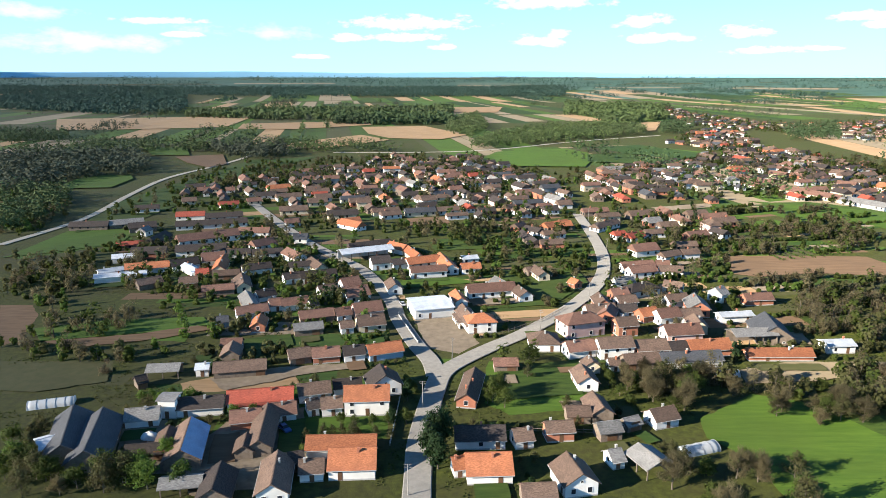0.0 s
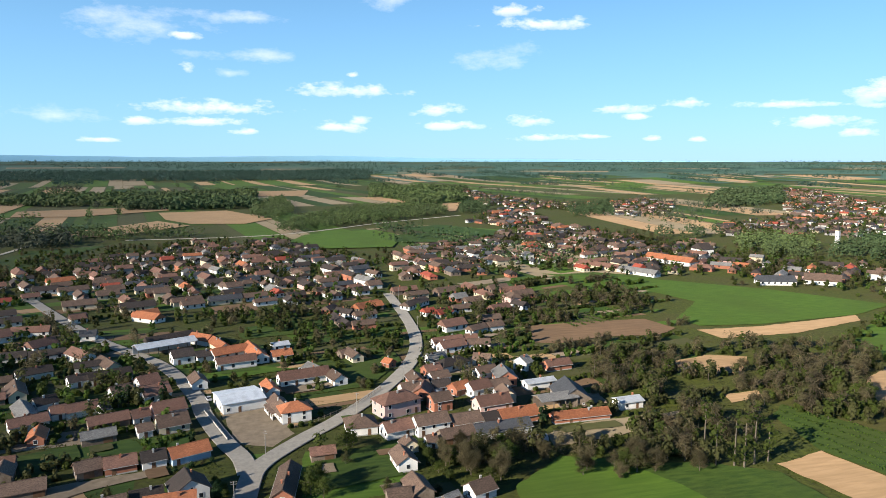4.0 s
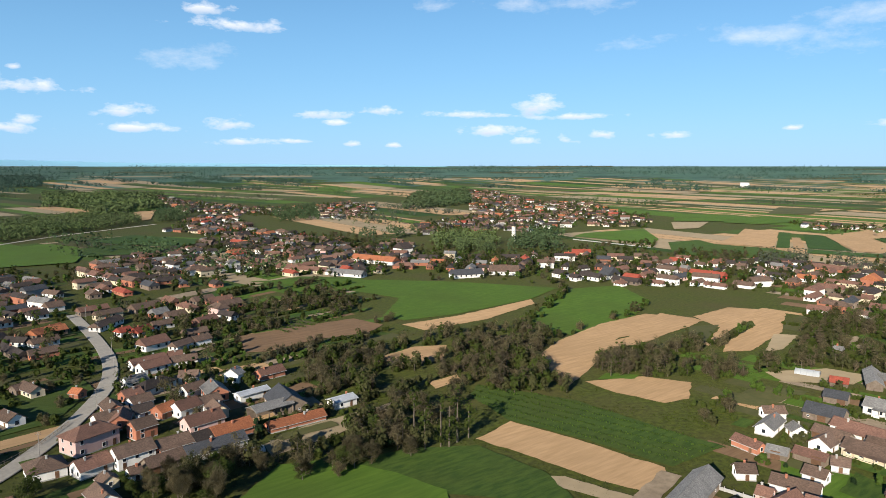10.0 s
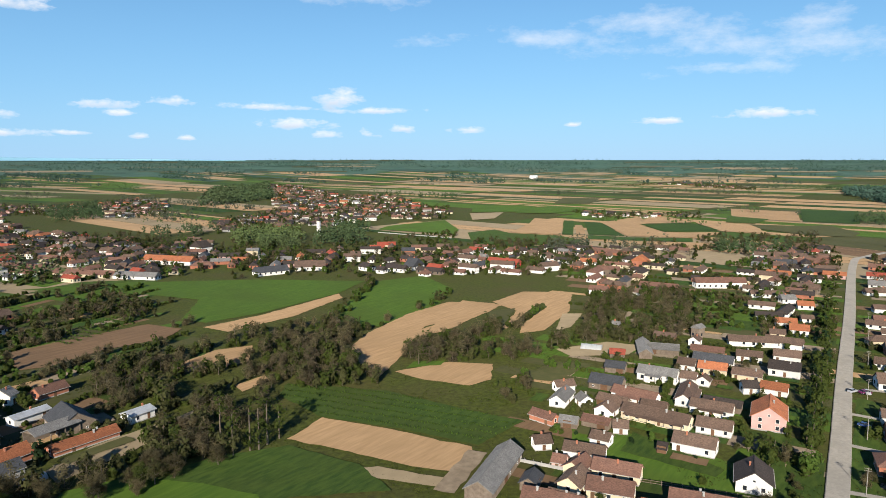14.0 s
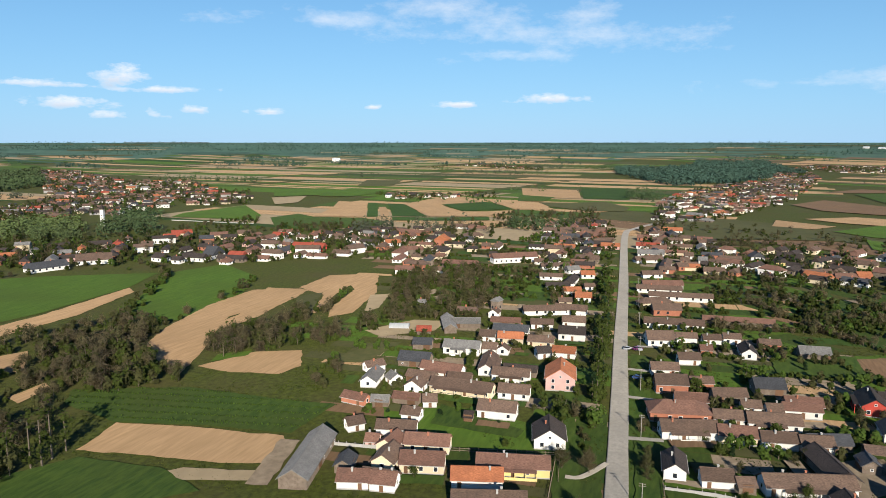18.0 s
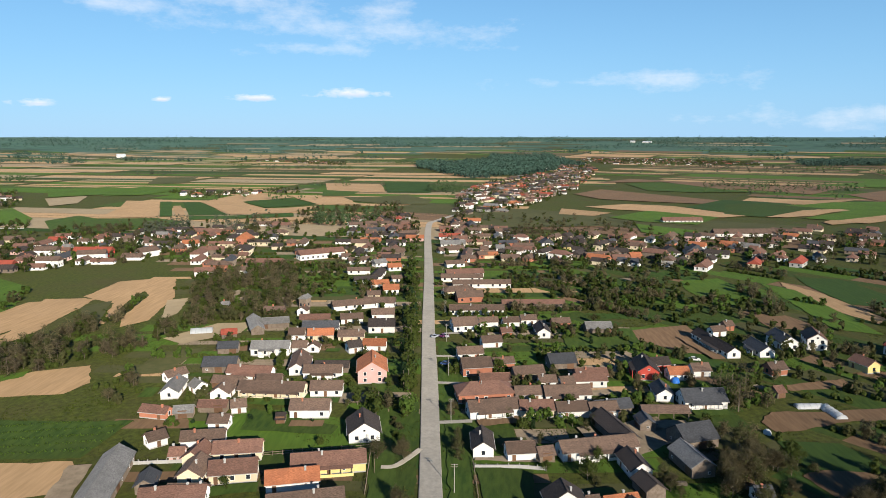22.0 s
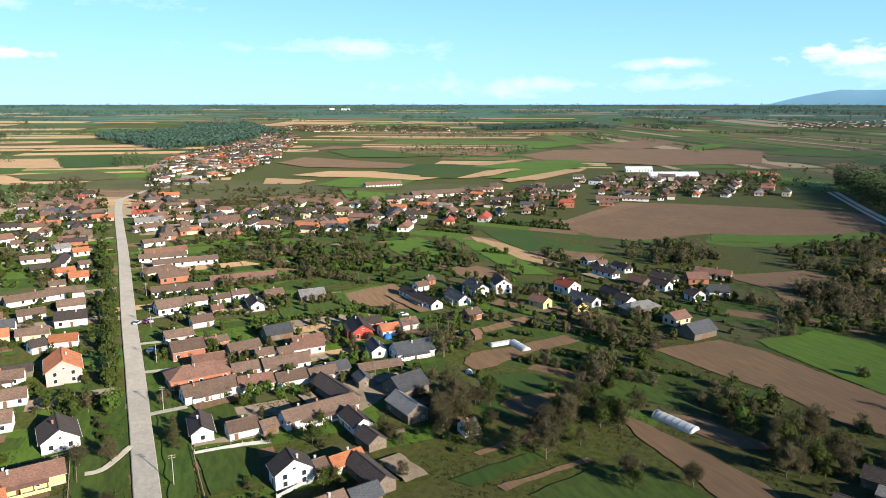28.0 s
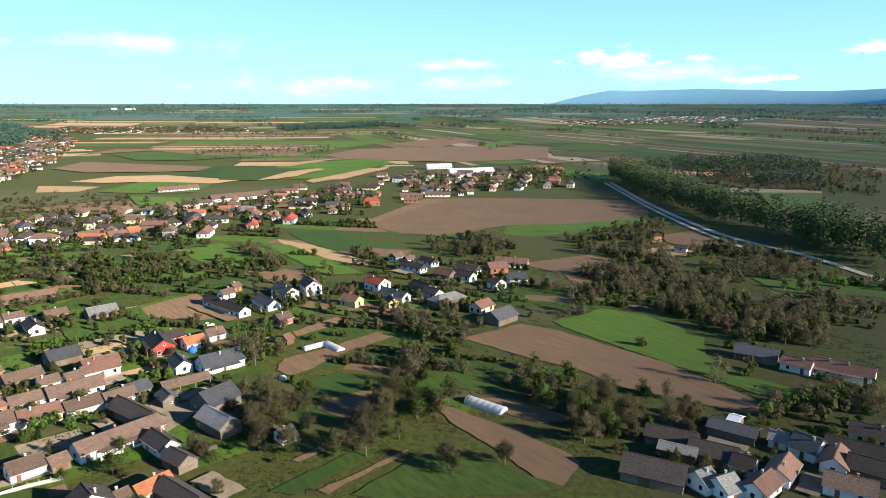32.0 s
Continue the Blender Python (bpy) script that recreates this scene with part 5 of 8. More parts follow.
house(401.5, 49.0, -68, 5.7, 4.5, 2.5, 'gable', 'brown', 'white')
house(386.1, 56.5, -72, 9.4, 5.4, 2.6, 'gable', 'orange', 'white')
house(370.7, 48.2, -80, 8.1, 6.3, 3.0, 'gable', 'orange', 'white')
house(358.3, 55.8, -77, 6.4, 5.0, 2.6, 'gable', 'brown', 'cream')
house(341.1, 50.1, 89, 15.1, 6.3, 2.8, 'gable', 'brown', 'white')
house(317.4, 45.1, -82, 10.3, 5.9, 3.0, 'gable', 'brown', 'white')
house(296.2, 42.7, -85, 11.2, 7.2, 3.2, 'gable', 'dark', 'white')
house(269.5, 41.8, -89, 8.8, 5.4, 2.5, 'gable', 'orange', 'white')
house(236.8, 37.8, 9, 13.9, 9.9, 4.5, 'gable', 'orange', 'pink')
house(266.0, 49.7, -62, 5.3, 5.4, 2.7, 'gable', 'dark', 'white')
house(242.6, 53.3, -87, 12.0, 4.5, 2.3, 'gable', 'dark', 'wood')
house(406.6, 10.7, -87, 24.2, 5.4, 2.5, 'gable', 'brown', 'white')
house(511.7, 20.3, -57, 11.4, 5.4, 3.0, 'gable', 'brown', 'white')
house(485.9, 9.4, -2, 35.5, 6.3, 3.0, 'gable', 'brown', 'white')
house(486.0, -5.4, -78, 13.2, 5.4, 2.6, 'gable', 'orange', 'cream')
house(452.3, 16.7, -70, 12.4, 5.4, 2.6, 'gable', 'brown', 'white')
house(471.1, 8.3, -73, 9.8, 5.4, 2.7, 'gable', 'brown', 'brick')
house(420.3, 9.5, -76, 22.6, 6.3, 2.6, 'gable', 'redbrown', 'white')
house(389.5, -0.9, -85, 32.3, 5.4, 2.6, 'gable', 'brown', 'white')
house(370.2, 11.7, -63, 17.4, 6.3, 2.9, 'hip', 'brown', 'cream')
house(355.1, 5.6, -76, 13.3, 7.2, 3.2, 'gable', 'brown', 'brick')
house(329.3, 1.6, -86, 26.0, 5.4, 2.6, 'gable', 'brown', 'white')
house(300.7, 6.9, -74, 11.1, 8.1, 3.0, 'gable', 'brown', 'white')
house(307.8, -3.7, -79, 8.5, 4.5, 2.4, 'gable', 'brown', 'white')
house(308.3, -13.8, -76, 7.2, 4.5, 2.4, 'gable', 'brown', 'white')
house(310.4, -21.8, -82, 6.9, 4.5, 3.0, 'gable', 'brown', 'white')
house(344.8, -26.6, -87, 30.8, 4.5, 2.2, 'gable', 'redbrown', 'wood')
house(291.9, -11.2, -78, 4.5, 4.2, 2.2, 'gable', 'redbrown', 'brick')
house(294.3, -26.7, 4, 11.9, 5.4, 2.7, 'gable', 'dark', 'white')
house(308.0, -36.0, -78, 8.2, 4.5, 2.4, 'gable', 'brown', 'brick')
house(276.5, -4.6, -76, 8.0, 5.4, 2.5, 'gable', 'brown', 'white')
house(260.7, 3.8, -78, 9.7, 5.4, 2.6, 'gable', 'brown', 'white')
house(243.1, 1.3, -78, 10.5, 7.2, 3.4, 'gable', 'brown', 'brick')
house(249.7, -8.6, -74, 7.6, 4.5, 2.4, 'gable', 'brown', 'brick')
house(239.3, -17.0, -75, 10.7, 5.4, 2.5, 'gable', 'brown', 'wood')
house(230.4, -5.2, -82, 10.0, 5.4, 2.6, 'gable', 'redbrown', 'white')
house(251.8, -30.0, -78, 9.8, 7.2, 2.7, 'gable', 'slate', 'wood')
house(218.9, -1.7, -79, 18.3, 9.0, 3.0, 'hip', 'redbrown', 'brick')
house(230.3, -22.9, -82, 5.7, 4.5, 2.6, 'gable', 'brown', 'white')
house(229.3, -29.4, -78, 4.5, 4.5, 2.6, 'gable', 'brown', 'white')
house(218.6, -15.8, -82, 8.7, 5.4, 2.6, 'gable', 'brown', 'white')
house(218.8, -28.2, -82, 14.8, 6.3, 2.8, 'gable', 'brown', 'white')
house(237.6, -38.7, -82, 10.9, 5.4, 2.6, 'gable', 'redbrown', 'brick')
house(231.7, -37.5, -83, 11.0, 4.5, 2.8, 'gable', 'redbrown', 'white')
house(205.1, -4.3, -75, 15.8, 6.3, 2.8, 'gable', 'brown', 'white')
house(206.1, -17.5, -85, 10.1, 5.9, 2.6, 'gable', 'redbrown', 'cream')
house(205.8, -28.1, -81, 9.4, 5.4, 2.5, 'gable', 'brown', 'white')
house(206.3, -37.5, -79, 8.4, 5.4, 2.5, 'gable', 'brown', 'white')
house(180.3, -1.0, 3, 10.6, 5.4, 2.8, 'gable', 'dark', 'white')
house(176.5, -10.9, -80, 7.5, 5.4, 2.5, 'gable', 'brown', 'white')
house(175.7, -17.4, -73, 4.2, 4.0, 2.1, 'gable', 'brown', 'wood')
house(179.4, -31.6, -75, 21.3, 5.9, 2.7, 'gable', 'brown', 'white')
house(191.8, -38.7, 16, 17.7, 6.3, 2.6, 'gable', 'dark', 'wood')
house(170.1, -39.6, 11, 9.5, 5.4, 2.6, 'gable', 'dark', 'white')
house(159.1, -40.7, 16, 6.9, 5.0, 2.4, 'gable', 'dark', 'wood')
house(148.6, -19.3, 7, 5.9, 8.6, 4.0, 'gable', 'dark', 'white')
house(149.4, -25.7, -76, 2.9, 4.5, 2.5, 'gable', 'brown', 'cream')
house(150.3, -32.2, -74, 8.0, 4.5, 2.4, 'gable', 'orange', 'cream')
house(142.4, -36.2, 15, 13.3, 5.4, 2.6, 'gable', 'dark', 'wood')
house(133.1, -24.7, -75, 6.6, 5.4, 2.5, 'gable', 'brown', 'brick')
house(134.1, -32.3, -76, 6.7, 5.4, 2.5, 'gable', 'slate', 'wood')
house(132.4, -14.1, -78, 6.7, 5.4, 2.5, 'gable', 'redbrown', 'wood')
house(135.1, -5.9, 17, 5.4, 5.4, 2.5, 'gable', 'brown', 'white')
house(172.9, -54.7, 13, 11.9, 6.3, 3.0, 'gable', 'grey', 'wood')
house(187.9, -59.2, -70, 10.5, 9.0, 2.8, 'gable', 'slate', 'wood')
house(205.7, -56.0, -88, 13.8, 5.4, 2.6, 'open', 'brown', 'wood')
house(156.6, -66.1, -86, 3.9, 4.5, 2.2, 'gable', 'slate', 'white')
house(244.8, -59.3, -3, 13.5, 7.2, 3.4, 'gable', 'dark', 'red')
house(249.9, -65.2, -75, 6.6, 5.4, 3.0, 'gable', 'dark', 'red')
house(240.8, -69.4, -83, 7.1, 5.4, 2.6, 'gable', 'orange', 'white')
house(245.4, -78.3, -81, 6.4, 5.4, 2.5, 'gable', 'brown', 'white')
house(222.6, -59.6, -1, 9.3, 5.4, 2.6, 'gable', 'slate', 'white')
house(216.6, -70.4, -84, 13.5, 8.1, 2.7, 'gable', 'slate', 'white')
house(299.8, -51.3, -84, 11.1, 6.3, 2.5, 'gable', 'grey', 'wood')
house(278.6, -94.7, 11, 28.3, 5.4, 2.6, 'gable', 'dark', 'white')
house(297.1, -101.3, -73, 6.4, 4.5, 2.6, 'gable', 'brown', 'white')
house(306.5, -108.8, -72, 4.2, 4.5, 2.5, 'gable', 'brown', 'brick')
house(282.8, -122.8, 3, 13.3, 7.2, 3.4, 'gable', 'slate', 'white')
house(272.9, -109.9, 6, 13.2, 5.9, 2.6, 'gable', 'slate', 'white')
house(282.6, -135.2, -12, 11.3, 7.2, 4.5, 'gable', 'redbrown', 'white')
house(247.9, -105.8, -73, 6.4, 5.4, 2.6, 'gable', 'brown', 'brick')
house(270.1, -162.6, 9, 10.2, 7.2, 3.7, 'gable', 'red', 'white')
house(253.9, -140.1, 18, 8.5, 5.4, 3.0, 'gable', 'redbrown', 'yellow')
house(251.1, -159.9, 13, 14.2, 5.4, 2.6, 'gable', 'slate', 'white')
house(242.8, -153.1, -11, 5.4, 4.5, 2.7, 'gable', 'slate', 'yellow')
house(314.8, -202.1, -78, 6.5, 5.4, 3.0, 'gable', 'brown', 'white')
house(292.1, -196.6, 11, 16.8, 5.4, 2.6, 'gable', 'dark', 'white')
house(296.6, -210.4, 4, 10.9, 5.0, 2.6, 'gable', 'dark', 'white')
house(307.2, -205.2, -87, 5.5, 4.5, 2.5, 'gable', 'brown', 'white')
house(269.4, -215.1, 18, 12.5, 6.3, 2.7, 'gable', 'dark', 'white')
house(261.3, -206.2, 12, 12.0, 5.4, 2.6, 'gable', 'dark', 'white')
house(268.1, -200.4, 13, 9.5, 6.3, 2.6, 'gable', 'redbrown', 'wood')
house(262.9, -229.1, 70, 9.6, 7.2, 3.0, 'gable', 'redbrown', 'brick')
house(239.3, -208.6, -3, 6.5, 6.3, 2.8, 'gable', 'redbrown', 'white')
house(214.4, -178.8, -78, 8.7, 6.3, 2.8, 'gable', 'redbrown', 'cream')
house(199.4, -175.9, -80, 12.0, 8.1, 2.7, 'gable', 'slate', 'wood')
house(232.1, -174.3, -86, 15.7, 7.2, 2.6, 'hip', 'grey', 'wood')
house(243.8, -175.2, 7, 8.3, 5.4, 2.6, 'gable', 'dark', 'white')
house(255.5, -177.3, 1, 12.3, 5.4, 2.5, 'gable', 'dark', 'wood')
house(225.3, -97.5, -70, 3.2, 4.0, 2.2, 'gable', 'redbrown', 'wood')
house(198.0, -48.6, 4, 6.0, 4.5, 2.2, 'gable', 'slate', 'wood')
house(208.9, -40.9, -74, 11.4, 5.4, 2.3, 'gable', 'slate', 'wood')
house(116.6, -217.0, 22, 13.2, 6.3, 2.5, 'gable', 'slate', 'wood')
house(103.2, -217.8, 9, 8.8, 5.4, 2.6, 'gable', 'redbrown', 'white')
house(89.7, -159.3, 18, 11.6, 6.3, 2.7, 'open', 'slate', 'wood')
house(92.4, -164.5, 13, 2.6, 5.4, 2.6, 'gable', 'metal', 'wood')
house(80.4, -164.1, 20, 4.1, 4.5, 2.5, 'gable', 'grey', 'white')
house(73.8, -165.3, 4, 6.2, 7.2, 2.7, 'gable', 'slate', 'white')
house(91.7, -138.7, 25, 8.7, 4.5, 2.5, 'open', 'grey', 'wood')
house(88.8, -125.8, 26, 13.7, 8.1, 2.5, 'gable', 'dark', 'wood')
house(96.9, -143.3, 26, 12.1, 5.4, 2.5, 'gable', 'dark', 'wood')
house(85.7, -144.2, 23, 10.9, 6.3, 2.6, 'gable', 'dark', 'wood')
house(78.4, -145.1, 15, 4.9, 5.4, 2.5, 'gable', 'dark', 'white')
house(80.2, -131.3, 83, 4.5, 6.3, 2.5, 'gable', 'grey', 'white')
house(75.8, -132.9, 80, 5.0, 6.3, 2.5, 'gable', 'grey', 'white')
house(70.9, -139.3, -84, 8.6, 5.4, 2.7, 'gable', 'redbrown', 'white')
house(71.9, -149.9, -76, 9.6, 5.4, 2.5, 'gable', 'redbrown', 'white')
house(266.0, -361.0, -32, 6.2, 6.6, 4.2, 'gable', 'dark', 'orange')
house(238.0, -348.5, 24, 6.5, 4.6, 2.4, 'gable', 'dark', 'white')
house(-188.3, 530.9, 22, 14, 5.8, 2.9, 'gable', 'dark', 'cream')
house(-171.1, 506.2, 105, 12, 5.8, 2.5, 'gable', 'dark', 'white')
house(-187.1, 504, 105, 14, 5.8, 2.5, 'gable', 'brown', 'wood')
house(-140.6, 455.5, 26, 12, 5.8, 2.7, 'gable', 'red', 'white')
house(-188.7, 441.4, 18, 14, 6.4, 2.5, 'gable', 'dark', 'white')
house(-167.8, 384, 26, 14, 7.0, 2.9, 'gable', 'dark', 'wood')
house(-125.4, 491.9, 18, 14, 7.0, 2.7, 'gable', 'dark', 'white')
house(-119.3, 506.3, 22, 12, 6.4, 2.7, 'gable', 'brown', 'white')
house(-158.2, 497.5, 112, 14, 5.8, 2.7, 'gable', 'redbrown', 'wood')
house(-151.9, 527.7, 112, 12, 6.4, 2.7, 'gable', 'dark', 'wood')
house(-150, 476, 105, 17, 5.8, 2.5, 'gable', 'dark', 'wood')
house(-128, 470, 26, 9, 5.8, 2.5, 'gable', 'redbrown', 'cream')
house(-108, 486, 26, 17, 7.0, 2.7, 'gable', 'brown', 'white')
house(-172, 470, 22, 9, 6.4, 2.5, 'gable', 'brown', 'cream')
house(65.7, -172.3, 18, 13, 6.5, 2.6, 'gable', 'dark', 'wood')
house(67.2, -185.1, 16, 10, 6, 2.6, 'gable', 'dark', 'white')
house(66.6, -164.3, -74, 9, 5.5, 2.6, 'gable', 'redbrown', 'white')
house(58.4, -166.6, 15, 12, 6.5, 2.6, 'gable', 'dark', 'wood')
house(59.2, -154.7, 20, 10, 6, 2.6, 'gable', 'brown', 'white')
house(92.7, -224.9, 14, 18, 6, 2.6, 'gable', 'redbrown', 'white')

# ---------------------------------------------------------------- trees
def leaf_cards(centres, sizes, r, per, sigma):
    """Small bent leaf sprays round the given centres."""
    v, f = [], []
    mean = sum((Vector(c) for c in centres), Vector()) / len(centres)
    for (cx, cy, cz), s in zip(centres, sizes):
        for _ in range(per):
            p = Vector((r.gauss(cx, sigma * s), r.gauss(cy, sigma * s), r.gauss(cz, sigma * s * 0.8)))
            d = (p - Vector((cx, cy, cz))).normalized() * 0.7 + (p - mean).normalized() * 0.7 + Vector((r.gauss(0, 0.3), r.gauss(0, 0.3), r.gauss(0.1, 0.3)))
            a = d.cross(Vector((r.uniform(-1, 1), r.uniform(-1, 1), r.uniform(-1, 1)))).normalized()
            b = d.cross(a).normalized()
            q = r.uniform(0.16, 0.31)
            n = len(v)
            v += [p - a * q, p + b * q * 0.7, p + a * q, p - b * q * 0.7]
            f.append((n, n + 1, n + 2, n + 3))
    return v, f


def cone(v, f, p, q, r0, r1, sides=5):
    d = (q - p).normalized()
    u = d.orthogonal().normalized()
    w = d.cross(u)
    b = len(v)
    for c, rad in ((p, r0), (q, r1)):
        for i in range(sides):
            a = 2 * math.pi * i / sides
            v.append(c + (u * math.cos(a) + w * math.sin(a)) * rad)
    for i in range(sides):
        j = (i + 1) % sides
        f.append((b + i, b + j, b + sides + j, b + sides + i))


def make_tree(name, seed, height, spread, trunk, leafmat, label, category, leaves=40, per=22, twigs=0, narrow=1.0):
    r = random.Random(seed)
    base = new(name)
    base.empty_display_size = 0.3
    v, f = [], []
    lean = Vector((r.uniform(-0.4, 0.4), r.uniform(-0.4, 0.4), 0))
    topp = Vector((0, 0, height * 0.8)) + lean
    mid = Vector((0, 0, trunk)) + lean * 0.3
    cone(v, f, Vector((0, 0, -0.2)), mid, height * 0.022 + 0.05, height * 0.016 + 0.03, 6)
    cone(v, f, mid, topp, height * 0.016 + 0.03, 0.02, 5)
    tips = []
    nb = 9 if height > 4 else 6
    tv, tf = [], []
    for i in range(nb):
        k = 0.05 + 0.85 * i / nb
        p = mid.lerp(topp, k)
        a = i * 2.4 + r.uniform(-0.5, 0.5)
        ln = spread * (1.0 - 0.55 * k) * r.uniform(0.75, 1.1) * narrow
        q = p + Vector((math.cos(a) * ln, math.sin(a) * ln, ln * r.uniform(0.35, 0.9) / max(0.35, narrow)))
        q.z = min(q.z, height)
        cone(v, f, p, q, height * 0.009 + 0.02, 0.015, 4)
        tips += [p.lerp(q, 0.6), q]
        for j in range(3):
            s = p.lerp(q, r.uniform(0.35, 0.9))
            e = s + Vector((r.uniform(-1, 1), r.uniform(-1, 1), r.uniform(0.1, 1.0))) * ln * 0.4
            cone(v, f, s, e, 0.03, 0.01, 3)
            tips.append(e)
    tips += [topp, topp + Vector((0, 0, height * 0.12))]
    child("trunk", pydata("trunk", v, f, "bark"), base, label="dark bare trunk and limbs")
    if twigs:
        for t in tips:
            for _ in range(twigs):
                s = t + Vector((r.gauss(0, 0.35), r.gauss(0, 0.35), r.gauss(0, 0.3))) * spread * 0.3
                e = s + Vector((r.uniform(-1, 1), r.uniform(-1, 1), r.uniform(0.0, 1.3))) * r.uniform(0.5, 1.5)
                d = (e - s).normalized()
                w = d.orthogonal().normalized() * r.uniform(0.025, 0.055)
                n = len(tv)
                tv += [s - w, s + w, e]
                tf.append((n, n + 1, n + 2))
        tagged(child("branchwork", pydata("branchwork", tv, tf, "l_twig"), base), kind="stuff")
    if leaves:
        cs = [r.choice(tips) + Vector((r.gauss(0, 0.16), r.gauss(0, 0.16), r.gauss(0, 0.13))) * spread for _ in range(leaves)]
        lv, lf = leaf_cards(cs, [r.uniform(0.5, 1.2) for _ in cs], r, per, 0.15 * spread + 0.16)
        lv = [p if p.z > 0.15 else Vector((p.x, p.y, 0.15 + r.random() * 0.3)) for p in lv]
        child("crown", pydata("crown", lv, lf, leafmat), base)
    tagged(base, label, category)
    base.matrix_basis = pose(0, -400 - seed * 12, 0)
    return base


PROTO = {
    "fresh": [make_tree("tree", 1, 8.5, 3.2, 0.9, "l_fresh", "broadleaf tree in fresh light green spring leaf", "tree", 54, 30),
              make_tree("tree", 2, 7.0, 2.8, 0.7, "l_fresh", "young broadleaf tree in fresh light green leaf", "tree", 42, 30)],
    "mid": [make_tree("tree", 3, 9.0, 3.4, 1.0, "l_mid", "round-crowned broadleaf tree in green leaf", "tree", 56, 30),
            make_tree("tree", 4, 6.5, 2.8, 0.6, "l_mid", "low fruit tree in green leaf", "tree", 42, 30)],
    "deep": [make_tree("tree", 5, 9.5, 2.4, 0.4, "l_deep", "tall dark green garden conifer", "tree", 80, 30, narrow=0.6)],
    "bare": [make_tree("tree", 6, 9.5, 3.6, 1.0, "l_olive", "nearly bare tree with grey-brown twigs and first buds", "tree", 20, 10, twigs=60),
             make_tree("tree", 7, 8.0, 3.0, 0.8, "l_twig", "bare tree with a haze of brown twigs", "tree", 6, 6, twigs=66)],
    "rust": [make_tree("tree", 8, 7.0, 3.2, 0.5, "l_rust", "bare tree with reddish-brown budding twigs", "tree", 14, 10, twigs=55)],
    "olive": [make_tree("tree", 9, 8.5, 3.2, 0.8, "l_olive", "tree in thin olive-green young leaf", "tree", 46, 22, twigs=12)],
    "poplar": [make_tree("tree", 10, 17, 3.6, 1.8, "l_mid", "tall slender poplar in young leaf", "tree", 80, 24, twigs=6, narrow=0.6),
               make_tree("tree", 11, 15, 3.2, 1.8, "l_olive", "tall slender poplar just coming into leaf", "tree", 70, 22, twigs=8, narrow=0.6)],
    "bush": [make_tree("bush", 12, 3.0, 1.8, 0.3, "l_mid", "dense rounded green garden bush", "bush", 36, 36),
             make_tree("bush", 13, 2.4, 1.6, 0.3, "l_deep", "dark green evergreen hedge bush", "bush", 34, 36),
             make_tree("bush", 14, 3.2, 1.9, 0.3, "l_olive", "straggly half-bare olive-brown bush", "bush", 28, 18, twigs=10)],
    "blossom": [make_tree("tree", 15, 4.5, 2.0, 0.5, "l_blossom", "small fruit tree in white blossom", "tree", 30, 20)],
}
USED = set()
MIX = {
    "scrub": ("bare", "bare", "bare", "rust", "olive", "olive", "olive", "mid", "mid", "bush", "bush", "bush", "rust"),
    "bush": ("bush", "bush", "bush", "mid", "olive", "bare", "fresh"),
    "leafy": ("fresh", "mid", "mid", "bush", "bare", "olive", "mid"),
    "wild": ("bare", "bare", "bare", "rust", "rust", "olive", "olive", "bush", "bush", "mid"),
    "street": ("mid", "deep", "mid", "bush", "fresh"),
    "tall": ("poplar", "poplar", "poplar", "olive", "bare"),
    "yard": ("mid", "mid", "bush", "bush", "bush", "bare", "bare", "fresh", "olive", "olive", "deep", "mid", "bush", "olive"),
}


SEEDS = []


def specimen(kind, x, y, scale):
    SEEDS.append((kind, x, y, scale))


def plant(kind, x, y, scale=1.0):
    if any(inside((x, y), p) for p in BARE if abs(p[0][0] - x) < 250 and abs(p[0][1] - y) < 250):
        return
    SEEDS.append((kind, x, y, scale * rng.uniform(0.6, 1.15)))


def grow(kind, x, y, s):
    proto = rng.choice(PROTO[kind])
    m = pose(x, y, 0, 0, 0, rng.uniform(0, 360))
    if proto in USED:
        ob = copy_thing(proto, m)
    else:
        USED.add(proto)
        ob = proto
        ob.matrix_basis = m
    ob.scale = (s, s, s * rng.uniform(0.9, 1.15))
    return ob


SHAPE = {"fresh": (6.5, 2.3, "l_fresh"), "mid": (6.5, 2.4, "l_mid"), "deep": (7.5, 1.6, "l_deep"), "bare": (7.5, 2.8, "l_twig"), "rust": (6.5, 2.7, "l_rust"), "olive": (7.0, 2.5, "l_olive"),
         "poplar": (16, 2.6, "l_mid"), "bush": (2.8, 1.7, "l_mid"), "blossom": (4.5, 1.8, "l_blossom")}


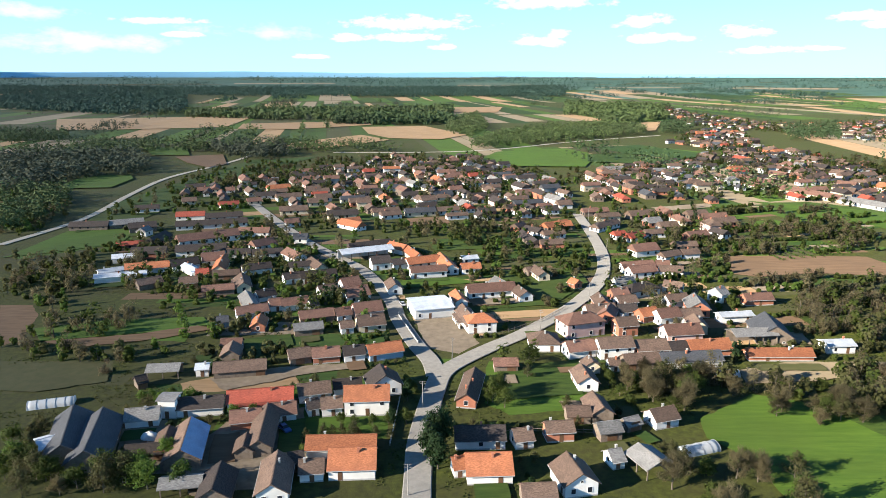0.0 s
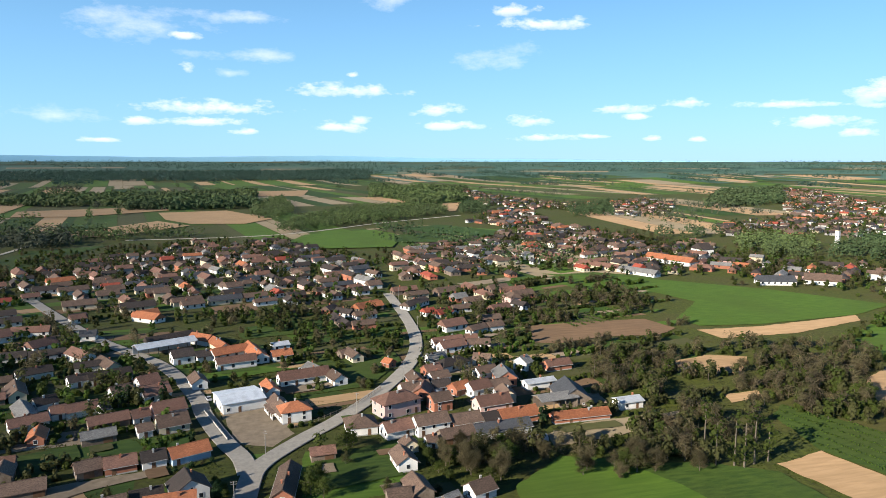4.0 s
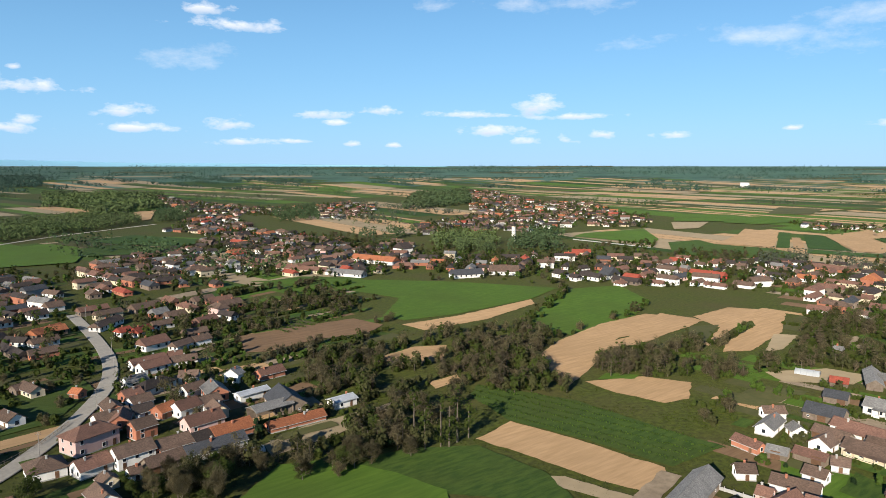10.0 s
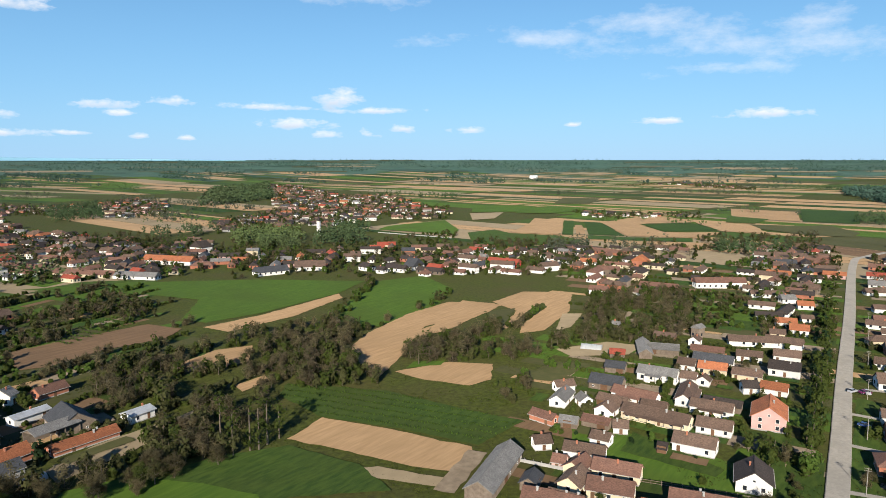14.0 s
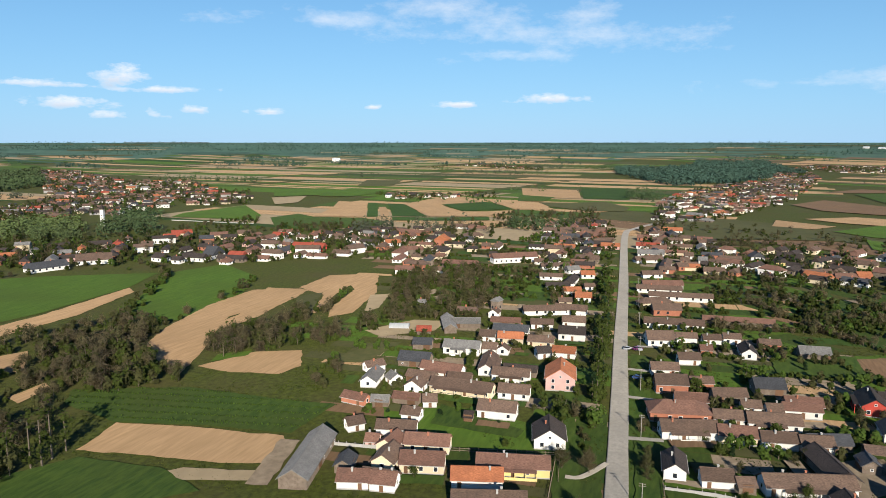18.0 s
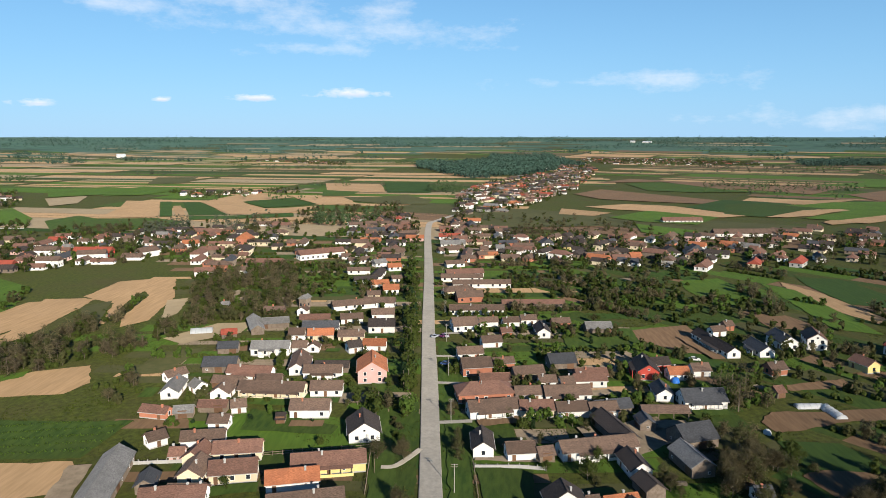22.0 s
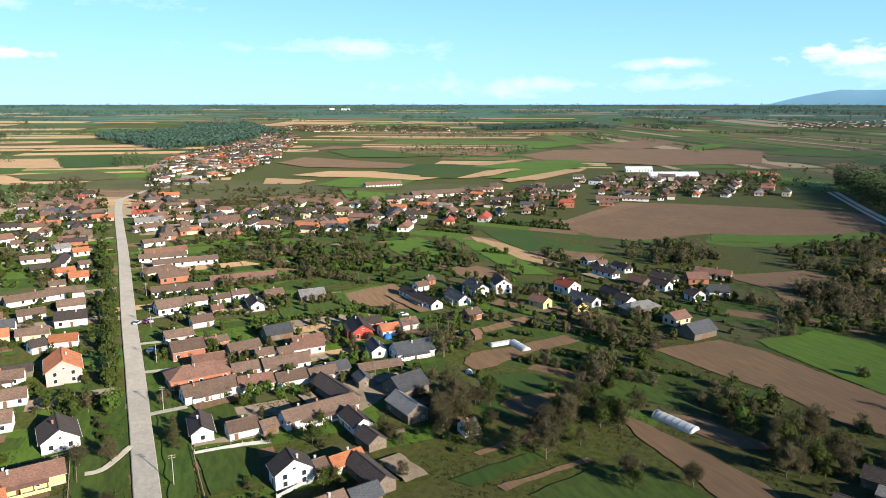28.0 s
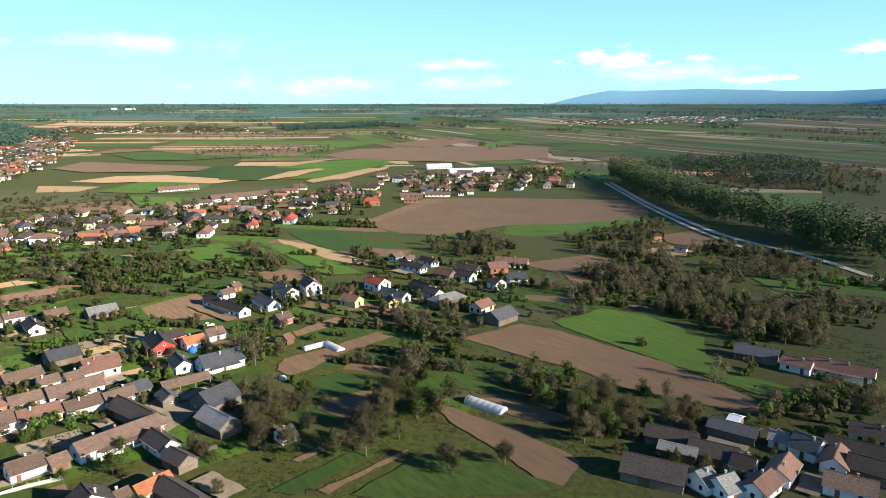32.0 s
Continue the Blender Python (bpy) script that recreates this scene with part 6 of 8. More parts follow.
def thicket(kind, rows, cards, size):
    """Trees of one kind too many to count: trunks and loose clumps of leaf sprays in one mesh."""
    if not rows:
        return
    hgt, rad, lmat = SHAPE[kind]
    rs = np.random.RandomState(len(rows) + cards)
    n = len(rows)
    xy = np.array([(r[1], r[2]) for r in rows])
    sc = np.array([r[3] for r in rows])
    hh, rr = hgt * sc * rs.uniform(0.85, 1.15, n), rad * sc
    nc = 11
    cz = rs.uniform(0.10, 0.95, (n, nc))
    wide = np.sqrt(np.clip(1 - ((cz - 0.5) / 0.62) ** 2, 0.05, 1))
    ang, dist = rs.uniform(0, 6.283, (n, nc)), np.sqrt(rs.uniform(0.05, 1, (n, nc))) * wide * rr[:, None] * 0.8
    cen = np.stack([xy[:, 0, None] + np.cos(ang) * dist, xy[:, 1, None] + np.sin(ang) * dist, cz * hh[:, None]], -1)
    pick = rs.randint(0, nc, (n, cards))
    c = np.take_along_axis(cen, pick[..., None], 1) + rs.normal(0, 1, (n, cards, 3)) * (rr * 0.24)[:, None, None]
    c[..., 2] = np.maximum(c[..., 2], 0.2)
    out = c - np.take_along_axis(cen, pick[..., None], 1)
    out /= np.linalg.norm(out, axis=-1, keepdims=True)
    heart = c - np.concatenate([xy, (hh * 0.45)[:, None]], -1)[:, None]
    heart /= np.linalg.norm(heart, axis=-1, keepdims=True)
    out = out * 0.6 + heart * 0.8 + rs.normal(0, 0.22, (n, cards, 3))
    a = np.cross(out, rs.normal(0, 1, (n, cards, 3)))
    a /= np.linalg.norm(a, axis=-1, keepdims=True)
    b = np.cross(out, a)
    b /= np.linalg.norm(b, axis=-1, keepdims=True)
    q = (rs.uniform(0.6, 1.3, (n, cards)) * size)[..., None]
    thin = 0.8
    if kind in ("bare", "rust"):
        thin, q = 0.1, q * 1.9
    v = np.stack([c - a * q, c + b * q * thin, c + a * q, c - b * q * thin], 2).reshape(-1, 3)
    f = np.arange(len(v)).reshape(-1, 4).tolist()
    k = len(v)
    tr = np.array([(1, 0), (-0.5, 0.87), (-0.5, -0.87)])
    tw = hh * 0.02 + 0.03
    low = np.concatenate([xy[:, None] + tr[None] * tw[:, None, None], np.full((n, 3, 1), -0.1)], -1)
    upp = np.concatenate([xy[:, None] + tr[None] * tw[:, None, None] * 0.4, np.repeat(hh[:, None, None] * 0.75, 3, 1)], -1)
    t = np.concatenate([low, upp], 1).reshape(-1, 3)
    tf = [(k + i * 6 + j, k + i * 6 + (j + 1) % 3, k + i * 6 + 3 + (j + 1) % 3, k + i * 6 + 3 + j) for i in range(n) for j in range(3)]
    me = bpy.data.meshes.new("thicket")
    me.from_pydata(np.concatenate([v, t]).tolist(), [], f + tf)
    me.materials.append(MATS[lmat])
    me.materials.append(MATS["bark"])
    idx = np.zeros(len(f) + len(tf), dtype=np.int32)
    idx[len(f):] = 1
    me.polygons.foreach_set("material_index", idx)
    tagged(new("thicket", me), {"fresh": "scattered trees in fresh light green leaf", "mid": "scattered broadleaf trees in green leaf", "deep": "scattered dark green garden conifers",
                                "bare": "thicket of nearly bare brown trees", "rust": "bare trees with reddish-brown buds", "olive": "thicket of trees in thin olive leaf",
                                "poplar": "belt of tall slender poplars", "bush": "scattered dense green bushes", "blossom": "scattered fruit trees in white blossom"}[kind], "trees", kind="stuff")


def scatter(poly, density, gap, cap=2600):
    n = min(cap, int(area(poly) * density))
    x0, x1 = min(p[0] for p in poly), max(p[0] for p in poly)
    y0, y1 = min(p[1] for p in poly), max(p[1] for p in poly)
    out, tries = [], 0
    while len(out) < n and tries < n * 30:
        tries += 1
        x, y = rng.uniform(x0, x1), rng.uniform(y0, y1)
        if inside((x, y), poly) and free(x, y, gap):
            out.append((x, y))
    return out


def grove(mix, density, *poly):
    for x, y in scatter(poly, density * (0.95 if mix in ("scrub", "bush") else 0.85), 2.2):
        if mix in ("scrub", "bush", "wild") and noise.noise((x * 0.035, y * 0.035, 8)) < -0.26:
            continue
        plant(rng.choice(MIX[mix]), x, y, 0.95 if mix in ("scrub", "wild") else 0.62 if mix == "yard" else 0.8)


KEEP = []


def woods(kind, density, *poly):
    """A far wood: each tree a loose heap of leaf sprays, all in one mesh."""
    KEEP.append(poly)
    pts = np.array(scatter(poly, density, 3, 8000))
    far = np.median(np.hypot(pts[:, 0], pts[:, 1])) if len(pts) else 0
    tree_mesh(pts, kind, *((1.0, 84, 0.7) if kind == "poplar" else (1.0, 44, 0.62) if far < 700 else (1.0, 22, 0.88) if far < 1300 else (2.0, 10, 1.05)))


def tree_mesh(pts, kind, size=1.0, k=16, leaf=1.0):
    if len(pts) == 0:
        return
    rs = np.random.RandomState(len(pts))
    n = len(pts)
    hgt = rs.uniform(8, 15, n) * min(size, 1.1) * (1.8 if kind == "poplar" else 1.0)
    base = np.array([rise(math.hypot(*p)) for p in pts])
    c = np.zeros((n, k, 3))
    rad = rs.uniform(2.2, 4.2, n) * size
    c[..., 0] = pts[:, 0, None] + rs.normal(0, 0.55, (n, k)) * rad[:, None]
    c[..., 1] = pts[:, 1, None] + rs.normal(0, 0.55, (n, k)) * rad[:, None]
    c[..., 2] = base[:, None] + hgt[:, None] * (0.12 + 0.88 * rs.uniform(0, 1, (n, k)) ** 0.8)
    out = c - np.stack([pts[:, 0], pts[:, 1], base + hgt * 0.45], -1)[:, None]
    out /= np.linalg.norm(out, axis=-1, keepdims=True)
    out = out + rs.normal(0, 0.3, (n, k, 3))
    a = np.cross(out, rs.normal(0, 1, (n, k, 3)))
    a /= np.linalg.norm(a, axis=-1, keepdims=True)
    b = np.cross(out, a)
    b /= np.linalg.norm(b, axis=-1, keepdims=True)
    q = (rs.uniform(0.8, 1.7, (n, k)) * size * leaf)[..., None]
    v = np.stack([c - a * q, c + b * q * 0.8, c + a * q, c - b * q * 0.8], 2).reshape(-1, 3)
    f = np.arange(len(v)).reshape(-1, 4)
    me = bpy.data.meshes.new("wood")
    me.from_pydata(v.tolist(), [], f.tolist())
    # broadleaf woods past 1900 m get the colour with haze mixed in
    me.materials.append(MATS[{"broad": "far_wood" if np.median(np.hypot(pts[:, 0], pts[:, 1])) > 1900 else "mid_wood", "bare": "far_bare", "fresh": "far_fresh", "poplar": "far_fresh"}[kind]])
    tagged(new("far_wood", me), {"broad": "distant wood of dark broadleaf trees", "bare": "distant wood of half-bare spring trees", "fresh": "distant wood in fresh light green leaf",
                                 "poplar": "belt of tall poplars in young leaf along the canal"}[kind], "wood", kind="stuff")


ROOF_PICK = ["brown"] * 6 + ["redbrown"] * 4 + ["dark"] * 6 + ["orange", "red", "grey", "slate", "slate"]
WALL_PICK = ["white"] * 6 + ["cream"] * 3 + ["brick", "brick", "pink", "wood", "wood", "concrete"]


def known(x, y):
    """Where every house is already set out one by one."""
    return math.hypot(x, y) < (405 if x < 140 else 470 if y < 130 else 0)


def village(rot, spacing, *poly):
    """Rows of village houses with yard trees between them."""
    KEEP.append(poly)
    c, s = math.cos(radians(rot)), math.sin(radians(rot))
    us = [p[0] * c + p[1] * s for p in poly]
    ws = [p[1] * c - p[0] * s for p in poly]
    u = min(us)
    while u < max(us):
        w = min(ws)
        while w < max(ws):
            uu, ww = u + rng.uniform(-0.25, 0.25) * spacing, w + rng.uniform(-0.25, 0.25) * spacing
            x, y = uu * c - ww * s, uu * s + ww * c
            if inside((x, y), poly) and not known(x, y) and free(x, y, 6.5) and rng.random() < 0.85 and noise.noise((x * 0.011, y * 0.011, 4)) < 0.42:
                house(x, y, rot + rng.choice((0, 90)) + rng.gauss(0, 4), rng.uniform(8, 18), rng.uniform(5.5, 7.8), rng.choice((2.6, 2.8, 2.8, 3.0, 3.2, 4.6)), rng.choice(("gable",) * 6 + ("hip",)),
                      rng.choice(ROOF_PICK), rng.choice(WALL_PICK))
            elif inside((x, y), poly) and free(x, y, 1.5):
                plant(rng.choice(MIX["yard"]), x, y)
            w += spacing * 0.8
        u += spacing * 1.25
    for x, y in scatter(poly, 0.006 if spacing < 24 else 0.0085, 1.0, 3200):
        plant(rng.choice(MIX["yard"]), x, y)


def infill(rot, density, *poly):
    """Low farm houses, barns and sheds in the gaps between the known houses of a row."""
    for x, y in scatter(poly, density, 4.0):
        if known(x, y):
            continue
        a = rot + rng.choice((0, 0, 0, 90)) + rng.gauss(0, 2)
        L, W = rng.choice((6, 9, 12, 15, 18, 22)) * rng.uniform(0.85, 1.1), rng.uniform(4.6, 6.8)
        c, s = math.cos(radians(a)), math.sin(radians(a))
        if all(free(x + u * L / 2 * c - w * W / 2 * s, y + u * L / 2 * s + w * W / 2 * c, 0.9) for u in (-1, -0.6, -0.2, 0.2, 0.6, 1) for w in (-1, 0, 1)):
            house(x, y, a, L, W, rng.choice((2.2, 2.4, 2.7, 2.9)), "gable", rng.choice(ROOF_PICK[:16] + ["redbrown", "grey", "slate"]), rng.choice(WALL_PICK[:10] + ["wood"]))


STRIPS, LOT_Z = {}, [0.004]


def lots(rot, width, *poly):
    """Long narrow garden strips behind the houses, with hedges and fruit trees along some of their edges."""
    LOT_Z[0] += 0.001
    c, s = math.cos(radians(rot)), math.sin(radians(rot))
    us = [p[0] * c + p[1] * s for p in poly]
    ws = [p[1] * c - p[0] * s for p in poly]
    w = min(ws)
    while w < max(ws):
        wd = width * rng.uniform(0.5, 1.5)
        u = min(us) + rng.uniform(-20, 0)
        while u < max(us):
            ln = rng.uniform(14, 55)
            mx, my = (u + ln / 2) * c - (w + wd / 2) * s, (u + ln / 2) * s + (w + wd / 2) * c
            if inside((mx, my), poly):
                kind = rng.choice(("", "", "", "f_green", "f_green", "f_green", "f_green2", "f_green2", "f_olive", "f_olive", "f_brown", "yard", "f_dkgreen", "f_tan") if width < 10 else
                                  ("", "", "", "", "f_green", "f_green", "f_green2", "f_green2", "f_green2", "f_olive", "f_dkgreen", "f_brown"))
                if kind:
                    V, F = STRIPS.setdefault(kind, ([], []))
                    b = len(V)
                    for uu, ww in ((u, w), (u + ln - 0.4, w), (u + ln - 0.4, w + wd - 0.5), (u, w + wd - 0.5)):
                        uu, ww = uu + rng.uniform(-0.18, 0.18), ww + rng.uniform(-0.2, 0.2)
                        V.append((uu * c - ww * s, uu * s + ww * c, LOT_Z[0]))
                    F.append((b, b + 1, b + 2, b + 3))
                if rng.random() < 0.2:
                    tree = rng.choice(("bush", "bush", "mid", "olive", "bare", "fresh"))
                    q = u
                    while q < u + ln:
                        hx, hy = q * c - w * s, q * s + w * c
                        if free(hx, hy, 1.5):
                            plant(tree if rng.random() < 0.7 else "bush", hx + rng.gauss(0, 0.6), hy + rng.gauss(0, 0.6), 0.62)
                        q += rng.uniform(1.4, 3.6)
            u += ln
        w += wd


village(20, 17, (-197, 536), (-118, 654), (34, 760), (98, 536), (77, 424), (25, 407), (-31, 449), (-75, 407), (-147, 509))
village(15, 15, (92, 437), (176, 424), (144, 344), (109, 332), (83, 332))
village(15, 17, (-172, 356), (-141, 353), (-109, 268), (-132, 268))
village(94, 19, (403, 337), (442, 267), (469, 213), (520, 149), (609, 175), (592, 253), (536, 354), (449, 376))
village(94, 18, (502, 214), (505, 168), (440, 146), (391, 166))
village(60, 18, (580, -16), (610, -126), (541, -172), (446, -143), (441, -62), (477, -18))
village(94, 16, (699, 43), (686, 7), (546, 1), (465, 26))
village(94, 17, (699, 130), (743, 66), (562, 49), (457, 54), (449, 87))
village(60, 23, (608, -152), (618, -365), (458, -276), (455, -179), (477, -119))
village(40, 22, (710, -435), (652, -682), (487, -526), (542, -380))
village(10, 16, (129, 623), (174, 667), (230, 643), (252, 570), (286, 516), (299, 463), (279, 450), (249, 475), (209, 505), (187, 473), (149, 490), (110, 468), (101, 497))
village(25, 20, (289, 921), (407, 1136), (472, 1139), (388, 859), (410, 740), (418, 631), (451, 616), (373, 509), (327, 591), (286, 633), (317, 804))
village(25, 27, (606, 1982), (582, 1623), (587, 1356), (668, 1255), (561, 1054), (481, 1135), (433, 1240))
village(25, 24, (728, 1318), (856, 1389), (793, 1180), (617, 934), (552, 962))
village(35, 25, (1618, 1846), (1549, 1620), (1205, 1112), (1279, 1034), (1026, 756), (1021, 698), (816, 556), (772, 614), (881, 759), (758, 727), (702, 732), (611, 726), (498, 659), (632, 812), (773, 866))
village(40, 19, (371, 506), (434, 499), (424, 428), (476, 460), (520, 433), (549, 402), (542, 364), (446, 299), (447, 326), (438, 364), (402, 394), (343, 419))
village(94, 27, (1057, 485), (1056, 388), (1108, 287), (1038, 269), (934, 380))
village(94, 38, (2174, 820), (2389, 723), (2174, 525), (2067, 396), (2347, 450), (2551, 755))
village(60, 21, (704, 37), (1057, 25), (1309, -11), (1585, -126), (1909, -290), (1614, -258), (1144, -155), (897, -78), (773, -17))
village(60, 28, (2470, -138), (2438, -351), (1808, -289), (1830, -145))
village(60, 40, (2709, -368), (2705, -678), (2354, -912), (2111, -818), (2225, -374))
village(60, 42, (2128, -2188), (2075, -2942), (1635, -3006), (1722, -2445), (1880, -1993))
village(20, 19, (-14, 708), (21, 738), (40, 654), (27, 588), (-7, 608))
village(20, 22, (-84, 722), (-51, 759), (-13, 698), (-22, 623), (-68, 630))
woods('fresh', 0.012, (-498, 793), (-443, 830), (-338, 793), (-320, 740), (-440, 740))
woods('fresh', 0.014, (419, 497), (469, 484), (509, 526), (477, 566))
woods('broad', 0.016, (475, 481), (521, 453), (575, 505), (546, 535), (529, 533))
woods('broad', 0.012, (-263, 1724), (-71, 1737), (39, 1327), (-36, 1270), (-195, 1274))
woods('fresh', 0.014, (12, 1405), (77, 1624), (75, 1169), (39, 1001), (5, 1084))
woods('fresh', 0.016, (36, 926), (148, 1164), (259, 1264), (327, 1171), (309, 1067), (174, 924), (63, 848), (32, 829))
woods('fresh', 0.01, (312, 1522), (542, 1773), (445, 1417), (304, 1279))
woods('broad', 0.01, (390, 1277), (486, 1355), (364, 1043), (324, 1061))
woods('broad', 0.012, (566, 1201), (698, 1264), (544, 966), (467, 950))
woods('broad', 0.006, (1227, 1629), (1549, 1767), (1035, 1162), (754, 1050))
woods('fresh', 0.016, (504, 637), (565, 597), (517, 538), (434, 544))
woods('broad', 0.01, (628, 610), (679, 587), (573, 498), (527, 518))
woods('broad', 0.006, (458, 742), (554, 733), (508, 662), (416, 650))
woods('bare', 0.03, (-458, 727), (-331, 758), (-257, 623), (-303, 581), (-310, 527), (-311, 487))
woods('fresh', 0.024, (-317, 496), (-307, 522), (-262, 492), (-235, 425), (-239, 369))
woods('fresh', 0.01, (-487, 933), (-289, 894), (-257, 805), (-333, 793), (-435, 830))
woods('bare', 0.024, (-286, 844), (-198, 872), (-166, 759), (-204, 717), (-229, 742))
woods('fresh', 0.01, (-613, 1707), (23, 1856), (20, 1607), (-16, 1399), (-315, 1398), (-545, 1515))
woods('broad', 0.006, (-1648, 2671), (-1034, 2896), (-594, 1655), (-755, 1605), (-1167, 1884))
woods('broad', 0.003, (-2099, 3414), (648, 3827), (489, 2878), (-1034, 2896), (-1691, 2741))
woods('fresh', 0.006, (390, 2288), (652, 2032), (380, 1518), (267, 1562))
woods('broad', 0.012, (-684, 1096), (-543, 1043), (-487, 933), (-555, 886))
woods('fresh', 0.012, (-265, 817), (-219, 901), (-71, 858), (-41, 805), (-142, 793), (-175, 770))
woods('broad', 0.01, (693, 170), (714, 106), (659, 85), (643, 129), (659, 162))
woods('broad', 0.005, (2289, 51), (3053, -268), (2565, -307), (1734, -179), (1518, 23))
woods('broad', 0.006, (1087, 84), (1275, 69), (1135, 27), (981, 39))
woods('poplar', 0.045, (184, -408), (224, -432), (290, -457), (377, -510), (486, -586), (534, -632), (540, -665), (447, -598), (390, -554), (327, -509), (288, -484), (245, -466), (201, -439))
woods('bare', 0.012, (516, -679), (390, -731), (352, -753), (384, -819), (447, -765), (550, -723))
woods('broad', 0.014, (582, -742), (468, -813), (415, -883), (455, -966), (622, -816))
woods('bare', 0.01, (644, -922), (554, -1061), (459, -975), (486, -933), (575, -825))
woods('bare', 0.012, (427, -753), (396, -844), (348, -743), (386, -683))
woods('broad', 0.006, (2356, -1020), (2494, -1529), (2243, -1399), (2044, -922))
woods('broad', 0.008, (2907, -37), (2696, -244), (2071, -307), (1842, -129), (2037, -22))
woods('bare', 0.008, (605, 303), (639, 278), (640, 207), (605, 207), (576, 284))
woods('broad', 0.006, (2238, 203), (2333, -140), (1608, -144), (1401, 18), (1916, 173))
woods('poplar', 0.045, (213, -441), (139, -389), (160, -441), (226, -480))
grove('wild', 0.048, (236, -233), (236, -275), (212, -289), (172, -295), (132, -295), (112, -253), (131, -245), (153, -241), (182, -231), (202, -207))
grove('scrub', 0.05, (341, -241), (347, -271), (328, -283), (301, -277), (292, -249), (315, -227))
grove('scrub', 0.02, (309, -323), (278, -371), (238, -347), (228, -310), (277, -308))
grove('wild', 0.051, (182, -114), (204, -142), (192, -151), (171, -132), (162, -111), (171, -106))
grove('scrub', 0.045, (170, -92), (165, -107), (140, -92), (138, -84), (150, -83))
grove('wild', 0.076, (165, -59), (178, -71), (177, -81), (161, -77), (150, -65), (152, -57))
grove('scrub', 0.05, (163, -130), (160, -140), (140, -145), (128, -142), (128, -132), (149, -130))
grove('wild', 0.076, (120, -129), (128, -143), (117, -159), (101, -142), (103, -128), (113, -123))
grove('wild', 0.068, (118, -161), (106, -171), (100, -164), (111, -153))
grove('scrub', 0.03, (121, -182), (107, -189), (90, -187), (78, -182), (82, -192), (109, -192))
grove('bush', 0.022, (367, -114), (368, -139), (325, -132), (324, -91), (336, -53), (373, -57))
grove('bush', 0.03, (431, -41), (418, -120), (357, -104), (380, -45))
grove('scrub', 0.045, (391, -138), (395, -150), (332, -154), (329, -143))
grove('scrub', 0.03, (351, -188), (342, -202), (306, -194), (309, -179))
grove('yard', 0.008, (276, -133), (303, -199), (250, -231), (196, -194), (198, -155), (231, -126))
grove('yard', 0.004, (244, -26), (265, -87), (150, -59), (153, -25))
grove('bush', 0.006, (193, -127), (140, -154), (127, -131), (152, -120), (163, -104))
grove('scrub', 0.02, (228, -145), (227, -172), (203, -165), (197, -144), (204, -134))
grove('bush', 0.02, (229, -106), (228, -140), (218, -136), (216, -104))
grove('scrub', 0.012, (161, -200), (124, -198), (108, -197), (122, -184))
grove('bush', 0.025, (272, -110), (296, -143), (284, -143), (253, -109))
grove('wild', 0.020, (122, -90), (118, -111), (106, -114), (96, -107), (109, -87))
grove('scrub', 0.02, (195, -199), (193, -220), (183, -218), (183, -197))
specimen('bare', 221.7, -81.6, 1.5)
specimen('bare', 222.9, -86.2, 1.5)
specimen('bare', 224.8, -78.9, 1.5)
specimen('bare', 211.1, -80.1, 1.5)
village(40, 16, (349, 655), (448, 612), (384, 504), (312, 439), (284, 460), (296, 535))
village(40, 15, (373, 486), (456, 435), (407, 383), (334, 420))
village(35, 20, (595, 788), (788, 834), (928, 799), (766, 641), (628, 610), (638, 664), (514, 659))
village(25, 17, (278, 776), (356, 787), (354, 665), (299, 550), (270, 597), (247, 656))
grove('wild', 0.05, (127, -147), (111, -159), (100, -162), (98, -155), (109, -146), (113, -131))
grove('wild', 0.05, (180, -243), (153, -264), (118, -267), (106, -242), (131, -235), (152, -226))
grove('wild', 0.03, (297, -320), (275, -372), (202, -355), (149, -332), (160, -354), (231, -391), (294, -397))
grove('scrub', 0.03, (155, -74), (155, -87), (135, -82), (131, -74), (143, -71))
grove('scrub', 0.05, (83, 169), (99, 168), (123, 178), (131, 177), (120, 162), (98, 158), (83, 160))
grove('scrub', 0.05, (238, 187), (278, 191), (307, 177), (301, 167), (245, 168), (227, 176))
grove('bush', 0.04, (219, 130), (234, 124), (209, 107), (197, 113))
grove('bush', 0.05, (303, 168), (298, 161), (351, 172), (362, 181))
grove('scrub', 0.03, (373, 165), (420, 114), (345, 88), (307, 102), (306, 130))
grove('leafy', 0.02, (-98, 194), (-84, 217), (-74, 228), (-90, 217), (-100, 208))
grove('leafy', 0.03, (-102, 146), (-101, 153), (-81, 130), (-88, 124))
grove('leafy', 0.03, (-76, 136), (-63, 146), (-55, 134), (-67, 127))
grove('scrub', 0.03, (54, 194), (80, 199), (80, 179), (61, 168), (53, 175))
grove('leafy', 0.02, (22, 355), (50, 343), (44, 321), (19, 310))
grove('leafy', 0.02, (-47, 398), (21, 398), (22, 355), (-25, 369))
grove('scrub', 0.0363, (166, 263), (211, 270), (271, 255), (253, 219), (217, 200), (196, 164), (174, 193), (143, 167), (120, 155), (92, 167), (81, 175), (110, 187), (133, 196), (138, 227))
grove('scrub', 0.05, (222, 174), (239, 187), (261, 172), (272, 149), (302, 136), (323, 131), (301, 122), (268, 133), (245, 145))
grove('bush', 0.022, (331, 140), (441, 176), (451, 90), (366, 77), (329, 106))
grove('bush', 0.054, (256, 253), (367, 318), (363, 308), (266, 250))
grove('bush', 0.054, (259, 230), (290, 231), (350, 245), (373, 255), (371, 249), (336, 234), (284, 224), (254, 224))
grove('bush', 0.072, (318, 171), (366, 184), (365, 180), (321, 168))
grove('street', 0.036, (459, 50), (460, 44), (196, 17), (194, 22))
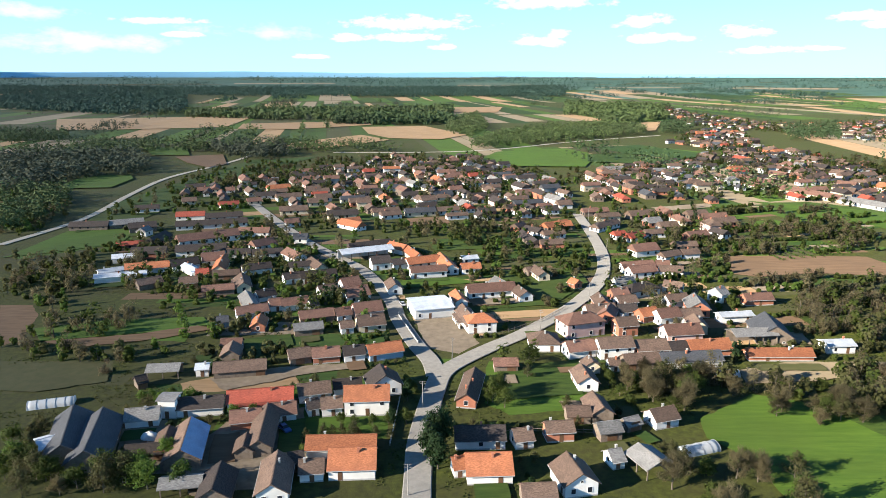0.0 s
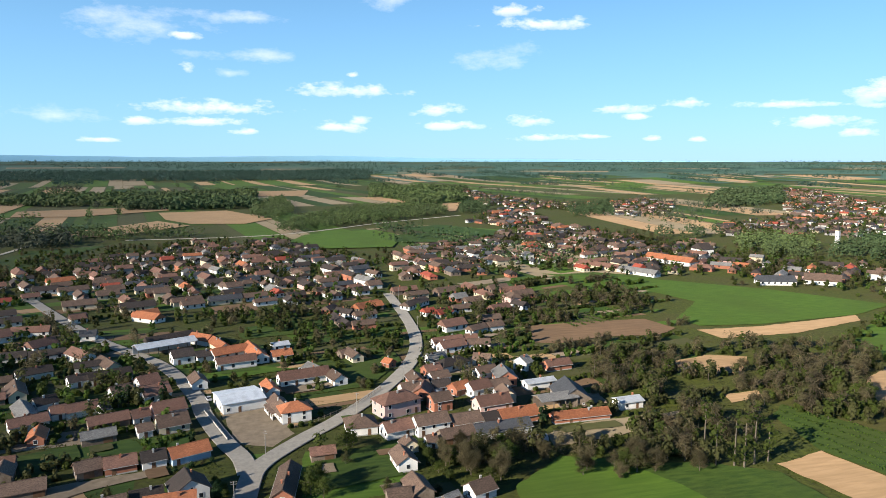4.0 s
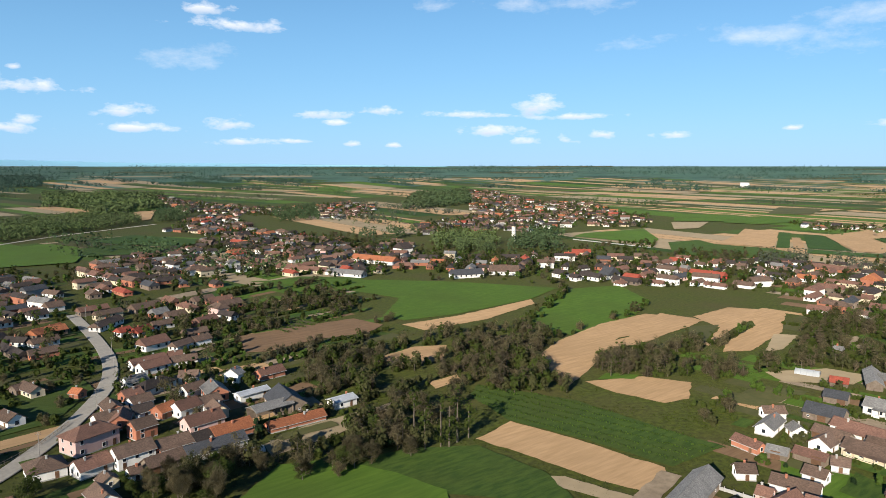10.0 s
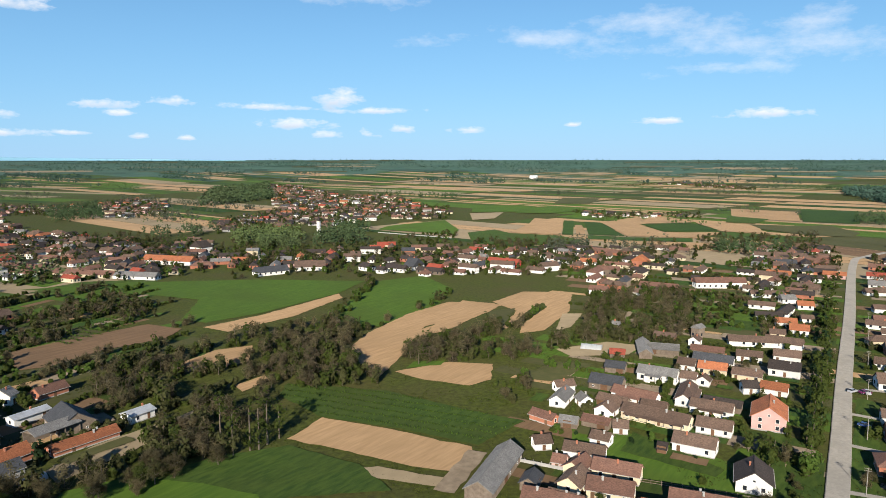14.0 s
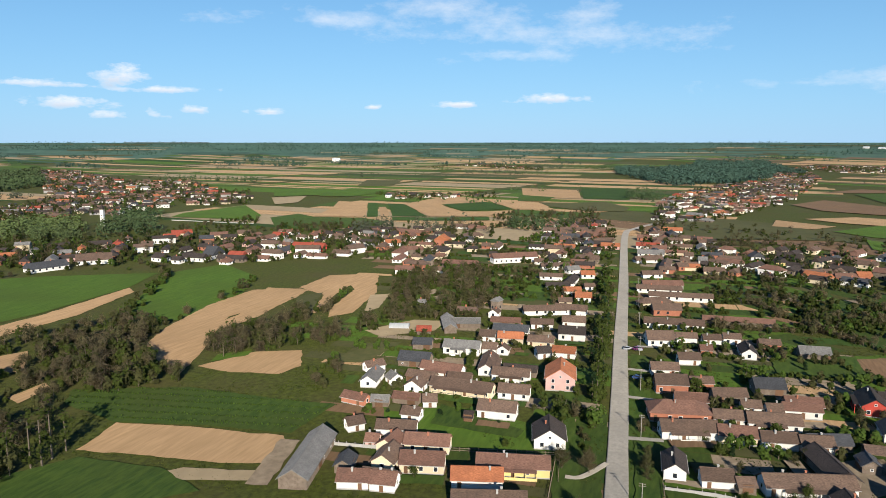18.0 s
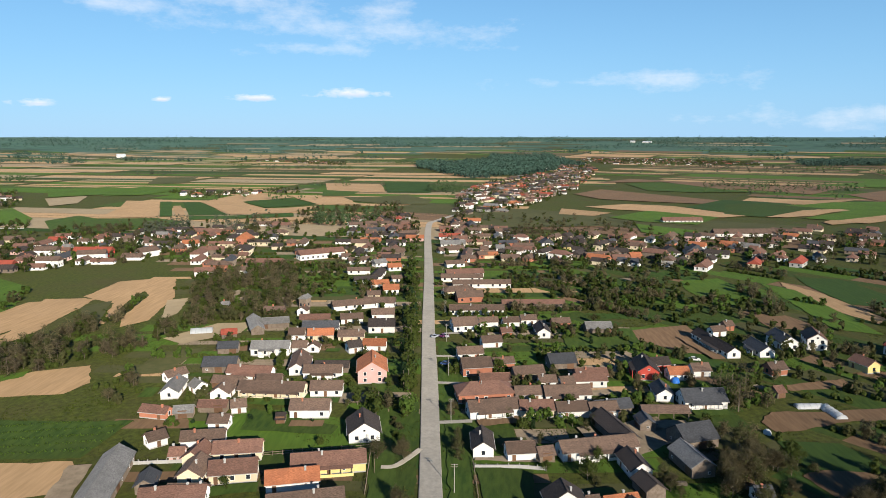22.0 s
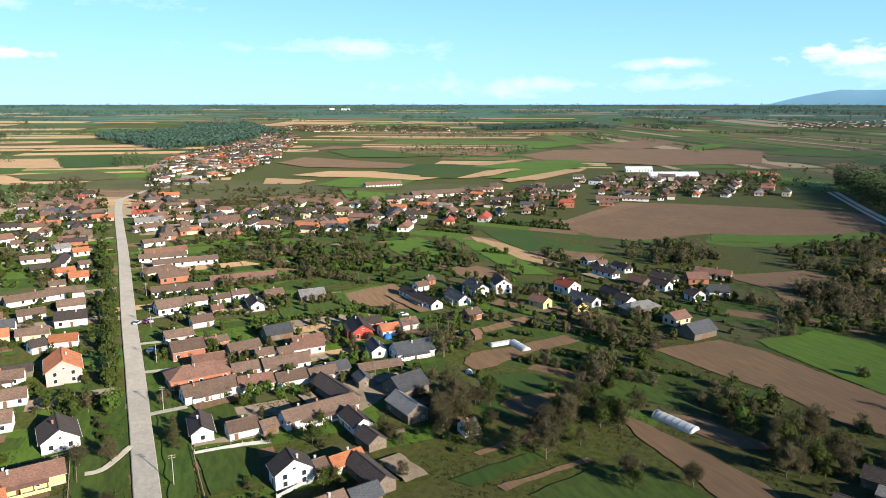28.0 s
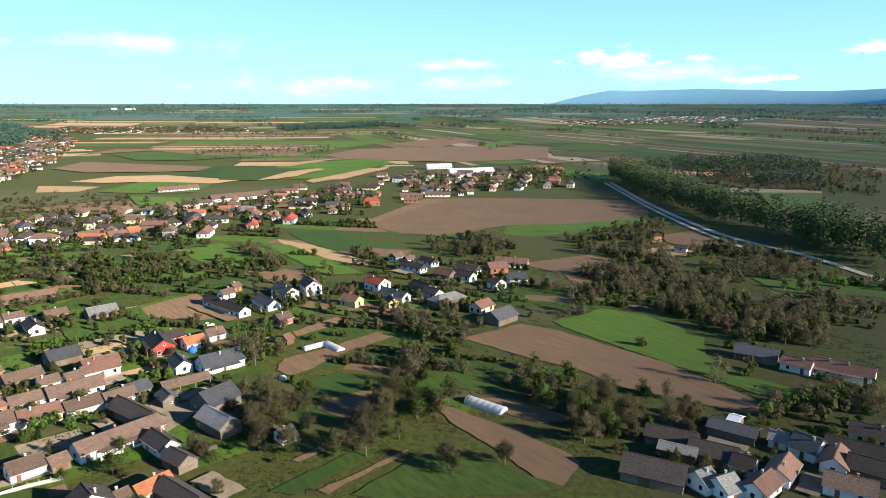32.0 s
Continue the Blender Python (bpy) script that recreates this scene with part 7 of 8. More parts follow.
grove('scrub', 0.01, (673, -960), (396, -1005), (273, -700), (421, -652))
grove('scrub', 0.021, (-160, 240), (-91, 240), (-68, 218), (-93, 199), (-91, 179), (-102, 195), (-135, 199))
grove('leafy', 0.018, (-102, 146), (-64, 149), (-59, 128), (-91, 128))
specimen('mid', 27.7, 199.0, 0.9)
specimen('mid', 25.2, 192.7, 0.9)
specimen('mid', 18.2, 199.0, 0.9)
grove('scrub', 0.034, (45, 169), (55, 195), (89, 191), (87, 179), (64, 166))
grove('scrub', 0.034, (90, 183), (130, 191), (111, 160), (95, 163))
grove('scrub', 0.035, (50, 137), (66, 142), (77, 134), (76, 119), (44, 119))
grove('bush', 0.022, (19, 344), (71, 332), (61, 284), (38, 311), (17, 311))
grove('scrub', 0.021, (169, 399), (237, 370), (216, 332), (142, 332))
grove('scrub', 0.026, (142, 284), (187, 284), (140, 208), (121, 218))
grove('scrub', 0.023, (-197, 301), (-175, 332), (-137, 260), (-155, 253), (-177, 268))
grove('leafy', 0.02, (-341, 535), (-301, 527), (-235, 433), (-237, 398), (-239, 369))
grove('yard', 0.0028, (-166, 343), (-118, 654), (114, 655), (183, 433), (89, 199), (38, 132), (-3, 128), (-56, 128), (-86, 176), (-68, 240), (-120, 268))
grove('yard', 0.0024, (142, 78), (204, 110), (317, 109), (448, 90), (457, 54), (158, 19))
grove('yard', 0.0062, (162, 5), (467, 18), (517, -165), (180, -62))
grove('yard', 0.0062, (329, -123), (309, -295), (213, -207), (228, -90))
grove('yard', 0.0014, (245, -43), (238, -143), (134, -98), (138, -41))
grove('yard', 0.0050, (119, -164), (74, -211), (54, -160), (85, -119))
grove('yard', 0.0037, (592, 391), (830, 93), (588, 64), (419, 276))
grove('yard', 0.0025, (270, 794), (456, 561), (449, 376), (383, 321), (189, 562))
specimen('fresh', 202.4, 21.7, 1.25)
specimen('mid', 243.0, 23.6, 1.1)
specimen('mid', 268.8, 26.2, 1.1)
specimen('mid', 307.0, 29.1, 1.1)
specimen('mid', 333.0, 31.7, 1.1)
specimen('mid', 363.6, 34.2, 1.1)
specimen('mid', 400.0, 37.8, 1.1)
specimen('mid', 434.7, 40.9, 1.1)
specimen('mid', 475.6, 45.4, 1.1)
specimen('mid', 511.5, 47.8, 1.1)
specimen('deep', 227.4, 25.6, 1.0)
specimen('deep', 261.6, 30.1, 1.0)
specimen('deep', 293.3, 32.3, 1.0)
specimen('deep', 322.2, 34.5, 1.0)
specimen('mid', 222.0, 23.6, 1.0)
specimen('mid', 284.7, 28.5, 1.0)
specimen('mid', 350.8, 35.6, 1.0)
specimen('mid', 384.7, 38.0, 1.0)
specimen('mid', 416.7, 42.0, 1.0)
specimen('mid', 454.3, 45.3, 1.0)
specimen('mid', 207.7, 34.1, 1.0)
specimen('mid', 200.9, 31.2, 1.0)
specimen('bare', 204.1, 8.4, 0.6)
specimen('bare', 172.0, 19.5, 0.75)
specimen('bare', 148.0, 18.5, 0.75)
specimen('fresh', 198.3, -14.6, 0.7)
specimen('fresh', 198.4, -17.8, 0.7)
specimen('fresh', 199.6, -20.4, 0.7)
specimen('fresh', 196.0, -24.0, 0.7)
specimen('fresh', 196.9, -27.4, 0.7)
specimen('mid', 218.0, -81.5, 1.0)
specimen('mid', 227.8, -89.6, 1.0)
specimen('mid', 224.9, -79.8, 1.0)
specimen('bush', 204.0, -8.7, 1.0)
specimen('bush', 194.1, -12.7, 1.0)
specimen('bush', 198.7, -34.4, 1.0)
specimen('deep', -2.1, 146.1, 1.2)
specimen('deep', -1.1, 138.9, 1.2)
specimen('deep', 0.2, 148.6, 1.2)
specimen('deep', -3.0, 142.4, 1.2)
specimen('mid', 13.2, 171.6, 0.75)
specimen('mid', 16.1, 168.3, 0.75)
specimen('mid', 15.5, 175.6, 0.75)
specimen('fresh', -29.3, 208.1, 0.8)
specimen('fresh', -26.0, 210.5, 0.8)
specimen('fresh', -61.6, 142.4, 0.8)
specimen('fresh', -55.4, 132.2, 0.8)
specimen('fresh', -64.7, 134.4, 0.8)
specimen('fresh', -75.3, 217.9, 0.8)
specimen('deep', -44.7, 253.4, 1.1)
specimen('deep', -42.0, 256.8, 1.1)
specimen('deep', 88.6, 199.1, 1.1)
specimen('mid', 15.9, 227.6, 0.8)
specimen('poplar', 129.7, 155.4, 1.0)
specimen('poplar', 134.0, 156.7, 1.0)
specimen('poplar', 128.1, 157.4, 1.0)
specimen('poplar', 139.1, 157.3, 1.0)
specimen('poplar', 125.0, 161.3, 1.0)
specimen('poplar', 125.5, 167.3, 1.0)
specimen('rust', 225.5, 169.1, 1.3)
specimen('rust', 231.7, 167.9, 1.3)
specimen('rust', 229.9, 176.9, 1.3)
village(3, 13, (-165, 349), (-102, 407), (-54, 356), (-19, 240), (-49, 218), (-80, 268), (-125, 268))
village(10, 14, (-1, 399), (71, 399), (64, 344), (2, 344))
village(5, 13, (77, 311), (121, 311), (97, 241), (60, 241))
grove('bush', 0.02, (111, -205), (74, -211), (68, -196), (93, -174))
lots(3, 9, (-165, 349), (-102, 407), (-28, 356), (-19, 240), (-45, 199), (-14, 176), (-11, 128), (-68, 128), (-93, 199), (-72, 240), (-125, 268))
lots(10, 8, (-1, 399), (91, 399), (62, 268), (3, 213), (-1, 268))
lots(5, 8, (82, 332), (169, 399), (239, 370), (135, 199), (92, 199), (51, 199))
lots(20, 9, (-197, 536), (-118, 654), (34, 760), (98, 536), (74, 407), (-28, 407), (-116, 399))
lots(94, 8, (687, 133), (678, 72), (228, 29), (149, 22), (157, 76), (230, 107), (261, 92), (345, 93))
lots(94, 8, (671, 30), (642, -24), (438, -74), (299, -76), (235, -82), (185, -73), (140, -37), (142, 6), (249, 12))
lots(40, 10, (602, -42), (468, -160), (450, -278), (372, -267), (326, -187), (223, -78), (267, -57), (407, -35))
lots(40, 10, (249, -115), (261, -241), (187, -275), (154, -212), (143, -134), (151, -82))
lots(94, 9, (520, 236), (652, 72), (455, 48), (366, 77), (346, 140))
lots(94, 8, (272, 161), (313, 126), (340, 109), (261, 73), (214, 95), (222, 121))
lots(20, 9, (210, 623), (278, 538), (260, 402), (177, 313), (132, 279), (110, 333))
infill(94, 0.004, (686, 127), (678, 72), (228, 28), (200, 26), (209, 83), (288, 83), (426, 88))
infill(94, 0.004, (671, 30), (642, -24), (440, -60), (268, -45), (221, -18), (197, 10))
infill(50, 0.001, (547, -83), (634, -215), (679, -383), (657, -529), (512, -414), (464, -264), (457, -156), (428, -72))
infill(3, 0.004, (-155, 343), (-100, 399), (-27, 344), (-19, 240), (-50, 223), (-80, 268), (-123, 268))
infill(10, 0.005, (5, 399), (89, 407), (71, 332), (4, 311))
infill(5, 0.005, (77, 311), (147, 344), (136, 253), (96, 218), (58, 229))
infill(20, 0.002, (-192, 522), (-115, 635), (33, 723), (92, 522), (74, 415), (-29, 415), (-143, 497))
infill(94, 0.002, (534, 218), (551, 111), (461, 92), (435, 124), (399, 169))
infill(94, 0.002, (554, 365), (666, 192), (520, 149), (383, 321), (425, 355))
grove('scrub', 0.05, (208, 234), (240, 226), (224, 191), (193, 164), (173, 189))
grove('scrub', 0.03, (145, 269), (183, 269), (207, 239), (201, 219), (158, 183), (125, 223))
grove('scrub', 0.02, (214, 441), (242, 425), (234, 375), (210, 337), (182, 355))
grove('scrub', 0.02, (430, 171), (457, 126), (342, 93), (316, 125))
grove('scrub', 0.012, (784, 215), (877, 98), (713, 79), (655, 174))
grove('scrub', 0.012, (616, 392), (663, 302), (579, 258), (517, 324))
grove('leafy', 0.010, (570, 723), (624, 654), (482, 505), (440, 558))
grove('scrub', 0.006, (270, 794), (450, 748), (420, 533), (312, 547), (236, 698))
grove('wild', 0.031, (175, -259), (141, -313), (112, -254), (130, -226))
grove('bush', 0.025, (124, -173), (93, -213), (80, -187), (103, -157))
grove('bush', 0.02, (122, -213), (89, -226), (78, -200), (89, -185), (111, -195))
specimen('mid', 360.1, 36.1, 1.25)
specimen('mid', 325.5, 33.6, 1.25)
specimen('mid', 296.5, 30.0, 1.25)
specimen('mid', 272.2, 28.8, 1.25)
specimen('mid', 251.3, 26.5, 1.25)
specimen('mid', 227.7, 24.0, 1.25)
specimen('mid', 310.5, 32.7, 1.25)
specimen('mid', 283.7, 28.5, 1.25)
specimen('mid', 239.0, 25.4, 1.25)
specimen('fresh', 203.4, 21.6, 1.4)
specimen('fresh', 202.5, 21.9, 0.95)
specimen('mid', 210.5, 38.5, 0.8)
grove('leafy', 0.006, (330, 681), (486, 486), (714, 471), (536, 354), (381, 440), (314, 524))
infill(12, 0.0018, (126, 635), (242, 723), (298, 599), (341, 536), (323, 507), (221, 528), (131, 509))
grove('leafy', 0.004, (30, 655), (130, 655), (109, 522), (52, 550))
grove('bush', 0.02, (-152, 240), (-93, 240), (-86, 218), (-135, 218))
grove('bush', 0.02, (-129, 208), (-90, 218), (-83, 199), (-118, 195))
grove('leafy', 0.02, (-91, 132), (-100, 157), (-70, 146), (-57, 128))
grove('scrub', 0.005, (748, 32), (696, -168), (600, -146), (579, 2))
grove('leafy', 0.007, (406, 510), (531, 239), (467, 211), (386, 330), (349, 440))
grove('scrub', 0.01, (719, 249), (736, 165), (630, 141), (607, 210))
grove('scrub', 0.02, (-209, 326), (-170, 332), (-142, 274), (-172, 268))
grove('leafy', 0.03, (-167, 274), (-155, 275), (-136, 242), (-148, 240))
grove('leafy', 0.02, (-118, 279), (-94, 283), (-82, 247), (-103, 245))
grove('leafy', 0.02, (-359, 565), (-337, 574), (-269, 509), (-231, 424), (-227, 369), (-232, 358))
grove('scrub', 0.026, (300, -323), (287, -379), (231, -310), (252, -277))
grove('scrub', 0.022, (255, -340), (220, -395), (166, -366), (145, -323), (187, -275), (233, -284))
grove('wild', 0.045, (126, -166), (116, -185), (102, -162), (111, -145))
grove('leafy', 0.028, (159, -148), (149, -167), (119, -143), (123, -132), (143, -134))
grove('scrub', 0.035, (154, -285), (141, -313), (111, -251), (128, -252))
grove('scrub', 0.022, (246, -287), (236, -315), (214, -314), (178, -255), (207, -243))
grove('bush', 0.045, (316, -356), (307, -402), (298, -433), (287, -417), (305, -344))
grove('yard', 0.012, (-196, 426), (-176, 700), (-20, 794), (-15, 604), (-139, 548), (-130, 450), (-166, 440))
grove('leafy', 0.008, (-205, 390), (-222, 580), (-195, 720), (-160, 700), (-175, 500), (-185, 410))
grove('wild', 0.03, (236, -146), (230, -182), (152, -124), (141, -97), (170, -110))
grove('leafy', 0.03, (238, -85), (243, -105), (212, -91), (211, -76))
grove('wild', 0.03, (188, -70), (191, -90), (170, -84), (170, -66))
grove('wild', 0.03, (146, -317), (116, -327), (92, -265), (117, -262))
grove('scrub', 0.035, (99, -221), (77, -227), (69, -206), (89, -188))
grove('leafy', 0.03, (152, -334), (123, -347), (130, -364), (159, -349))
for kind, (V, F) in STRIPS.items():
    tagged(new("garden_strip", pydata("garden_strip", V, F, kind)), "narrow garden strips behind the village houses", "garden", kind="stuff")

# ---------------------------------------------------------------- the far plain: strip fields and woods
def far_plain():
    """Long strip fields laid in blocks, each country with its own lie; then tree rows, clumps and the woods at the edge."""
    r = random.Random(21)
    cells, trees = {}, []
    countries = ((-45, 30, -81, ("f_green2", "f_green", "f_olive", "f_tan", "f_dkgreen", "f_green", "f_pale"), 0.35),
                 (30, 90, -98, ("f_tan", "f_pale", "f_tan", "f_olive", "f_green", "f_dkgreen", "f_green2", "f_pale", "f_tan", "f_green"), 0.12),
                 (90, 122, -120, ("f_tan", "f_brown", "f_green", "f_green", "f_dkgreen", "f_olive", "f_tan", "f_green2", "f_brown"), 0.08),
                 (122, 170, -18, ("f_green2", "f_green", "f_olive", "f_brown", "f_green", "f_dkgreen", "f_brown", "f_pale"), 0.10))
    for no, (az0, az1, lie, palette, clumps) in enumerate(countries):
        c, s = math.cos(radians(lie)), math.sin(radians(lie))
        w = -3600
        while w < 3600:
            deep = r.uniform(110, 260)
            u = -3600 + r.uniform(0, 200)
            while u < 3600:
                long = r.uniform(220, 620)
                x, y = (u + long / 2) * c - (w + deep / 2) * s, (u + long / 2) * s + (w + deep / 2) * c
                d, az = math.hypot(x, y), math.degrees(math.atan2(x, y))
                if az0 <= az < az1 and 700 < d < 3500 and not any(inside((x, y), p) for p in KEEP):
                    # strips along the block, a few of them joined into one broad field
                    v = 0.0
                    far = d > 2400
                    while v < deep:
                        wd = min(deep - v, r.choice((14, 22, 30, 45, 70)) * r.uniform(0.8, 1.2) * (1.5 if far else 1.0))
                        # past 3 km some strips take the haze-blued wood colour
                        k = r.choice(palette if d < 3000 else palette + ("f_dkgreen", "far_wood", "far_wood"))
                        V, F = cells.setdefault(k, ([], []))
                        e0, e1 = u + r.uniform(0, 25), u + long - r.uniform(1, 20)
                        b, seg = len(V), max(2, int(long / 90))
                        for j in range(seg + 1):
                            uu = e0 + (e1 - e0) * j / seg
                            for vv in (w + v, w + v + wd - 1.2):
                                px, py = uu * c - vv * s, uu * s + vv * c
                                V.append((px, py, rise(math.hypot(px, py)) + 0.12 + 0.12 * no + (0.6 if d > 2300 else 0)))
                        for j in range(seg):
                            F.append((b + 2 * j, b + 2 * j + 2, b + 2 * j + 3, b + 2 * j + 1))
                        if r.random() < 0.10:
                            q0 = r.uniform(e0, e1)
                            for _ in range(r.randint(2, 16)):
                                uu = min(e1, max(e0, r.gauss(q0, 40)))
                                trees.append((uu * c - (w + v) * s + r.gauss(0, 2), uu * s + (w + v) * c + r.gauss(0, 2)))
                        v += wd
                    if r.random() < clumps * (1.0 if d < 2600 else 2.2):
                        lx, ly, ph = long * r.uniform(0.15, 0.5), deep * r.uniform(0.08, 0.3), r.uniform(0, 9)
                        for _ in range(int(lx * ly * 0.022)):
                            g, h = r.uniform(-1, 1), r.uniform(-1, 1)
                            if noise.noise((g * 2 + ph, h * 2, no)) < 0.2:
                                trees.append((x + g * lx * c - h * ly * s, y + g * lx * s + h * ly * c))
                u += long
            w += deep
    # the wooded rim, its colour blued for haze, with pale clearings
    V, F = cells.setdefault("far_wood", ([], []))
    for _ in range(420):
        az, d = radians(90 - r.uniform(-44, 170)), r.uniform(3450, 4850)
        half, dep = r.uniform(0.012, 0.07), r.uniform(30, 130)
        k = r.choice(("far_wood", "far_wood", "far_wood", "far_wood", "f_olive", "f_pale" if d < 4300 else "far_wood"))
        V, F = cells.setdefault(k, ([], []))
        b = len(V)
        for j in range(5):
            a = az - half + half * j / 2
            for dd in (d, d + dep):
                V.append((dd * math.cos(a), dd * math.sin(a), rise(dd) + 1.2))
        for j in range(4):
            F.append((b + 2 * j, b + 2 * j + 1, b + 2 * j + 3, b + 2 * j + 2))
    for k, (V, F) in cells.items():
        tagged(new("far_field", pydata("far_field", V, F, k)), "patchwork of distant strip fields", "field", kind="stuff")
    for _ in range(15000):
        az, d = radians(90 - r.uniform(-44, 170)), r.uniform(3300, 4880)
        px, py = d * math.cos(az), d * math.sin(az)
        if noise.noise((px * 0.0022, py * 0.0022, 2)) > -0.12 + (0.25 if d < 3700 else 0):
            trees.append((px, py))
    pts = np.array(trees)
    dd = np.hypot(pts[:, 0], pts[:, 1])
    pick = np.array([noise.noise((p[0] * 0.002, p[1] * 0.002, 5)) for p in pts])
    tree_mesh(pts[(pick > 0.1) & (dd < 2500)], "broad", 1.0, 12, 1.1)
    tree_mesh(pts[(pick < -0.1) & (dd < 2500)], "bare", 1.0, 12, 1.1)
    tree_mesh(pts[(abs(pick) <= 0.1) & (dd < 2500)], "fresh", 1.0, 12, 1.1)
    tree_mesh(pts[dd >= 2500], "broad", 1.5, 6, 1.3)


far_plain()


# garden plots, trodden yards and hedges beside the nearer houses
def garden(kind, x, y, rot, L, W):
    c, s = math.cos(radians(rot)), math.sin(radians(rot))
    field(kind, *[(x + u * c - w * s, y + u * s + w * c) for u, w in ((-L / 2, -W / 2), (L / 2, -W / 2), (L / 2, W / 2), (-L / 2, W / 2))])


for px, py, rot, L, W, *_ in list(PLOTS):
    if math.hypot(px, py) > 420:
        continue
    c, s = math.cos(radians(rot)), math.sin(radians(rot))
    side = rng.choice((-1, 1))
    off = side * (W / 2 + rng.uniform(3.5, 6))
    gx, gy = px - off * s, py + off * c
    if rng.random() < 0.6 and free(gx, gy, 2.0):
        garden(rng.choice(("yard", "yard", "brown", "dkgreen", "olive", "green2")), gx, gy, rot, L * rng.uniform(0.6, 1.1), rng.uniform(4, 6.5))
    if rng.random() < 0.5:
        off = -side * (W / 2 + rng.uniform(3, 6))
        u = -L * 0.6
        kind = rng.choice(("bush", "bush", "mid", "olive"))
        while u < L * 0.9:
            hx, hy = px + u * c - off * s, py + u * s + off * c
            if free(hx, hy, 1.6):
                plant(kind, hx + rng.gauss(0, 0.4), hy + rng.gauss(0, 0.4), 0.5 if kind != "bush" else 0.6)
            u += rng.uniform(1.8, 4.5)

# rough grass: loose tufts of blades over the nearer meadows and verges
tv, tf = [], []
tr = random.Random(5)
while len(tf) < 60000:
    az, d = radians(90 - tr.uniform(-36, 160)), 95 + 260 * tr.random() ** 0.8
    x, y = d * math.cos(az), d * math.sin(az)
    if noise.noise((x * 0.06, y * 0.06, 3)) < 0.05 or not free(x, y, 0.5) or any(inside((x, y), p) for p in BARE if abs(p[0][0] - x) < 150 and abs(p[0][1] - y) < 150):
        continue
    for _ in range(5):
        px, py, q, a = x + tr.gauss(0, 0.7), y + tr.gauss(0, 0.7), tr.uniform(0.12, 0.34), tr.uniform(0, 6.3)
        b = len(tv)
        tv += [(px - q * math.cos(a), py - q * math.sin(a), 0.0), (px + q * math.cos(a), py + q * math.sin(a), 0.0), (px + tr.gauss(0, 0.15), py + tr.gauss(0, 0.15), tr.uniform(0.15, 0.45))]
        tf.append((b, b + 1, b + 2))
tagged(new("grass", pydata("grass", tv, tf, "grass")), "tufts of rough spring grass in the meadows", "grass", kind="stuff")

# ---------------------------------------------------------------- smaller things
for nm, c in (("white", (0.72, 0.72, 0.70)), ("silver", (0.42, 0.43, 0.45)), ("blue", (0.04, 0.08, 0.20)), ("plum", (0.16, 0.03, 0.10)), ("black", (0.02, 0.02, 0.022))):
    material("car_" + nm, c, tuple(q * 1.1 for q in c), 1.0, 0.28, 0.5, coords="Object")
material("rubber", (0.02, 0.02, 0.02), (0.03, 0.03, 0.03), 3.0, 0.9, 0.5)
material("steel", (0.45, 0.46, 0.47), (0.55, 0.56, 0.57), 2.0, 0.45, 0.5, metal=0.6)
material("insulator", (0.10, 0.06, 0.04), (0.14, 0.09, 0.06), 2.0, 0.35, 0.5)


def lathe(name, rings, sides, mat, axis="z"):
    v, f = [], []
    for z, r in rings:
        for i in range(sides):
            a = 2 * math.pi * i / sides
            v.append((r * math.cos(a), r * math.sin(a), z) if axis == "z" else (r * math.cos(a), z, r * math.sin(a)))
    for k in range(len(rings) - 1):
        for i in range(sides):
            j = (i + 1) % sides
            f.append((k * sides + i, k * sides + j, k * sides + sides + j, k * sides + sides + i))
    f += [tuple(range(sides - 1, -1, -1)), tuple(range((len(rings) - 1) * sides, len(rings) * sides))]
    return pydata(name, v, f, mat)


POLE = lathe("pole", [(-0.3, 0.11), (0, 0.11), (4, 0.095), (7.6, 0.07)], 8, "pole_wood")
ARM = box_mesh("crossarm", (-0.035, 0.035, -0.8, 0.8, -0.035, 0.035), "pole_wood")
KNOB = lathe("insulator", [(0, 0.04), (0.05, 0.07), (0.12, 0.07), (0.2, 0.03)], 6, "insulator")


def utility_pole(x, y, rot):
    base = tagged(new("utility_pole"), "wooden utility pole with crossarm beside the road", "utility pole", "poles along the road")
    base.matrix_basis = pose(x, y, 0, 0, 0, rot)
    child("pole", POLE, base)
    for z in (7.35, 6.8):
        arm = child("crossarm", ARM, base, pose(0.1, 0, z))
        for k in (-0.7, -0.3, 0.3, 0.7):
            child("insulator", KNOB, arm, pose(0, k, 0.035))


def poles(step, *pts):
    left = 0.0
    for (ax, ay), (bx, by) in zip(pts[:-1], pts[1:]):
        ll = math.hypot(bx - ax, by - ay)
        rot = math.degrees(math.atan2(by - ay, bx - ax))
        while left < ll:
            utility_pole(ax + (bx - ax) * left / ll, ay + (by - ay) * left / ll, rot)
            left += step
        left -= ll


POST = box_mesh("post", (-0.07, 0.07, -0.07, 0.07, -0.1, 1.5), "w_concrete")
POSTW = box_mesh("post", (-0.06, 0.06, -0.06, 0.06, -0.1, 1.4), "w_wood")


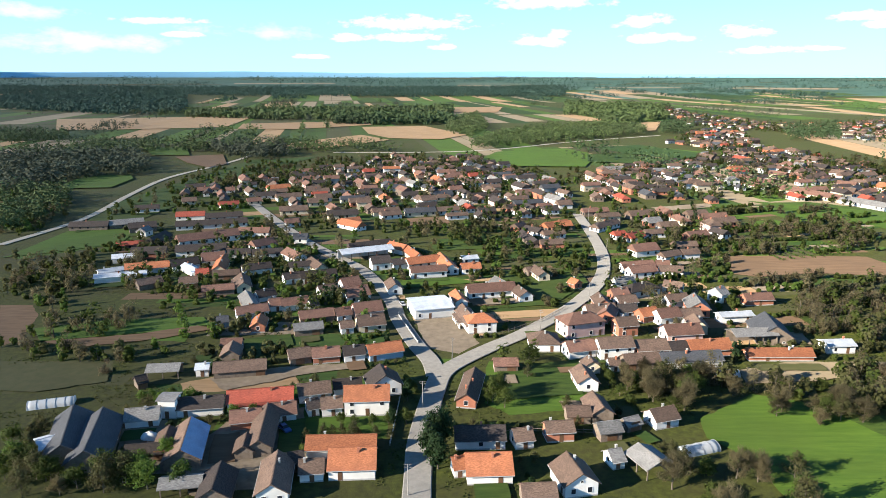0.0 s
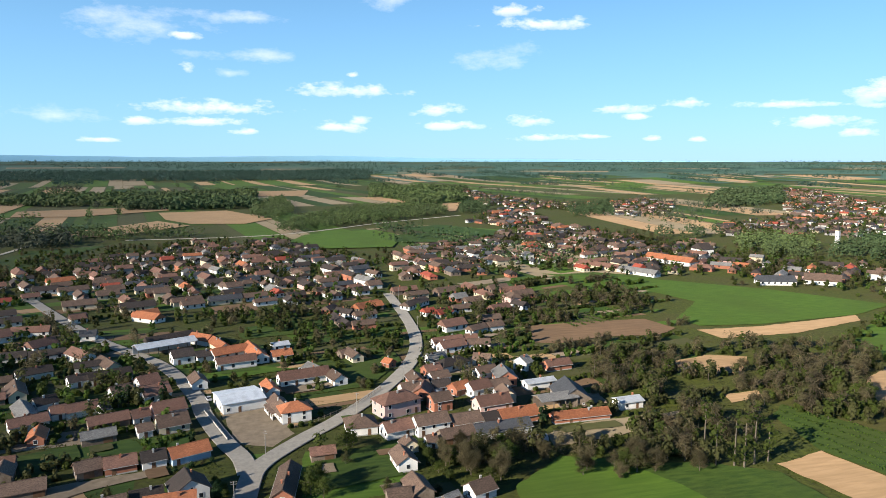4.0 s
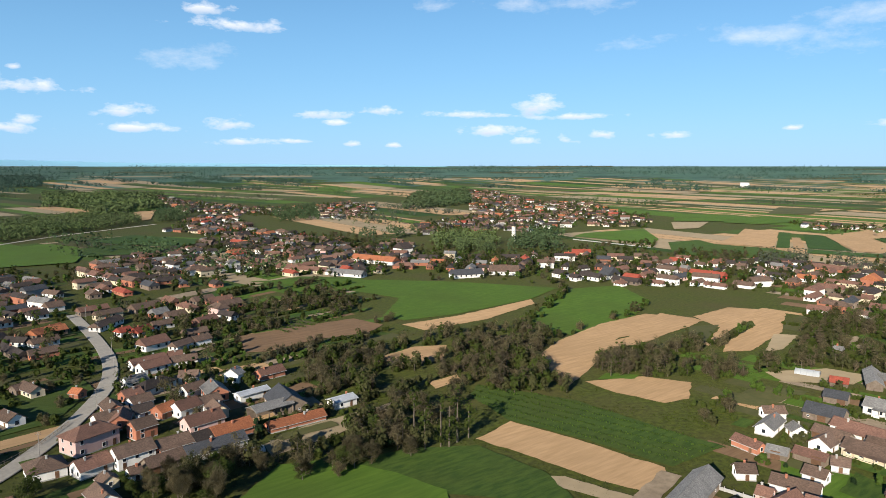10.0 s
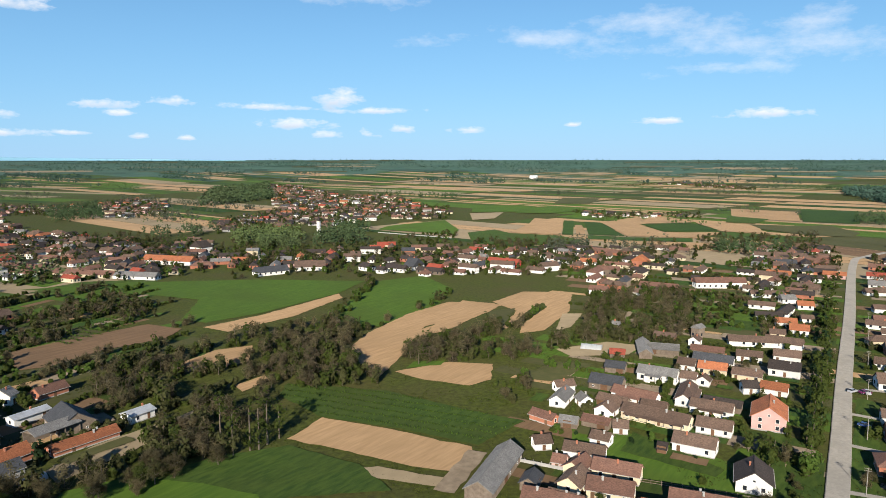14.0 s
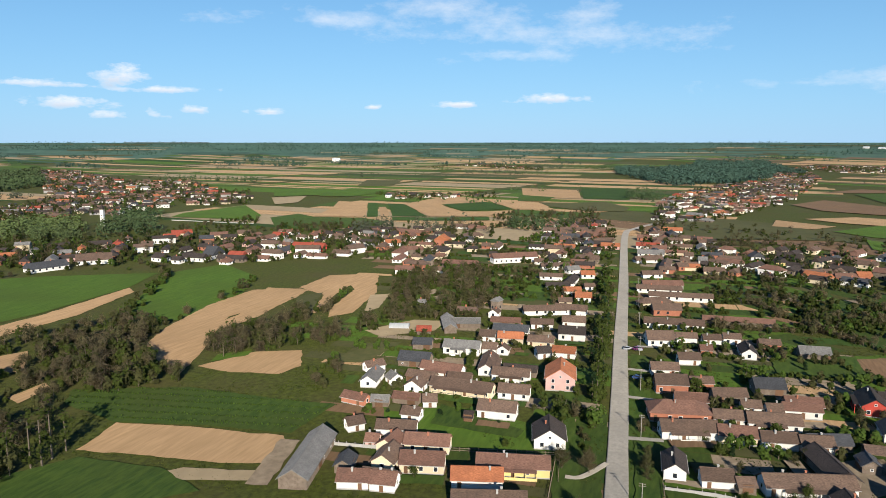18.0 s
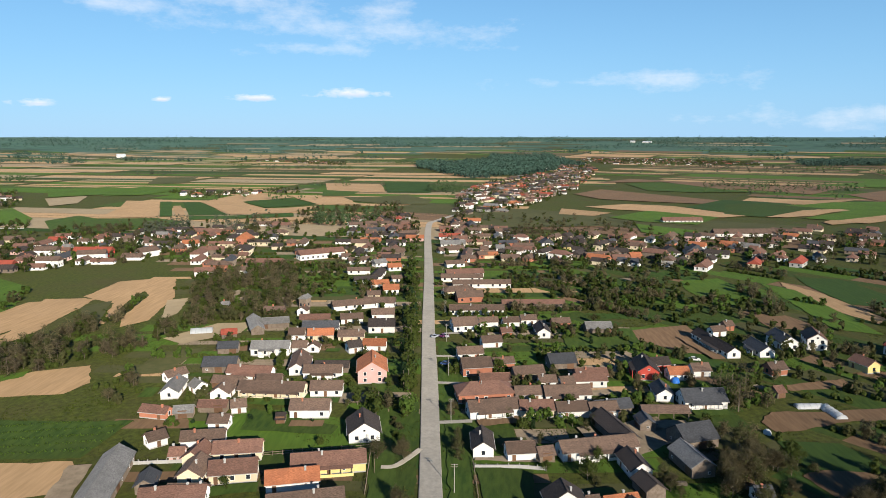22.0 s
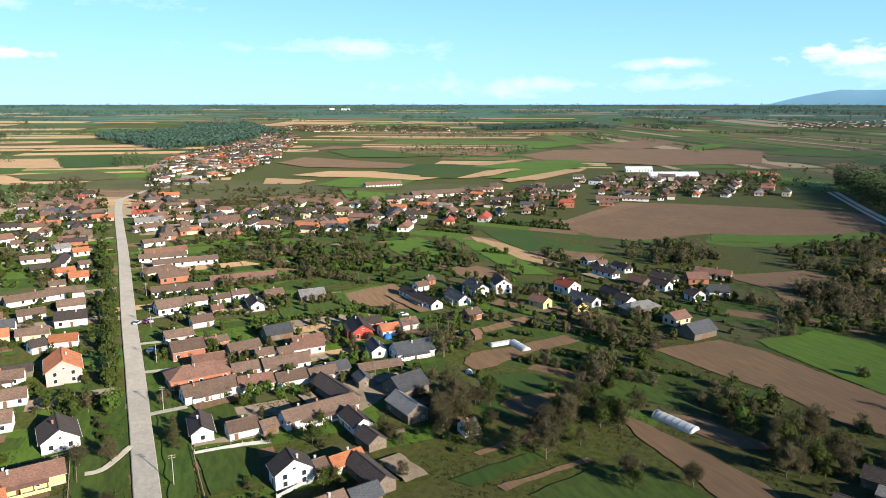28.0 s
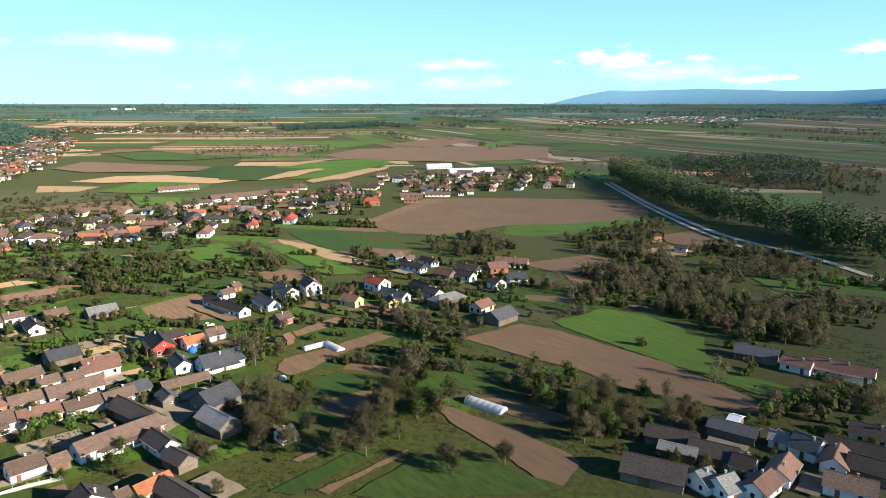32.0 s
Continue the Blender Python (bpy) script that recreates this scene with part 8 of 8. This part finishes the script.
def fence(kind, *pts):
    base = new("fence")
    base.matrix_basis = pose(*pts[0], 0)
    tagged(base, "pale concrete panel fence along the plot" if kind == "wall" else "weathered plank fence with posts along the plot", "fence", "plot fences")
    ox, oy = pts[0]
    for (ax, ay), (bx, by) in zip(pts[:-1], pts[1:]):
        ll = math.hypot(bx - ax, by - ay)
        rot = math.degrees(math.atan2(by - ay, bx - ax))
        n = max(1, min(30, round(ll / 2.6)))
        seg = ll / n
        pan = box_mesh("panel", (0.08, seg - 0.08, -0.03, 0.03, 0.1, 1.05), "w_concrete") if kind == "wall" else None
        rail = box_mesh("rail", (0.04, seg - 0.04, -0.03, 0.03, -0.06, 0.06), "w_wood")
        slat = box_mesh("slat", (-0.35, 0.35, -0.02, 0.02, 0.1, 1.2), "w_wood")
        for i in range(n + 1):
            px, py = ax + (bx - ax) * i / n - ox, ay + (by - ay) * i / n - oy
            child("post", POST if kind == "wall" else POSTW, base, pose(px, py, 0, 0, 0, rot))
            if i < n:
                if kind == "wall":
                    child("panel", pan, base, pose(px, py, 0, 0, 0, rot))
                else:
                    for z in (0.4, 1.05):
                        child("rail", rail, base, pose(px, py, z, 0, 0, rot))


WHEEL = lathe("wheel", [(-0.1, 0.24), (-0.09, 0.31), (0.09, 0.31), (0.1, 0.24)], 12, "rubber", "y")
RIM = lathe("rim", [(-0.12, 0.17), (0.12, 0.17)], 10, "steel", "y")
CAR_BODY = {}


def parked(colour, a, b):
    """A small saloon car, nose towards b."""
    base = tagged(new("car"), f"parked {colour} car standing beside the road", "car", "parked cars")
    base.matrix_basis = pose((a[0] + b[0]) / 2, (a[1] + b[1]) / 2, 0.3, 0, 0, math.degrees(math.atan2(b[1] - a[1], b[0] - a[0])))
    if colour not in CAR_BODY:
        prof = [(-2.05, 0.35), (-2.1, 0.75), (-1.95, 0.95), (-1.1, 1.0), (0.9, 0.95), (1.9, 0.8), (2.1, 0.6), (2.05, 0.3)]
        v = [(x, s * (0.82 if 0 < i < 7 else 0.76), z) for s in (-1, 1) for i, (x, z) in enumerate(prof)]
        n = len(prof)
        f = [tuple(range(n)), tuple(range(2 * n - 1, n - 1, -1))] + [((i + 1) % n, i, n + i, n + (i + 1) % n) for i in range(n)]
        CAR_BODY[colour] = pydata("body", v, f, "car_" + colour)
    child("body", CAR_BODY[colour], base)
    if "cabin" not in CAR_BODY:
        v = [(-1.6, -0.76, 0.97), (0.85, -0.76, 0.95), (0.85, 0.76, 0.95), (-1.6, 0.76, 0.97), (-1.2, -0.6, 1.42), (0.15, -0.6, 1.42), (0.15, 0.6, 1.42), (-1.2, 0.6, 1.42)]
        CAR_BODY["cabin"] = pydata("cabin", v, [(0, 1, 5, 4), (1, 2, 6, 5), (2, 3, 7, 6), (3, 0, 4, 7), (4, 5, 6, 7)], "glass")
    child("cabin", CAR_BODY["cabin"], base, label="dark car windows")
    k = "roof" + colour
    if k not in CAR_BODY:
        CAR_BODY[k] = box_mesh("roof_panel", (-1.2, 0.15, -0.6, 0.6, 1.42, 1.47), "car_" + colour)
    child("roof_panel", CAR_BODY[k], base)
    for x in (-1.3, 1.3):
        for y in (-0.75, 0.75):
            w = child("wheel", WHEEL, base, pose(x, y, 0.31))
            child("rim", RIM, w)


def tunnel(width, a, b):
    """A garden tunnel of foil over steel hoops."""
    L = math.hypot(b[0] - a[0], b[1] - a[1])
    base = tagged(new("polytunnel"), "garden polytunnel of pale translucent foil over hoops", "greenhouse", "garden tunnels")
    base.matrix_basis = pose((a[0] + b[0]) / 2, (a[1] + b[1]) / 2, 0, 0, 0, math.degrees(math.atan2(b[1] - a[1], b[0] - a[0])))
    n, m = 10, max(3, int(L / 2))
    rr = width / 2
    arc = [(rr * math.cos(math.pi * i / n), rr * 0.85 * math.sin(math.pi * i / n)) for i in range(n + 1)]
    v, f = [], []
    for j in range(m * 2 + 1):
        x = -L / 2 + L * j / (m * 2)
        k = 1.0 if j % 2 == 0 else 0.965
        v += [(x, y * k, z * k) for y, z in arc]
    for j in range(m * 2):
        for i in range(n):
            q = j * (n + 1) + i
            f.append((q, q + 1, q + n + 2, q + n + 1))
    f += [tuple(range(n, -1, -1)), tuple(range(m * 2 * (n + 1), (m * 2 + 1) * (n + 1)))]
    child("foil", pydata("foil", v, f, "foil", smooth=True), base)
    hv, hf = [], []
    for i in range(n + 1):
        y, z = arc[i]
        hv += [(-0.05, y * 1.01, z * 1.01), (0.05, y * 1.01, z * 1.01), (0.05, y * 1.03, z * 1.03 + 0.03), (-0.05, y * 1.03, z * 1.03 + 0.03)]
        if i:
            q = i * 4
            hf += [(q - 4 + c, q - 4 + (c + 1) % 4, q + (c + 1) % 4, q + c) for c in range(4)]
    hoop = pydata("hoop", hv, hf, "steel")
    for j in range(m + 1):
        child("hoop", hoop, base, pose(-L / 2 + L * j / m, 0, 0))


def croprows(step, height, *poly):
    """Rows of low plants in one field."""
    r = np.random.RandomState(int(step * 10))
    c, s = math.cos(radians(-78)), math.sin(radians(-78))
    if poly[0][1] < 60:
        c, s = math.cos(radians(94)), math.sin(radians(94))
    us = [p[0] * c + p[1] * s for p in poly]
    ws = [p[1] * c - p[0] * s for p in poly]
    v = []
    w = min(ws)
    while w < max(ws):
        u = min(us)
        while u < max(us):
            x, y = u * c - w * s, u * s + w * c
            if inside((x, y), poly):
                for _ in range(3):
                    p = np.array((x, y, 0)) + r.normal(0, 1, 3) * (0.5, 0.5, 0.2) * height
                    p[2] = abs(p[2]) + height * 0.4
                    a = r.normal(0, 1, 3)
                    b = np.cross(a, r.normal(0, 1, 3))
                    a *= 0.42 * height / np.linalg.norm(a)
                    b *= 0.3 * height / np.linalg.norm(b)
                    v += [p - a, p + b, p + a, p - b]
            u += 1.1
        w += step
    if not v:
        return
    me = pydata("crop_rows", v, [tuple(range(i, i + 4)) for i in range(0, len(v), 4)], "l_fresh")
    tagged(new("crop_rows", me), "rows of low young bushes in the field", "crop", kind="stuff")


def tower(height, p):
    """The church tower: square shaft, cornice and a dark spire."""
    base = tagged(new("church_tower"), "white plastered church tower with dark pointed spire", "church tower")
    base.matrix_basis = pose(*p, 0, 0, 0, 20)
    v, f = [], []
    box(-1.7, 1.7, -1.7, 1.7, 0, height * 0.74, v, f)
    child("shaft", pydata("shaft", v, f, "w_white"), base)
    child("cornice", box_mesh("cornice", (-1.95, 1.95, -1.95, 1.95, height * 0.74, height * 0.74 + 0.5), "w_cream"), base)
    z = height * 0.74 + 0.5
    v = [(-1.8, -1.8, z), (1.8, -1.8, z), (1.8, 1.8, z), (-1.8, 1.8, z), (-0.9, -0.9, z + 3), (0.9, -0.9, z + 3), (0.9, 0.9, z + 3), (-0.9, 0.9, z + 3), (0, 0, height + 2)]
    f = [(0, 1, 5, 4), (1, 2, 6, 5), (2, 3, 7, 6), (3, 0, 4, 7), (4, 5, 8), (5, 6, 8), (6, 7, 8), (7, 4, 8), (3, 2, 1, 0)]
    child("spire", pydata("spire", v, f, "r_dark"), base)
    for k in range(4):
        w = child("window", WIN[0], base, pose(1.7 * math.sin(k * math.pi / 2), -1.7 * math.cos(k * math.pi / 2), height * 0.48, 0, 0, k * 90))
        child("pane", WIN[1], w)


material("tarp_blue", (0.03, 0.16, 0.55), (0.05, 0.22, 0.65), 1.2, 0.45, 0.5, bump=0.6, bscale=2.0)
material("tarp_white", (0.55, 0.55, 0.52), (0.68, 0.68, 0.64), 1.2, 0.5, 0.5, bump=0.6, bscale=2.0)


def tarp_heap(kind, size, p):
    """A heap under a sheet that sags between its humps and spreads at the foot."""
    v, f = [], []
    n, m = 16, 6
    for k in range(m + 1):
        a = k / m
        for i in range(n):
            t = 2 * math.pi * i / n
            w = 1 + 0.16 * noise.noise((math.cos(t) * 1.5, math.sin(t) * 1.5, p[0] * 0.1 + a))
            rr = size / 2 * w * math.sin(a * math.pi / 2) ** 0.8
            v.append((rr * math.cos(t), rr * 0.75 * math.sin(t), size * 0.42 * math.cos(a * math.pi / 2) * (1 + 0.2 * noise.noise((t, a * 3, p[1] * 0.1)))))
    for k in range(m):
        for i in range(n):
            j = (i + 1) % n
            f.append((k * n + i, k * n + n + i, k * n + n + j, k * n + j))
    base = tagged(new("tarp_heap"), f"farmyard heap covered with a {kind} plastic sheet", "covered heap")
    base.matrix_basis = pose(*p, 0)
    child("sheet", pydata("sheet", v, f, "tarp_" + kind, smooth=True), base)


LOG = lathe("log", [(0, 0.13), (1.0, 0.12)], 7, "bark", "y")


def woodpile(p, q):
    """Split logs stacked three high in a row."""
    ll = math.hypot(q[0] - p[0], q[1] - p[1])
    base = tagged(new("woodpile"), "stack of brown split firewood logs in the yard", "firewood", "firewood stacks")
    base.matrix_basis = pose(*p, 0, 0, 0, math.degrees(math.atan2(q[1] - p[1], q[0] - p[0])))
    n = min(16, int(ll / 0.26))
    for k in range(4):
        for i in range(n - k % 2):
            child("log", LOG, base, pose(0.13 + i * 0.262 + 0.13 * (k % 2), rng.uniform(-0.06, 0.06), 0.13 + k * 0.225))

tunnel(4, (-108.3, 168.2), (-97.7, 171.5))
tunnel(4, (54.8, 145.1), (63.5, 148.1))
tunnel(3.6, (79.3, 189.1), (85.6, 189.1))
tunnel(3, (215.6, -99.4), (216.3, -107.6))
tunnel(3.6, (215.4, -108.2), (206.3, -109.0))
tunnel(4, (147.7, -118.6), (135.7, -121.6))
tunnel(5, (288.3, 124.8), (290.6, 116.1))
poles(42, (155.9, 5.7), (230.9, 10.3), (426.6, 23.3))
poles(40, (-7.2, 128.1), (-4.9, 175.6))
poles(40, (2.8, 199.0), (28.3, 219.0), (53.1, 250.1), (78.0, 310.9), (87.3, 415.4))
fence('wire', (219.8, 33.0), (154.3, 26.9))
fence('wire', (172.7, 1.5), (148.2, -0.5))
fence('wall', (169.1, 0.9), (169.7, -10.5), (168.8, -17.3))
fence('wall', (142.1, -15.1), (148.0, -24.9))
fence('wall', (-12.4, 148.6), (-11.5, 173.9))
fence('wall', (-24.1, 201.2), (-16.5, 204.4))
fence('wall', (-16.1, 240.4), (-8.0, 212.9))
fence('wire', (12.3, 218.0), (20.1, 222.1), (35.1, 234.5), (45.4, 248.1))
fence('wire', (19.4, 155.4), (36.4, 154.5), (57.7, 161.2))
fence('wall', (166.1, 90.4), (168.1, 76.1))
fence('wire', (173.1, 57.4), (179.5, 29.5))
fence('wire', (164.6, 26.2), (204.9, 31.7))
fence('wall', (620.6, 523.6), (620.2, 420.4))
parked('white', (165.0, 38.4), (165.9, 34.8))
parked('silver', (183.4, 33.9), (183.4, 30.6))
parked('blue', (251.3, 14.6), (249.5, 9.9))
parked('plum', (286.5, 16.2), (288.6, 13.4))
parked('silver', (284.8, 19.7), (288.6, 17.5))
parked('silver', (290.0, 15.0), (285.4, 13.4))
parked('black', (-8.0, 241.7), (-3.3, 242.3))
parked('blue', (-39.9, 157.3), (-37.1, 153.9))
parked('silver', (-14.6, 250.0), (-15.9, 254.7))
parked('white', (260.9, -80.2), (260.4, -82.6))
croprows(5, 0.9, (177.1, 194.7), (191.9, 159.0), (192.0, 122.6), (193.9, 102.6), (169.0, 105.3), (165.6, 132.5), (159.4, 160.1), (165.9, 187.1))
croprows(6, 1.2, (154.4, 337.8), (206.4, 358.8), (204.3, 334.4), (154.2, 316.0))
tower(23, (551.4, 549.8))
tarp_heap('white', 4.5, (-69.9, 151.8))
tarp_heap('blue', 4, (237.3, -67.9))
tarp_heap('white', 2, (180.0, -10.0))
woodpile((162.6, -46.7), (162.6, -51.3))
woodpile((206.0, -42.9), (203.4, -44.5))
woodpile((-44.6, 161.1), (-40.5, 162.0))
woodpile((-68.9, 173.5), (-65.0, 175.6))
woodpile((210.8, 84.7), (211.4, 82.5))
tarp_heap('white', 3, (195.1, -82.6))

# ---------------------------------------------------------------- build what was planned, the nearest as objects
PLOTS.sort(key=lambda p: math.hypot(p[0], p[1]))
for p in PLOTS[:300]:
    build_house(*p)


def far_houses(rows):
    """The houses past the nearest three hundred, joined by material."""
    parts = {}

    def add(mat, verts, faces, m):
        v, f = parts.setdefault(mat, ([], []))
        b = len(v)
        v += [m @ Vector(q) for q in verts]
        f += [tuple(b + i for i in face) for face in faces]

    for x, y, rot, L, W, h, style, roof, wall in rows:
        r = random.Random(int(x * 7 + y * 3))
        m = pose(x, y, rise(math.hypot(x, y)), 0, 0, rot)
        hl, hw = L / 2, W / 2
        top = hw * math.tan(radians(33))
        v = [(sx * hl, sy * hw, z) for z in (0, h) for sx, sy in ((-1, -1), (1, -1), (1, 1), (-1, 1))]
        k = hl if style != "hip" else max(0.3, hl - hw)
        if style == "hip":
            add("w_" + wall, v, [(0, 1, 5, 4), (1, 2, 6, 5), (2, 3, 7, 6), (3, 0, 4, 7)], m)
        else:
            add("w_" + wall, v + [(-hl, 0, h + top), (hl, 0, h + top)], [(0, 1, 5, 4), (1, 2, 6, 9, 5), (2, 3, 7, 6), (3, 0, 4, 8, 7)], m)
        o = 0.45
        e = h - o * 0.7
        rv = [(s * (hl + o), t, z) for s in (-1, 1) for t, z in ((-hw - o, e), (-hw - o, e + 0.2), (hw + o, e + 0.2), (hw + o, e))]
        kk = k + (o if style != "hip" else 0)
        rv += [(-kk, 0, h + top + 0.2), (kk, 0, h + top + 0.2)]
        add("r_" + roof, rv, [(1, 5, 9, 8), (6, 2, 8, 9), (0, 4, 5, 1), (3, 2, 6, 7), (2, 1, 8), (5, 6, 9), (0, 1, 2, 3), (7, 6, 5, 4)], m)
        if math.hypot(x, y) < 1300:
            for sy in (-1, 1):
                for i in range(int(L / 3.6)):
                    if r.random() < 0.7:
                        cx = -hl + L * (i + 0.5) / int(L / 3.6)
                        bv, bf = [], []
                        box(cx - 0.55, cx + 0.55, sy * hw - 0.04, sy * hw + 0.04, 1.0, 2.3, bv, bf)
                        add("glass", bv, bf, m)
            for sx in (-1, 1):
                for cy in (-0.24 * W, 0.24 * W):
                    bv, bf = [], []
                    box(sx * hl - 0.04, sx * hl + 0.04, cy - 0.5, cy + 0.5, 1.0, 2.3, bv, bf)
                    add("glass", bv, bf, m)
        if r.random() < 0.6:
            bv, bf = [], []
            cx = r.uniform(-0.6, 0.6) * k
            box(cx - 0.3, cx + 0.3, -0.3, 0.3, h + top - 0.5, h + top + 1.0, bv, bf)
            add("w_brick", bv, bf, m)
    names = list(parts)
    v, f, idx = [], [], []
    for i, nm in enumerate(names):
        b = len(v)
        v += parts[nm][0]
        f += [tuple(b + j for j in face) for face in parts[nm][1]]
        idx += [i] * len(parts[nm][1])
    me = pydata("far_village", v, f, names, idx)
    tagged(new("far_village", me), "distant village houses with red and brown roofs", "houses", kind="stuff")


far_houses(PLOTS[300:])

SEEDS.sort(key=lambda p: math.hypot(p[1], p[2]))
kept, rest = {"tree": 0, "bush": 0}, []
for row in SEEDS:
    kd = "bush" if row[0] == "bush" else "tree"
    if kept[kd] < (300 if kd == "tree" else 200):
        kept[kd] += 1
        grow(*row)
    else:
        rest.append(row)
for kd in SHAPE:
    mine = [q for q in rest if q[0] == kd]
    long = 1.1 if kd in ("bare", "rust") else 1.15 if kd == "bush" else 1.0
    few = 0.5 if kd == "bush" else 1.35 if kd in ("bare", "rust") else 1.0
    thicket(kd, [q for q in mine if math.hypot(q[1], q[2]) < 300], int(132 * few), 0.52 * long)
    thicket(kd, [q for q in mine if 300 <= math.hypot(q[1], q[2]) < 480], int(60 * few), 0.74 * long)
    thicket(kd, [q for q in mine if 480 <= math.hypot(q[1], q[2]) < 900], int(30 * few), 0.98 * long)
    thicket(kd, [q for q in mine if math.hypot(q[1], q[2]) >= 900], int(12 * few), 1.3 * long)

for p in [q for k in PROTO.values() for q in k]:
    if p not in USED:
        for o in list(p.children_recursive) + [p]:
            bpy.data.objects.remove(o)
